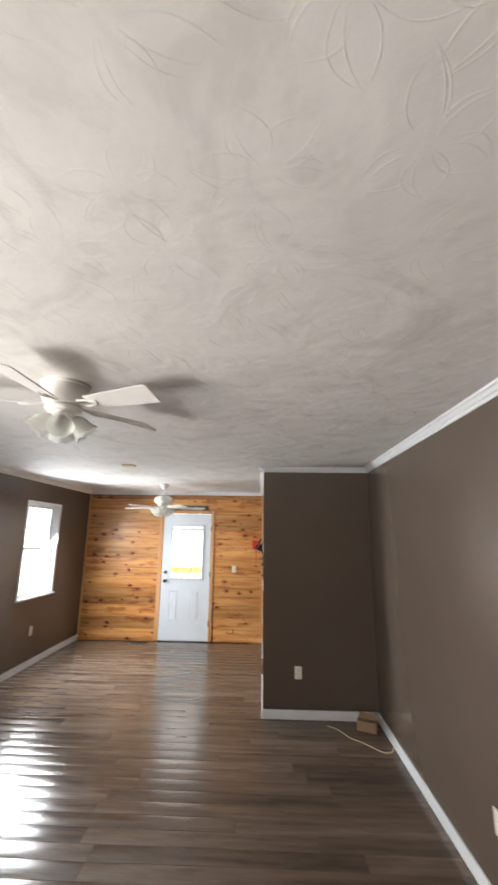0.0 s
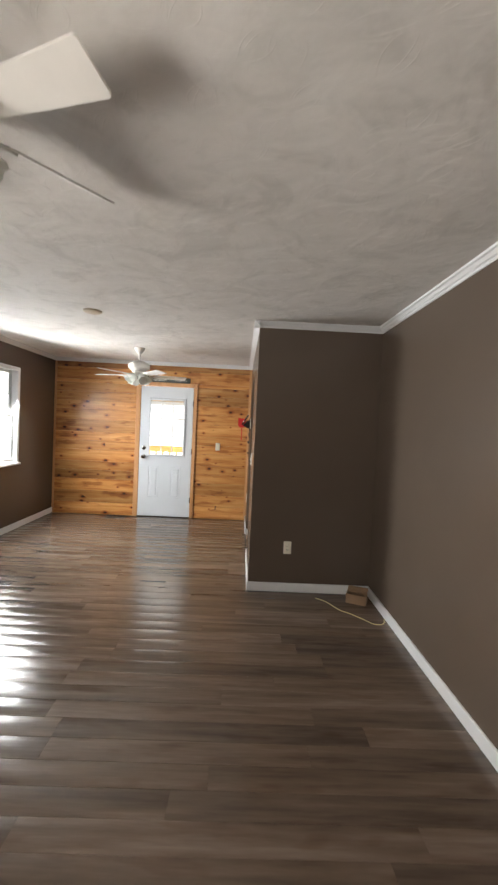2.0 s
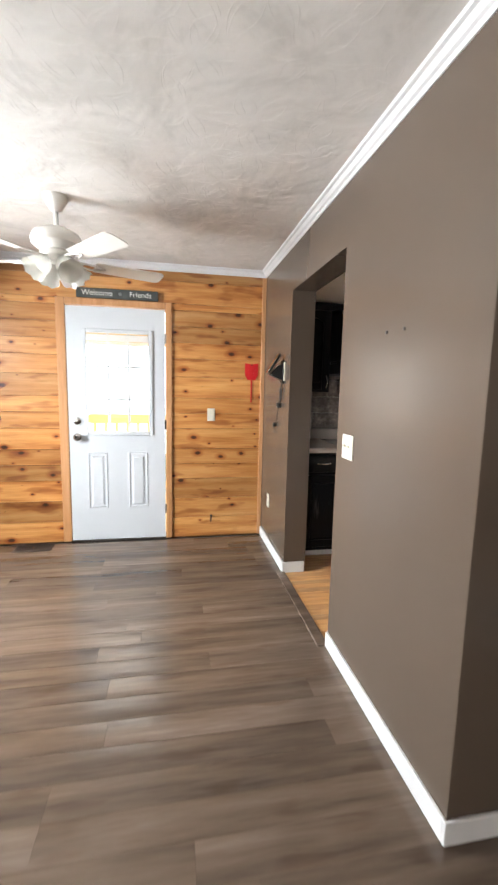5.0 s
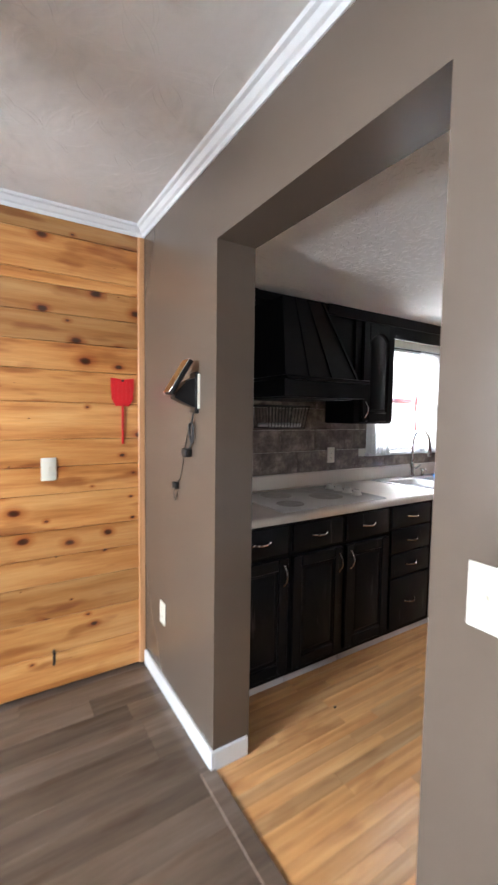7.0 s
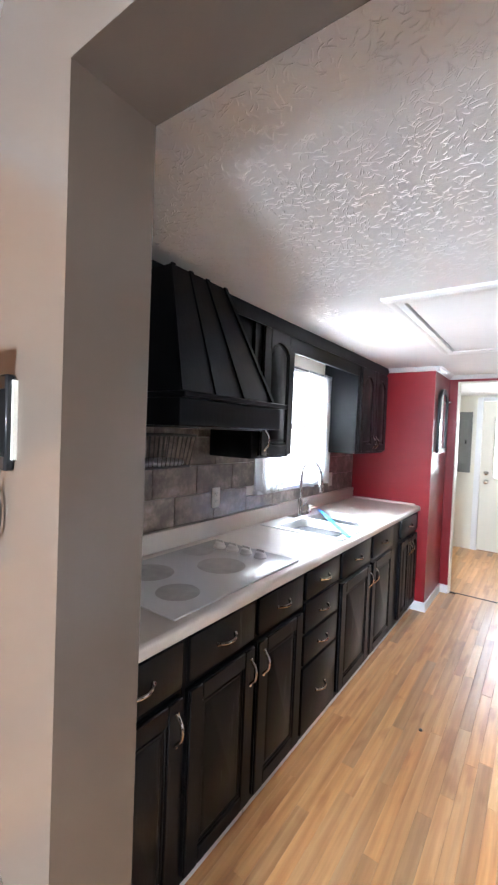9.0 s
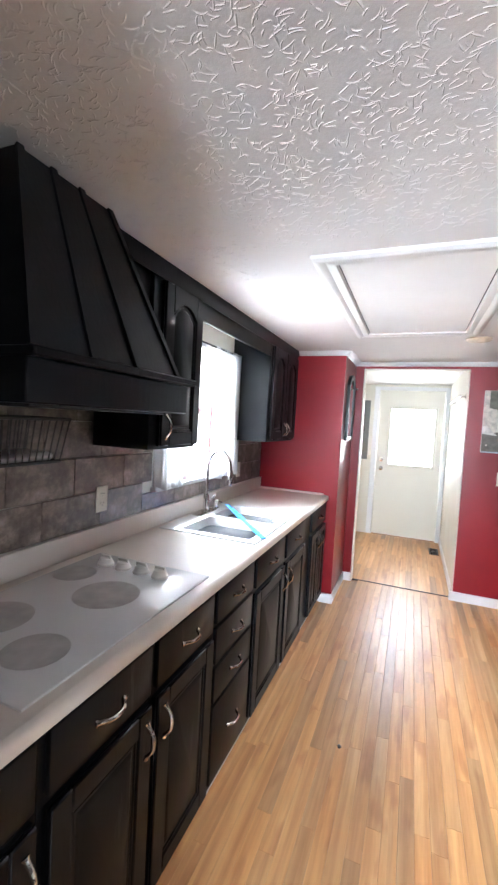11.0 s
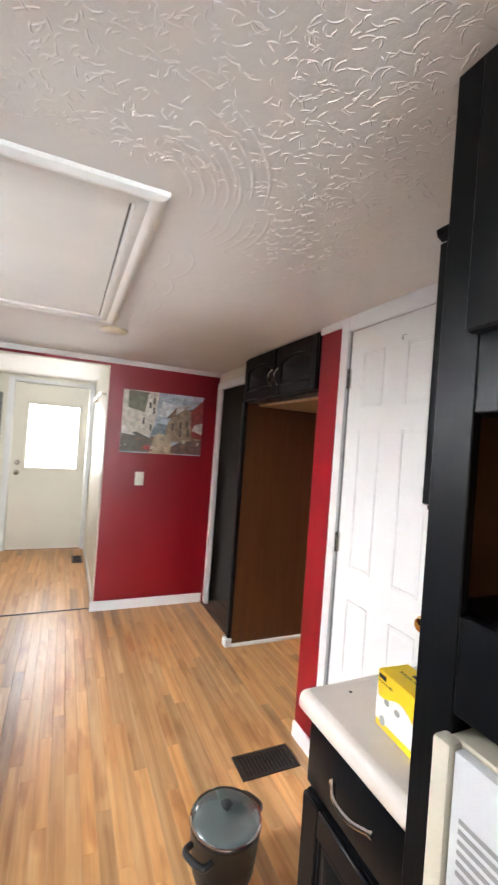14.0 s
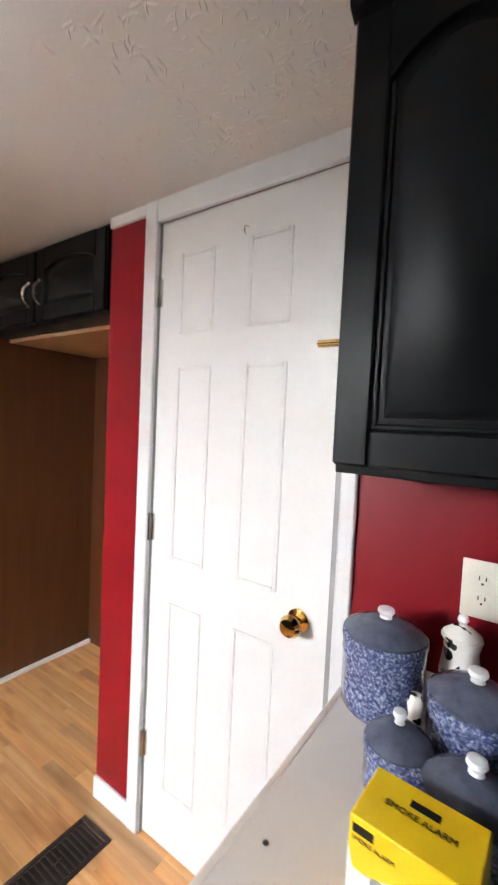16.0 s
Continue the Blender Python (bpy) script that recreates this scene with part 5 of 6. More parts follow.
def tall_unit():
    t = thing("tall_cabinet", (0.595, 5.12, 0), "black tall oven cabinet with an empty upper bay", "cabinet")
    x0, x1, f, z = 0.235, 0.956, 5.43, KCEIL - 0.002
    b = bmesh.new()
    box(b, x1 - 0.02, x1, KS + 0.002, f, 0, z)
    box(b, x0, x0 + 0.02, KS + 0.002, f, 0, z)
    box(b, x0 + 0.02, x1 - 0.02, KS + 0.002, KS + 0.02, 0, 1.26)
    box(b, x0 + 0.02, x1 - 0.02, KS + 0.002, KS + 0.02, 1.58, z)
    for z0, z1 in ((0.0, 0.05), (1.235, 1.27), (1.575, 1.60), (z - 0.03, z)):
        box(b, x0 + 0.02, x1 - 0.02, KS + 0.02, f - 0.02, z0, z1)
    part("body", b, BLACK, t, smooth=False)
    b = bmesh.new()
    box(b, x1 - 0.071, x1, f, f + 0.02, 0, z, bevel=0.002)
    box(b, x0, x0 + 0.071, f, f + 0.02, 0, z, bevel=0.002)
    for z0, z1 in ((1.125, 1.27), (1.572, 1.70), (2.09, z), (0.0, 0.10), (0.50, 0.55)):
        box(b, x0 + 0.071, x1 - 0.071, f, f + 0.019, z0, z1, bevel=0.002)
    part("face_frame", b, BLACK, t, smooth=False)
    part("bay_back", box(bmesh.new(), x0 + 0.02, x1 - 0.02, KS + 0.005, KS + 0.022, 1.26, 1.58), RAW_WOOD, t, "unpainted back of the empty bay")
    for s in (x0 + 0.021, x1 - 0.0225):
        part("bay_side", box(bmesh.new(), s, s + 0.0015, KS + 0.022, f - 0.001, 1.271, 1.574), PANELLING, t)
    m = face_matrix((0, f + 0.02, 0), "+y")
    for a, c, h in ((0.30, 0.592, 0.565), (0.60, 0.892, 0.627)):
        cabinet_door(t, m, -c, -a, 1.69, 2.10, 0.03, (-h, 1.76))
        cabinet_door(t, m, -c, -a, 0.09, 0.51, 0.0, (-h, 0.44))
    o = thing("wall_oven", (0.595, 5.3, 0.55), "white built-in wall oven standing proud of the cabinet", "oven")
    part("body", box(bmesh.new(), 0.33, 0.884, KS + 0.03, 5.452, 0.552, 1.098, bevel=0.003), APPLIANCE_CREAM, o)
    door = part("oven_door", box(bmesh.new(), 0.356, 0.860, 5.4525, 5.472, 0.556, 1.094, bevel=0.003, segments=2), APPLIANCE, o)
    for r in ((0.302, 0.354, 0.552, 1.100), (0.862, 0.892, 0.552, 1.100)):
        part("side_trim", box(bmesh.new(), r[0], r[1], 5.4505, 5.480, r[2], r[3], bevel=0.006, segments=2), APPLIANCE_CREAM, o)
    for k in range(6):
        part("vent_slot", box(bmesh.new(), 0.42, 0.845, 5.4715, 5.4735, 0.935 + 0.014 * k, 0.941 + 0.014 * k), GREY_CARD, door)
    b = bmesh.new()
    for x in (0.775, 0.79):
        turned(b, (x, 5.462, 1.0941), [(0.004, 0), (0.003, 0.001)], 10)
    part("screw", b, VENT_BROWN, o)


tall_unit()


def canister(x, y, r, h, name, label):
    t = thing(name, (x, y, 0.92), label, "canister", "blue spatterware canisters")
    part("body", turned(bmesh.new(), (x, y, 0.9202), [(r * 0.9, 0), (r * 0.98, 0.008), (r, h * 0.25), (r, h * 0.72), (r * 1.02, h * 0.76), (r * 0.99, h * 0.80), (r * 1.04, h - 0.006), (r * 1.03, h), (r * 0.92, h + 0.001)], 36), SPECKLE, t, "blue and white spatter glaze")
    lid = part("lid", turned(bmesh.new(), (x, y, 0.9202 + h), [(r * 0.98, 0.0005), (r * 1.0, 0.005), (r * 0.86, 0.012), (r * 0.5, 0.024), (r * 0.24, 0.029)], 36), LID_BLUE, t, "slate blue glazed lid")
    part("lid_knob", turned(bmesh.new(), (x, y, 0.9202 + h + 0.027), [(r * 0.17, 0), (r * 0.13, 0.006), (r * 0.21, 0.013), (r * 0.19, 0.019), (r * 0.06, 0.022)], 18), WHITE_CARD, lid, "white knob")


canister(1.218, 4.985, 0.074, 0.138, "canister", "large blue and white spatterware canister with lid")
canister(1.145, 5.159, 0.046, 0.074, "canister", "small blue and white spatterware canister with lid")
canister(1.060, 5.060, 0.067, 0.118, "canister", "medium blue and white spatterware canister with lid")
canister(1.046, 5.208, 0.058, 0.088, "canister", "low blue and white spatterware canister with lid")


def creamer():
    t = thing("creamer", (1.100, 4.900, 0.92), "white lidded jar with black cow spots", "jar")
    part("body", turned(bmesh.new(), (1.100, 4.900, 0.9202), [(0.030, 0), (0.036, 0.02), (0.036, 0.07), (0.030, 0.11), (0.036, 0.135), (0.034, 0.137)], 24), COW, t)
    lid = part("lid", turned(bmesh.new(), (1.100, 4.900, 1.0565), [(0.034, 0.0005), (0.034, 0.004), (0.018, 0.016), (0.008, 0.02)], 24), COW, t)
    part("lid_knob", turned(bmesh.new(), (1.100, 4.900, 1.0765), [(0.007, -0.001), (0.006, 0.004), (0.010, 0.010), (0.008, 0.018), (0.002, 0.021)], 14), WHITE_CARD, lid)
    b = turned(bmesh.new(), (1.140, 5.083, 0.9202), [(0.010, 0), (0.014, 0.01), (0.014, 0.05), (0.010, 0.075), (0.012, 0.09), (0.009, 0.105), (0.003, 0.108)], 20)
    single("salt_shaker", b, COW, "white shaker with black cow spots among the canisters", "shaker")


creamer()


def writing(name, text, parent, m, size, material, depth=0.0006, stretch=1.0):
    data = bpy.data.curves.new(name, "FONT")
    data.body, data.size, data.extrude, data.align_x, data.align_y = text, size, depth, "CENTER", "CENTER"
    data.materials.append(material)
    flat = bpy.data.objects.new(name, data)
    me = bpy.data.meshes.new_from_object(flat)
    bpy.data.objects.remove(flat)
    b = bmesh.new()
    b.from_mesh(me)
    bmesh.ops.transform(b, matrix=m @ Matrix.Diagonal((stretch, 1, 1, 1)), verts=b.verts)
    return part(name, b, material, parent, smooth=False)


def alarm_carton():
    """The yellow carton on the short worktop, turned a little."""
    t = thing("smoke_alarm_carton", (1.087, 5.32, 0.92), "yellow and white smoke alarm carton on the worktop", "box")
    m = pose(1.086, 5.313, 0.9203, 0, 0, -4.5)
    w, d, h = 0.118, 0.078, 0.118
    part("carton", box(bmesh.new(), -w / 2, w / 2, -d / 2, d / 2, 0, h, bevel=0.0015, m=m), YELLOW_CARD, t)
    front = m @ Matrix(((-1, 0, 0, 0), (0, 0, 1, d / 2), (0, 1, 0, 0), (0, 0, 0, 1)))
    wave = [(-w / 2, 0.016), (w / 2, 0.016), (w / 2, 0.068)]
    wave += [(w / 2 - w * i / 20, 0.064 + 0.013 * math.sin(i / 20 * 5.6 - 0.4) + 0.014 * i / 20) for i in range(1, 20)] + [(-w / 2, 0.088)]
    part("front_print", prism(bmesh.new(), wave, (-0.0004, 0.0006), front), WHITE_CARD, t, "white wavy print")
    side = m @ Matrix(((0, 0, -1, -w / 2), (-1, 0, 0, 0), (0, 1, 0, 0), (0, 0, 0, 1)))
    part("side_print", prism(bmesh.new(), [(-d / 2, 0.016), (d / 2, 0.016), (d / 2, 0.075), (-d / 2, 0.070)], (-0.0004, 0.0006), side), GREY_CARD, t, "grey side print")
    for u, v in ((-0.026, 0.062), (0.006, 0.060)):
        part("disc_print", prism(bmesh.new(), [(u + 0.008 * math.cos(a), v + 0.0065 * math.sin(a)) for a in [6.283 * i / 16 for i in range(16)]], (0.0005, 0.0010), front), GREY_CARD, t)
    part("disc_print", prism(bmesh.new(), [(-0.036 + 0.009 * math.cos(a), 0.019 + 0.010 * math.sin(a)) for a in [6.283 * i / 16 for i in range(16)]], (0.0005, 0.0012), front), GREY_CARD, t)
    part("mark", prism(bmesh.new(), [(-0.055, 0.102), (-0.033, 0.102), (-0.033, 0.111), (-0.055, 0.111)], (-0.0004, 0.0008), front), BLACK_PLASTIC, t)
    writing("front_text", "SMOKE ALARM", t, front @ pose(-0.033, 0.096, 0.0007), 0.0066, BLACK_PLASTIC, 0.0002)
    top = m @ Matrix(((-1, 0, 0, 0), (0, -1, 0, 0), (0, 0, 1, h), (0, 0, 0, 1)))
    part("mark", prism(bmesh.new(), [(-0.014, 0.010), (0.016, 0.010), (0.016, 0.019), (-0.014, 0.019)], (-0.0004, 0.0008), top), BLACK_PLASTIC, t)
    writing("top_text", "SMOKE ALARM", t, top @ pose(0.0, -0.001, 0.0005), 0.0105, BLACK_PLASTIC, 0.0002)


alarm_carton()


def slow_cooker():
    x, y = 1.76, 5.405
    t = thing("slow_cooker", (x, y, 0), "black round slow cooker with a smoked glass lid on the floor", "slow cooker")
    r = 0.122
    part("body", turned(bmesh.new(), (x, y, 0), [(0.085, 0.018), (0.098, 0.022), (0.108, 0.05), (0.114, 0.10), (r, 0.19), (r + 0.003, 0.196), (r + 0.003, 0.203), (r - 0.006, 0.205), (r - 0.012, 0.19), (r - 0.02, 0.06), (0.02, 0.05)], 48), BLACK_PLASTIC, t)
    lid = part("lid", turned(bmesh.new(), (x, y, 0.2055), [(r - 0.002, 0.0), (r - 0.004, 0.004), (r * 0.8, 0.014), (r * 0.5, 0.023), (r * 0.15, 0.028), (0.001, 0.0285)], 48), LID_GLASS, t, "smoked glass lid")
    part("lid_rim", turned(bmesh.new(), (x, y, 0.205), [(r - 0.001, 0), (r + 0.002, 0.002), (r + 0.001, 0.005), (r - 0.004, 0.006)], 48, caps=False), CHROME, lid, "thin chrome rim")
    part("lid_knob", turned(bmesh.new(), (x, y, 0.233), [(0.009, -0.002), (0.008, 0.008), (0.020, 0.014), (0.022, 0.022), (0.014, 0.030), (0.003, 0.032)], 20), BLACK_PLASTIC, lid)
    for a in (118, 298):
        c, s = math.cos(radians(a)), math.sin(radians(a))
        pts = [(x + c * (r - 0.004) - s * k, y + s * (r - 0.004) + c * k, 0.165) for k in (-0.045, 0.045)]
        mid = [(x + c * (r + 0.032) - s * k, y + s * (r + 0.032) + c * k, 0.170) for k in (-0.036, 0.036)]
        part("handle", tube(bmesh.new(), curve_points([pts[0], mid[0], mid[1], pts[1]], 4), 0.011, 10), BLACK_PLASTIC, t)
    for a in (45, 135, 225, 315):
        part("foot", turned(bmesh.new(), (x + 0.082 * math.cos(radians(a)), y + 0.082 * math.sin(radians(a)), 0), [(0.012, 0), (0.014, 0.006), (0.016, 0.026)], 12), BLACK_PLASTIC, t)
    part("control_box", box(bmesh.new(), -0.04, 0.04, 0.098, 0.125, 0.012, 0.075, bevel=0.008, segments=2, m=pose(x, y, 0, 0, 0, 55)), BLACK_PLASTIC, t)


slow_cooker()


def floor_register(x0, x1, y0, y1, label, along="y"):
    t = thing("floor_register", ((x0 + x1) / 2, (y0 + y1) / 2, 0.001), label, "floor vent")
    b = bmesh.new()
    e = 0.018
    for r in ((x0, x1, y0, y0 + e), (x0, x1, y1 - e, y1), (x0, x0 + e, y0 + e, y1 - e), (x1 - e, x1, y0 + e, y1 - e)):
        box(b, *r, 0.0005, 0.007, bevel=0.002)
    part("frame", b, VENT_BROWN, t)
    # Flat near-black sheet stands for the shaded duct under the slats.
    part("well", box(bmesh.new(), x0 + e, x1 - e, y0 + e, y1 - e, 0.0004, 0.0012), WELL_SHADE, t)
    n = 14 if along == "y" else 16
    for i in range(n):
        if along == "y":
            y = y0 + e + (y1 - y0 - 2 * e) * (i + 0.5) / n
            b = box(bmesh.new(), x0 + e, x1 - e, y - 0.003, y + 0.003, 0.001, 0.0055)
        else:
            x = x0 + e + (x1 - x0 - 2 * e) * (i + 0.5) / n
            b = box(bmesh.new(), x - 0.003, x + 0.003, y0 + e, y1 - e, 0.001, 0.0055)
        part("slat", b, VENT_BROWN, t, smooth=False)
    part("lever", box(bmesh.new(), (x0 + x1) / 2 - 0.004, (x0 + x1) / 2 + 0.004, (y0 + y1) / 2 - 0.012, (y0 + y1) / 2 + 0.012, 0.005, 0.010), SATIN, t)


floor_register(2.095, 2.245, 4.885, 5.18, "dark bronze floor register in the oak floor")
floor_register(-2.10, -1.80, 7.17, 7.32, "dark bronze floor register by the pine wall", "x")
floor_register(5.50, 5.78, 5.735, 5.845, "dark floor register in the back hall", "x")


# ---- kitchen walls and ceiling ----
def attic_hatch():
    t = thing("attic_hatch", (2.23, 6.17, KCEIL), "white panel attic hatch with moulded frame in the ceiling", "attic hatch")
    x0, x1, y0, y1 = 1.525, 2.91, 5.795, 6.525
    e = 0.085
    outline = [(0, 0), (0, -0.012), (0.012, -0.020), (0.030, -0.020), (0.045, -0.012), (0.060, -0.016), (e - 0.006, -0.014), (e, 0)]
    corners = [(x0, y0, 1, 1), (x1, y0, -1, 1), (x1, y1, -1, -1), (x0, y1, 1, -1)]
    for i in range(4):
        a, c = corners[i], corners[(i + 1) % 4]
        rings = [[Vector((p[0] + p[2] * u, p[1] + p[3] * u, KCEIL + v)) for u, v in outline] for p in (a, c)]
        part("frame_rail", loft(bmesh.new(), rings), HATCH, t)
    part("panel", box(bmesh.new(), x0 + e + 0.006, x1 - e - 0.006, y0 + e + 0.006, y1 - e - 0.006, KCEIL - 0.006, KCEIL + 0.002), HATCH, t)
    part("gap", box(bmesh.new(), x0 + e, x1 - e, y0 + e, y1 - e, KCEIL - 0.002, KCEIL - 0.0005), VENT_BROWN, t)


attic_hatch()
for x, y, z, label in ((3.09, 5.776, KCEIL, "round beige ceiling plate beside the attic hatch"), (-1.41, 4.53, CEIL, "round beige ceiling plate in the living room")):
    single("ceiling_plate", turned(bmesh.new(), (x, y, z), [(0.078, 0.001), (0.078, -0.008), (0.070, -0.014), (0.03, -0.016), (0.001, -0.016)], 36), AGED_PLASTIC, label, "ceiling plate", "round ceiling plates", at=(x, y, z))


def painting():
    """A street between old houses, built from flat pieces of colour."""
    t = thing("painting", (RED_X - 0.01, 5.225, 1.355), "unframed canvas of a village street on the red wall", "painting")
    y0, y1, z0, z1 = 4.868, 5.578, 1.352, 1.890
    part("canvas", box(bmesh.new(), RED_X - 0.020, RED_X - 0.001, y0, y1, z0, z1, bevel=0.002), WHITE_CARD, t)
    m = face_matrix((RED_X - 0.020, y1, z0), "-x")
    W, H = y1 - y0, z1 - z0
    rnd = random.Random(2)
    tones = {}

    def tone(c):
        if c not in tones:
            tones[c] = surface("canvas_paint", c, 0.6, spread=0.35, scale=22, fine=90, bump=0.15, depth=0.001)
        return tones[c]

    layer = [0.0002]

    def patch(points, colour):
        layer[0] += 0.00012
        part("paint_patch", prism(bmesh.new(), [(u * W, v * H) for u, v in points], (0.0, layer[0]), m), tone(colour), t, smooth=False)

    patch([(0, 0), (1, 0), (1, 1), (0, 1)], (0.38, 0.44, 0.50))
    patch([(0.40, 0.62), (0.62, 0.60), (0.70, 0.80), (0.48, 0.86)], (0.60, 0.62, 0.62))
    patch([(0.33, 0.30), (0.62, 0.30), (0.58, 0.48), (0.42, 0.50)], (0.20, 0.24, 0.26))
    patch([(0, 0.25), (0.34, 0.28), (0.40, 0.55), (0.42, 1), (0, 1)], (0.58, 0.54, 0.46))
    patch([(0.06, 0.72), (0.26, 0.66), (0.30, 0.98), (0.06, 1)], (0.13, 0.13, 0.09))
    patch([(0.28, 0.55), (0.34, 0.56), (0.34, 0.96), (0.29, 0.95)], (0.64, 0.61, 0.54))
    for u, v in ((0.36, 0.86), (0.36, 0.70), (0.31, 0.78), (0.24, 0.52), (0.33, 0.42)):
        patch([(u, v - 0.05), (u + 0.025, v - 0.05), (u + 0.025, v + 0.05), (u, v + 0.05)], (0.06, 0.06, 0.05))
    patch([(0.52, 0.22), (1, 0.20), (1, 0.95), (0.86, 0.78), (0.64, 0.74), (0.55, 0.52)], (0.30, 0.22, 0.15))
    patch([(0.52, 0.58), (0.66, 0.80), (0.84, 0.84), (0.66, 0.64)], (0.22, 0.13, 0.08))
    patch([(0.86, 0.30), (1, 0.28), (1, 0.96), (0.84, 0.74)], (0.28, 0.055, 0.045))
    patch([(0.64, 0.66), (0.66, 0.67), (0.86, 0.86), (0.66, 0.80)], (0.50, 0.47, 0.42))
    for u, v in ((0.60, 0.46), (0.70, 0.50), (0.78, 0.52), (0.70, 0.36), (0.80, 0.38)):
        patch([(u, v - 0.06), (u + 0.03, v - 0.06), (u + 0.03, v + 0.05), (u, v + 0.06)], (0.10, 0.07, 0.06))
    patch([(0.86, 0.42), (1, 0.36), (1, 0.56), (0.90, 0.52)], (0.52, 0.48, 0.44))
    patch([(0.32, 0), (0.66, 0), (0.58, 0.30), (0.44, 0.34), (0.36, 0.22)], (0.46, 0.37, 0.25))
    patch([(0, 0.02), (0.34, 0.02), (0.38, 0.22), (0.18, 0.34), (0, 0.30)], (0.10, 0.09, 0.07))
    patch([(0, 0.30), (0.16, 0.28), (0.04, 0.44), (0, 0.42)], (0.60, 0.58, 0.54))
    patch([(0.62, 0.02), (1, 0.02), (1, 0.26), (0.72, 0.22), (0.60, 0.12)], (0.14, 0.10, 0.08))
    patch([(0.24, 0.06), (0.38, 0.04), (0.38, 0.12), (0.28, 0.14)], (0.34, 0.06, 0.06))
    for i in range(16):
        u, v = rnd.uniform(0.02, 0.92), rnd.uniform(0.04, 0.26)
        if not 0.38 < u < 0.6:
            s = rnd.uniform(0.015, 0.045)
            patch([(u, v), (u + s, v - s * 0.4), (u + s * 1.4, v + s), (u + s * 0.4, v + s * 1.3)], rnd.choice([(0.42, 0.10, 0.08), (0.10, 0.13, 0.06), (0.48, 0.42, 0.34), (0.20, 0.12, 0.07)]))


painting()


def wall_mirror():
    t = thing("wall_mirror", (3.80, WING_Y - 0.015, 1.39), "tall black-framed arched mirror on the red wing wall", "mirror")
    m = face_matrix((3.80, WING_Y, 1.39), "-y")
    outer = arch_outline(-0.17, 0.17, 0.0, 0.58, 0.10)
    inner = arch_outline(-0.135, 0.135, 0.035, 0.54, 0.08)
    part("backing", prism(bmesh.new(), outer, (0.001, 0.016), m), BLACK_PLASTIC, t)
    b = bmesh.new()
    rings = [[m @ Vector((u, v, w)) for u, v in o] for o, w in ((outer, 0.016), (outer, 0.028), (inner, 0.026), (inner, 0.016))]
    part("frame", loft(b, rings, False), BLACK_PLASTIC, t)
    part("glass", prism(bmesh.new(), inner, (0.016, 0.018), m), MIRROR, t, "silvered glass")
    b = turned(bmesh.new(), m @ Vector((0.15, 0.47, 0.027)), [(0.006, 0), (0.006, 0.016), (0.010, 0.02), (0.004, 0.026)], 12, (0, -1, 0))
    part("peg", b, SATIN, t)


wall_mirror()


def breaker_panel():
    t = thing("breaker_panel", (HALL_E, 6.90, 1.06), "grey metal electrical panel in the back hall", "breaker panel")
    m = face_matrix((HALL_E, 6.90, 1.06), "-x")
    part("box", box(bmesh.new(), -0.18, 0.18, 0, 0.84, 0.0, 0.020, bevel=0.003, m=m), PANEL_GREY, t)
    d = part("door", box(bmesh.new(), -0.13, 0.13, 0.12, 0.72, 0.020, 0.026, bevel=0.003, m=m), PANEL_GREY, t)
    part("latch", box(bmesh.new(), 0.10, 0.12, 0.40, 0.45, 0.026, 0.030, m=m), BLACK_PLASTIC, d)
    b = bmesh.new()
    tube(b, [(4.30, HALL_S + 0.05, 1.85), (5.42, HALL_S + 0.05, 1.85)], 0.012, 10)
    for x in (4.34, 5.38):
        tube(b, [(x, HALL_S, 1.85), (x, HALL_S + 0.05, 1.85)], 0.009, 8)
        turned(b, (x, HALL_S, 1.85), [(0.025, 0.0005), (0.025, 0.005), (0.01, 0.007)], 14, (0, 1, 0))
    single("coat_rail", b, SATIN, "grey metal rail on the hall wall", "rail", at=(4.86, HALL_S, 1.84))


breaker_panel()


# ---- living room things ----
def fan_blade(b, centre, z, angle, r0, r1, w0, w1, pitch=12, c=0.035):
    """A rounded blade, pitched about its length."""
    m = pose(centre[0], centre[1], z, 0, 0, angle) @ pose(0, 0, 0, pitch, 0, 0)
    pts = []
    outline = [(r0, -w0 / 2), (r1 - c, -w1 / 2)] + [(r1 - c + c * math.sin(radians(a)), -w1 / 2 + c - c * math.cos(radians(a))) for a in (22, 45, 67, 90)] + [(r1 - c + c * math.cos(radians(a)), w1 / 2 - c + c * math.sin(radians(a))) for a in (0, 22, 45, 67, 90)] + [(r0, w0 / 2)]
    low, high = [b.verts.new(m @ Vector((x, y, -0.003))) for x, y in outline], [b.verts.new(m @ Vector((x, y, 0.003))) for x, y in outline]
    b.faces.new(low[::-1])
    b.faces.new(high)
    for i in range(len(outline)):
        j = (i + 1) % len(outline)
        b.faces.new((low[i], low[j], high[j], high[i]))
    return m


def blade_iron(m, r0, r1):
    b = bmesh.new()
    for s in (-1, 1):
        tube(b, curve_points([m @ Vector((r0, 0.006 * s, 0.012)), m @ Vector(((r0 + r1) / 2, 0.028 * s, -0.004)), m @ Vector((r1, 0.008 * s, -0.008))], 4), 0.0055, 6)
    return b


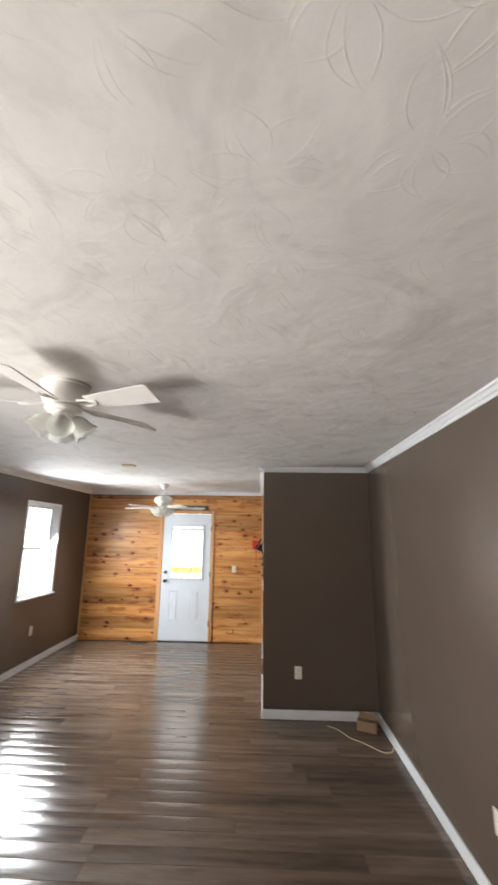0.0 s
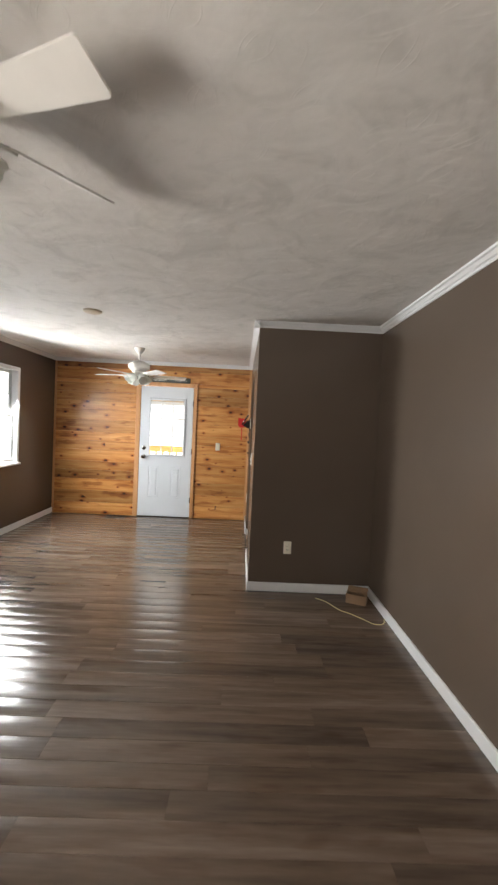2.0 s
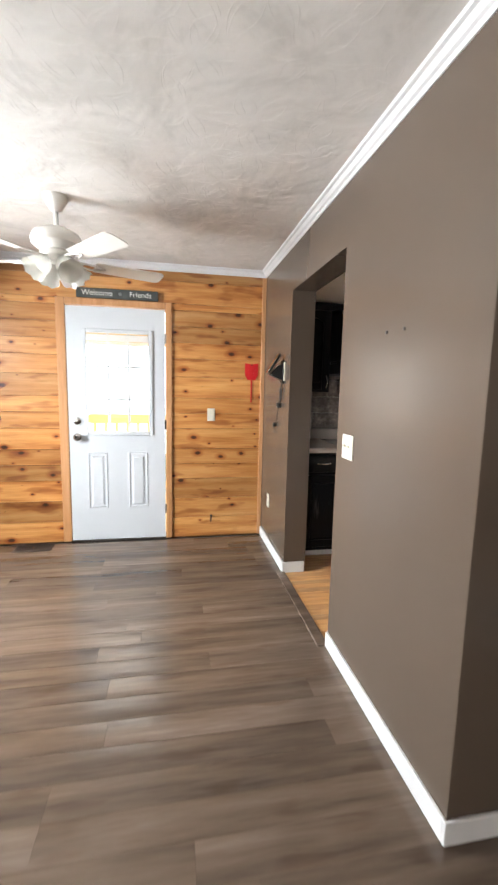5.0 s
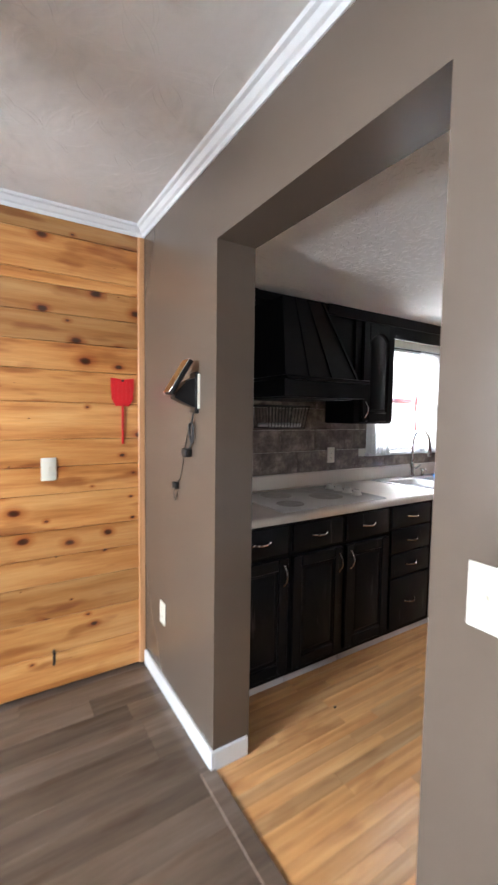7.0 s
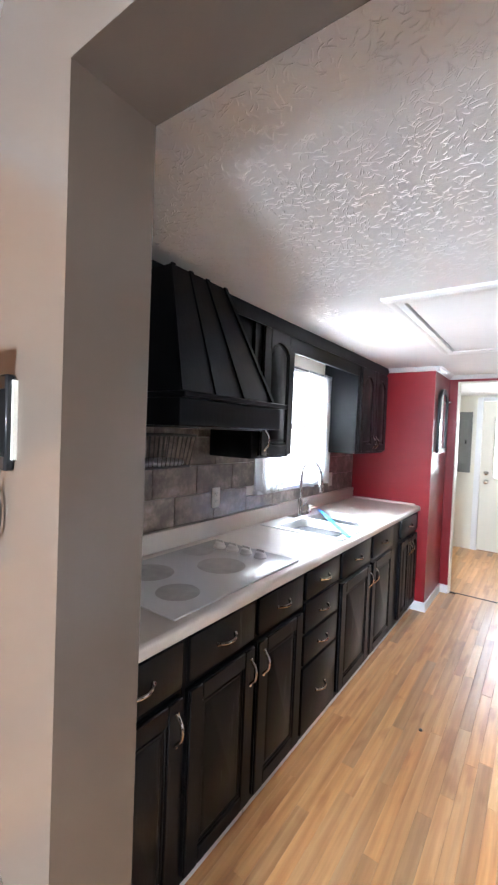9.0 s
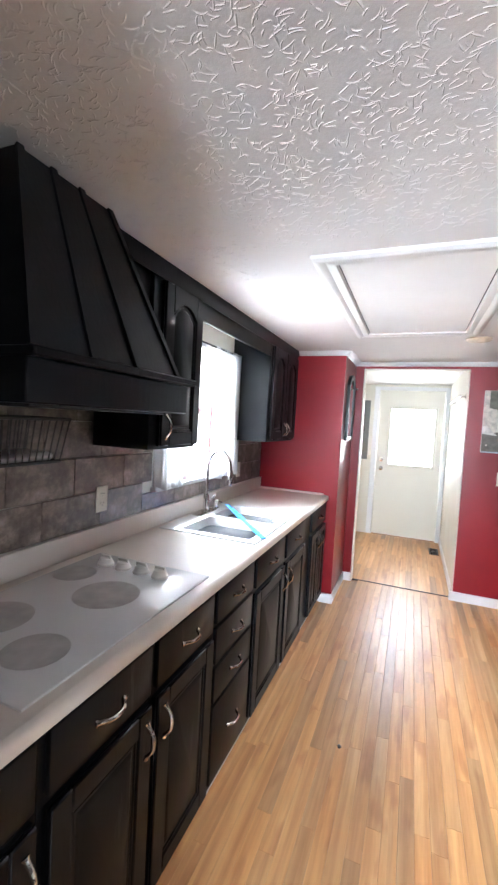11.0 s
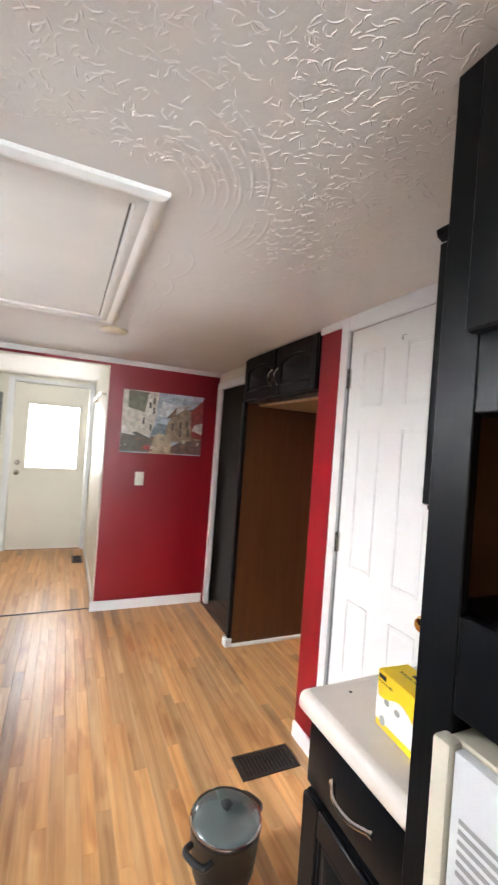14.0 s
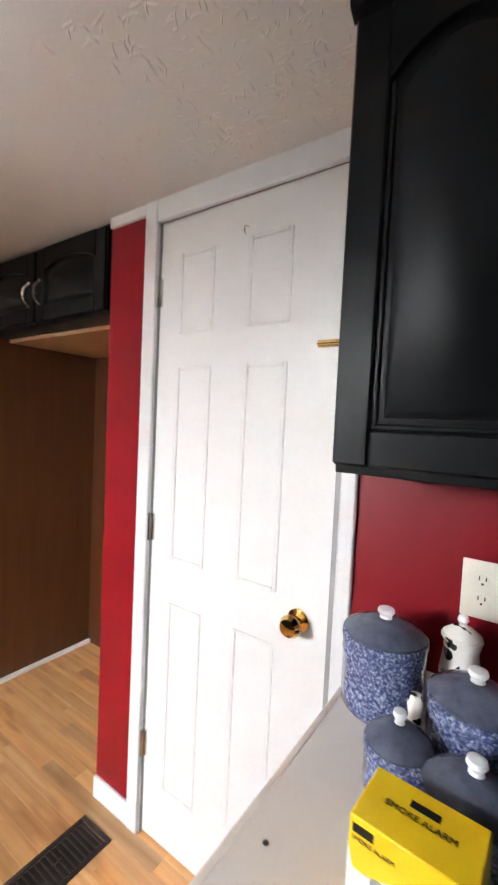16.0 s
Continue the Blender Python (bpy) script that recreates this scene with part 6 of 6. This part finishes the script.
def bell(centre, way, length, r):
    """An open tulip lamp shade with a scalloped rim."""
    way = Vector(way).normalized()
    side = way.orthogonal().normalized()
    other = way.cross(side)
    rings = []
    for f, k, wave in ((0.32, 0.0, 0), (0.62, 0.18, 0), (0.82, 0.45, 0), (0.86, 0.70, 0.02), (1.0, 0.94, 0.06), (1.06, 1.0, 0.09), (1.02, 1.0, 0.09), (0.82, 0.70, 0.02), (0.58, 0.2, 0), (0.28, 0.02, 0)):
        rings.append([Vector(centre) + way * length * (k + wave * 0.5 * math.cos(8 * a)) + r * f * (math.cos(a) * side + math.sin(a) * other) for a in [6.28318 * i / 32 for i in range(32)]])
    return loft(bmesh.new(), rings)


def hugger_fan():
    x, y = -0.95, 2.10
    t = thing("ceiling_fan", (x, y, CEIL), "white flush-mount ceiling fan with frosted globe lights", "ceiling fan", "ceiling fans")
    part("housing", turned(bmesh.new(), (x, y, CEIL), [(0.118, -0.0005), (0.118, -0.012), (0.112, -0.018), (0.110, -0.07), (0.092, -0.105), (0.075, -0.112)], 36), FAN_WHITE, t)
    part("hub", turned(bmesh.new(), (x, y, CEIL - 0.112), [(0.082, 0), (0.088, -0.012), (0.080, -0.026), (0.060, -0.032), (0.045, -0.060), (0.040, -0.064)], 32), FAN_WHITE, t)
    for k in range(5):
        b = bmesh.new()
        m = fan_blade(b, (x, y), CEIL - 0.105, -20 + 72 * k, 0.16, 0.520, 0.10, 0.14, 28 if k == 1 else -15, 0.012)
        blade = part("blade", b, FAN_WHITE, t)
        part("blade_iron", blade_iron(m, 0.07, 0.20), FAN_WHITE, blade)
    for k in range(4):
        a = radians(25 + 90 * k)
        c = Vector((x + 0.045 * math.cos(a), y + 0.045 * math.sin(a), CEIL - 0.165))
        part("arm", tube(bmesh.new(), [(x, y, CEIL - 0.160), c], 0.014, 8), FAN_WHITE, t)
        part("shade", bell(c, (0.75 * math.cos(a), 0.75 * math.sin(a), -0.75), 0.105, 0.058), FROSTED, t, "frosted glass shade")


def rod_fan():
    x, y = -1.42, 6.22
    t = thing("ceiling_fan", (x, y, CEIL), "white five-blade ceiling fan on a short rod with tulip lights", "ceiling fan", "ceiling fans")
    part("canopy", turned(bmesh.new(), (x, y, CEIL), [(0.066, -0.0005), (0.066, -0.012), (0.052, -0.04), (0.030, -0.075), (0.016, -0.085)], 28), FAN_WHITE, t)
    part("rod", tube(bmesh.new(), [(x, y, CEIL - 0.08), (x, y, CEIL - 0.18)], 0.012, 12), FAN_WHITE, t)
    part("motor", turned(bmesh.new(), (x, y, CEIL - 0.175), [(0.020, 0.01), (0.070, 0), (0.120, -0.025), (0.135, -0.055), (0.132, -0.085), (0.095, -0.112), (0.085, -0.118)], 36), FAN_WHITE, t)
    part("hub", turned(bmesh.new(), (x, y, CEIL - 0.293), [(0.085, 0), (0.090, -0.012), (0.062, -0.024), (0.050, -0.055), (0.030, -0.062)], 30), FAN_WHITE, t)
    for k in range(5):
        b = bmesh.new()
        m = fan_blade(b, (x, y), CEIL - 0.345, 21.7 + 72 * k, 0.20, 0.61, 0.11, 0.135, -11)
        blade = part("blade", b, FAN_WHITE, t)
        part("blade_iron", blade_iron(m, 0.08, 0.26), FAN_WHITE, blade)
    for k in range(4):
        a = radians(40 + 90 * k)
        c = Vector((x + 0.055 * math.cos(a), y + 0.055 * math.sin(a), CEIL - 0.345))
        part("arm", tube(bmesh.new(), [(x, y, CEIL - 0.335), c], 0.013, 8), FAN_WHITE, t)
        part("shade", bell(c, (0.8 * math.cos(a), 0.8 * math.sin(a), -0.7), 0.115, 0.068), FROSTED, t, "frosted tulip shade")


hugger_fan(), rod_fan()


def welcome_sign():
    t = thing("wall_sign", (-1.235, PINE_Y, 2.107), "dark slate plank sign lettered in white over the door", "sign")
    part("board", box(bmesh.new(), -1.565, -0.905, PINE_Y - 0.036, PINE_Y - 0.019, 2.107, 2.185, bevel=0.002), SLATE, t)
    m = face_matrix((0, PINE_Y - 0.036, 0), "-y")
    writing("lettering", "Welcome", t, m @ pose(-1.40, 2.147, 0.0004), 0.062, CHALK, 0.0004)
    writing("lettering", "Friends", t, m @ pose(-1.05, 2.147, 0.0004), 0.062, CHALK, 0.0004)
    b = turned(bmesh.new(), (-1.215, PINE_Y - 0.036, 2.147), [(0.016, 0), (0.014, 0.001)], 5, (0, -1, 0))
    part("ornament", b, PANEL_GREY, t)


welcome_sign()


def fly_swatter():
    t = thing("fly_swatter", (-0.072, PINE_Y - 0.006, 1.26), "red plastic fly swatter hung on the pine wall", "fly swatter")
    m = face_matrix((-0.075, PINE_Y - 0.003, 1.26), "-y")
    b = bmesh.new()
    outline = [(-0.036, 0.205), (0.036, 0.205), (0.058, 0.245), (0.062, 0.355), (0.0, 0.345), (-0.062, 0.355), (-0.058, 0.245)]
    prism(b, outline, (0.0, 0.004), m)
    for i in range(5):
        u = -0.044 + 0.022 * i
        box(b, u - 0.002, u + 0.002, 0.235, 0.335, 0.004, 0.0055, m=m)
    part("head", b, RED_PLASTIC, t)
    part("stick", box(bmesh.new(), -0.006, 0.006, 0.0, 0.21, 0.001, 0.007, bevel=0.002, m=m), RED_PLASTIC, t)
    b = turned(bmesh.new(), m @ Vector((0, 0.34, 0.004)), [(0.004, 0), (0.004, 0.006), (0.007, 0.008)], 10, (0, -1, 0))
    part("nail", b, VENT_BROWN, t)


fly_swatter()


def phone_holder():
    """A wall cradle with a leaning handset, its coiled cable and plugs."""
    x, y = PART_L, 6.69
    t = thing("wall_cradle", (x, y, 1.43), "black wall cradle holding a silver-edged handset with cables", "phone cradle")
    part("bracket", box(bmesh.new(), x - 0.018, x, y - 0.028, y + 0.028, 1.43, 1.60, bevel=0.004), BLACK_PLASTIC, t)
    b = bmesh.new()
    outline = [(0.018, 1.455), (0.060, 1.470), (0.105, 1.492), (0.100, 1.512), (0.055, 1.56), (0.018, 1.575)]
    loft(b, [[Vector((x - u, yy, z)) for u, z in outline] for yy in (y - 0.026, y + 0.026)])
    part("cradle", b, BLACK_PLASTIC, t)
    m = pose(x - 0.078, y, 1.575, 0, 32, 0)
    h = part("handset", box(bmesh.new(), -0.009, 0.009, -0.034, 0.034, -0.082, 0.082, bevel=0.005, m=m, segments=2), BLACK_PLASTIC, t)
    part("edge_band", box(bmesh.new(), -0.013, -0.0085, -0.033, 0.033, -0.080, 0.080, bevel=0.002, m=m), CHROME, h, "silver edge")
    part("side_strip", box(bmesh.new(), x - 0.008, x + 0.0, y - 0.034, y - 0.0285, 1.45, 1.59), PLASTIC, t, "pale adhesive strip")
    c = thing("power_cable", (x - 0.01, y + 0.02, 1.05), "black coiled power cable with two plugs hanging on the wall", "cable")
    loop = [(x - 0.012, y + 0.005, 1.43), (x - 0.014, y + 0.012, 1.40)]
    for k in range(3):
        loop += [(x - 0.012 - 0.004 * k, y + 0.030, 1.385), (x - 0.014, y + 0.034, 1.335), (x - 0.012, y + 0.018, 1.305), (x - 0.010, y + 0.004, 1.335), (x - 0.012, y + 0.008, 1.385)]
    loop += [(x - 0.010, y + 0.03, 1.30), (x - 0.012, y + 0.06, 1.275)]
    part("coil", tube(bmesh.new(), curve_points(loop, 4), 0.0035, 6), RUBBER, c)
    part("plug", box(bmesh.new(), x - 0.032, x - 0.003, y + 0.035, y + 0.085, 1.245, 1.28, bevel=0.006, segments=2), RUBBER, c)
    part("cord", tube(bmesh.new(), curve_points([(x - 0.008, y + 0.02, 1.40), (x - 0.006, y + 0.08, 1.33), (x - 0.006, y + 0.12, 1.22), (x - 0.008, y + 0.15, 1.14), (x - 0.010, y + 0.19, 1.115)], 5), 0.002, 6), RUBBER, c)
    part("plug", box(bmesh.new(), x - 0.024, x - 0.004, y + 0.175, y + 0.215, 1.085, 1.115, bevel=0.004, segments=2), RUBBER, c)
    part("tail", tube(bmesh.new(), curve_points([(x - 0.012, y + 0.20, 1.085), (x - 0.008, y + 0.225, 1.06), (x - 0.010, y + 0.20, 1.03), (x - 0.012, y + 0.17, 1.075)], 5), 0.0018, 6), RUBBER, c)


phone_holder()


def corner_box():
    t = thing("cardboard_box", (0.99, 4.40, 0), "small brown open cardboard box in the corner", "box")
    m = pose(0.99, 4.42, 0, 0, 0, -24)
    b = bmesh.new()
    w, d, h, e = 0.085, 0.05, 0.082, 0.003
    for r in ((-w, w, -d, -d + e), (-w, w, d - e, d), (-w, -w + e, -d + e, d - e), (w - e, w, -d + e, d - e)):
        box(b, *r, 0.001, h, m=m)
    box(b, -w + e, w - e, -d + e, d - e, 0.001, 0.004, m=m)
    part("tray", b, CARDBOARD, t, smooth=False)
    part("flap", box(bmesh.new(), -w, w, 0, 0.045, 0, e, m=m @ pose(0, d, h, 35, 0, 0)), CARDBOARD, t)
    part("contents", box(bmesh.new(), -w + 0.01, w - 0.02, -d + 0.01, d - 0.01, 0.01, 0.075, bevel=0.01, m=m), CARDBOARD, t)
    b = tube(bmesh.new(), curve_points([(0.64, 4.47, 0.004), (0.72, 4.40, 0.004), (0.80, 4.25, 0.004), (0.87, 4.19, 0.004), (0.95, 4.10, 0.004), (1.02, 4.02, 0.004), (1.09, 4.03, 0.004), (1.125, 4.10, 0.006)], 6), 0.0038, 7)
    single("loose_cord", b, CORD_YELLOW, "yellowed loose cord curling on the dark floor", "cord")
    b = tube(bmesh.new(), curve_points([(-0.435, PINE_Y, 0.20), (-0.435, PINE_Y - 0.03, 0.205), (-0.436, PINE_Y - 0.045, 0.19), (-0.438, PINE_Y - 0.045, 0.15)], 4), 0.007, 8)
    single("pipe_stub", b, VENT_BROWN, "small bent metal pipe stub on the pine wall", "pipe stub", at=(-0.435, PINE_Y, 0.14))


corner_box()
for y, z in ((5.158, 1.617), (5.031, 1.614)):
    single("nail", turned(bmesh.new(), (PART_L, y, z), [(0.0065, 0.0), (0.006, -0.004), (0.003, -0.006)], 10, (1, 0, 0)), VENT_BROWN, "bare nail hole mark on the taupe wall", "nail", "nails", at=(PART_L, y, z))
CRUMBS = random.Random(9)
for x, y, s in ((-2.52, 5.54, 0.022), (1.95, 6.35, 0.010), (0.72, 6.52, 0.007)):
    b = bmesh.new()
    bmesh.ops.create_icosphere(b, subdivisions=2, radius=s)
    for v in b.verts:
        v.co = Vector((v.co.x * 1.3 + x, v.co.y + y, abs(v.co.z) * 0.5 + 0.0005)) + Vector((CRUMBS.uniform(-1, 1), CRUMBS.uniform(-1, 1), 0)) * s * 0.15
    single("debris", b, VENT_BROWN, "small dark scrap lying on the floor", "debris", "floor scraps")
for x, y in ((1.255, 5.329),):
    b = turned(bmesh.new(), (x, y, 0.9201), [(0.0042, 0), (0.0036, 0.0006)], 14)
    single("burn_mark", b, VENT_BROWN, "small dark burn spot on the cream worktop", "mark")


# ---- outside ----
def porch():
    t = thing("porch", (-1.2, 8.4, -0.6), "yellow lumber porch with railing outside the entry door", "porch")
    part("deck", box(bmesh.new(), -4.2, 2.0, 7.56, 9.3, -0.2, -0.06), PORCH_WOOD, t)
    for x in (-3.9, -1.02, 1.8):
        part("post", box(bmesh.new(), x - 0.045, x + 0.045, 9.16, 9.25, -0.6, 2.0, bevel=0.004), PORCH_WOOD, t)
    part("beam", box(bmesh.new(), -4.2, 2.0, 9.16, 9.25, 1.90, 2.06, bevel=0.004), PORCH_WOOD, t)
    for z0, z1 in ((0.90, 1.02), (0.02, 0.11)):
        part("rail", box(bmesh.new(), -4.0, 1.9, 9.18, 9.23, z0, z1, bevel=0.004), PORCH_WOOD, t)
    for i in range(42):
        x = -3.8 + 0.135 * i
        part("baluster", box(bmesh.new(), x - 0.017, x + 0.017, 9.188, 9.222, 0.11, 0.90), PORCH_WOOD, t, smooth=False)


porch()
# Emissive board in place of the washed-out daylight view beyond door and window.
glow_board, glow_tree, glow_shader = blank("glowing_backdrop", 1.0)
glow_shader.inputs["Base Color"].default_value = (0.8, 0.8, 0.8, 1)
glow_shader.inputs["Emission Color"].default_value = (1.0, 0.985, 0.96, 1)
glow_shader.inputs["Emission Strength"].default_value = GLOW
structure("backdrop", box(bmesh.new(), -14, 30, 16.0, 16.1, -0.6, 9.0), glow_board, "plain glowing white board beyond the porch", "backdrop")


# ---- planks, boards and tiles ----
PIECES = {}


def piece(name, parent, key, build, material, at):
    """A piece of a floor or wall; alike pieces share one mesh."""
    if (name, key) not in PIECES:
        PIECES[name, key] = finish(name, build(), material)
    ob = new(name, PIECES[name, key])
    ob.parent = parent
    ob.location = at
    return ob


def plank(length, width, crown_height, thick=0.012, gap=0.00025):
    """A floor board along x from the origin, its top slightly crowned so that the edges lie lower."""
    half = width / 2 - gap
    outline = [(-half, -thick), (-half, -crown_height - 0.0008), (-half + 0.0015, -crown_height), (-half * 0.5, -crown_height * 0.25), (0, 0), (half * 0.5, -crown_height * 0.25), (half - 0.0015, -crown_height), (half, -crown_height - 0.0008), (half, -thick)]
    return loft(bmesh.new(), [[Vector((x, y, z)) for y, z in outline] for x in (gap, length - gap)])


def lay(name, parent, material, spans, width, lengths, crown_height, seed):
    """Rows of boards: spans(y) gives the stretches of x that the row at y covers."""
    rnd = random.Random(seed)
    y0, y1, stretch = spans
    y = y0 + width / 2
    while y < y1 + width / 2:
        for a, c in stretch(y):
            x = a
            first = True
            while x < c - 0.001:
                length = rnd.choice(lengths)
                if first:
                    length = round(length * rnd.choice((0.4, 0.6, 0.8, 1.0)), 3)
                    first = False
                if c - (x + length) < 0.15:
                    length = round(c - x, 3)
                piece(name, parent, (width, length), lambda: plank(length, width, crown_height), material, (x, y, 0))
                x += length
        y += width


def living_rows(y):
    return [(WEST, PART_L)] if y > BUMP_Y - 0.06 else [(WEST, EAST)]


def kitchen_rows(y):
    if y < KS - 0.03:
        return [(2.292, 3.248)]
    if y > 6.72:
        return [(0.235, 3.49)] if y < 6.83 else []
    return [(0.052, RED_X + 0.055)] if OPEN_S + 0.03 < y < OPEN_N else [(PART_R, RED_X)] 


lay("plank", floor_living, LAMINATE, (SOUTH, PINE_Y - 0.06, living_rows), 0.1295, (1.2, 1.2, 1.35, 1.5), 0.0021, 3)
lay("board", floor_kitchen, OAK, (4.19, 6.83, kitchen_rows), 0.0572, (0.5, 0.65, 0.8, 1.0, 1.2), 0.00012, 8)
lay("board", floor_hall, OAK, (HALL_S, KN - 0.05, lambda y: [(RED_X + 0.076, HALL_E)]), 0.0572, (0.65, 0.8, 1.0, 1.2), 0.00012, 9)


def pine_board(length, height):
    """A horizontal board with eased edges, its face on y = 0."""
    h = height - 0.0012
    outline = [(0.022, 0), (0.003, 0), (0.0, 0.003), (0.0, h - 0.003), (0.003, h), (0.022, h)]
    return loft(bmesh.new(), [[Vector((x, y, z)) for y, z in outline] for x in (0.0005, length - 0.0005)])


PINE_RND = random.Random(11)
z = 0.0
while z < CEIL - 0.03:
    height = round(min(PINE_RND.choice((0.138, 0.138, 0.16, 0.185)), CEIL - 0.012 - z), 4)
    if z + height < 2.105:
        stretches = [(WEST, -1.735), (-0.79, PART_L)]
    elif z < 2.105:
        height = round(2.1055 - z, 4) if 2.1055 - z > 0.05 else height
        stretches = [(WEST, -1.735), (-0.79, PART_L)] if z + height <= 2.106 else [(WEST, PART_L)]
    else:
        stretches = [(WEST, PART_L)]
    for a, c in stretches:
        piece("board", wall_pine, (c - a, height), lambda: pine_board(c - a, height), PINE, (a, PINE_Y, z))
    z = round(z + height, 4)


def tile(width, height, thick=0.008):
    return box(bmesh.new(), 0.001, width - 0.001, -thick, 0, 0.001, height - 0.001, bevel=0.0015)


splash = single("backsplash", box(bmesh.new(), 0.232, WING_X - 0.003, KN - 0.005, KN - 0.001, 1.019, 1.11), GROUT, "mottled grey-brown stone-look tile backsplash", "backsplash", kind="structure", at=(0, KN - 0.004, 0), smooth=False)
TILE_RND = random.Random(4)
for row in range(4):
    x = 0.235 - (0.15 if row % 2 else 0.0)
    while x < WING_X - 0.01:
        a, c = max(x, 0.235), min(x + 0.305, WING_X - 0.004)
        z0, z1 = 1.019 + 0.152 * row, min(1.019 + 0.152 * (row + 1), 1.60)
        if row >= 1 and c > 1.84 and a < 2.80:
            if a < 1.84:
                c = 1.84
            elif c > 2.80:
                a = 2.80
            else:
                x += 0.305
                continue
        elif row == 0 and c > 1.84 and a < 2.80:
            z1 = 1.108
        if c - a > 0.01:
            piece("tile", splash, (round(c - a, 3), round(z1 - z0, 3)), lambda: tile(c - a, z1 - z0), STONE, (a, 0, z0))
        x += 0.305
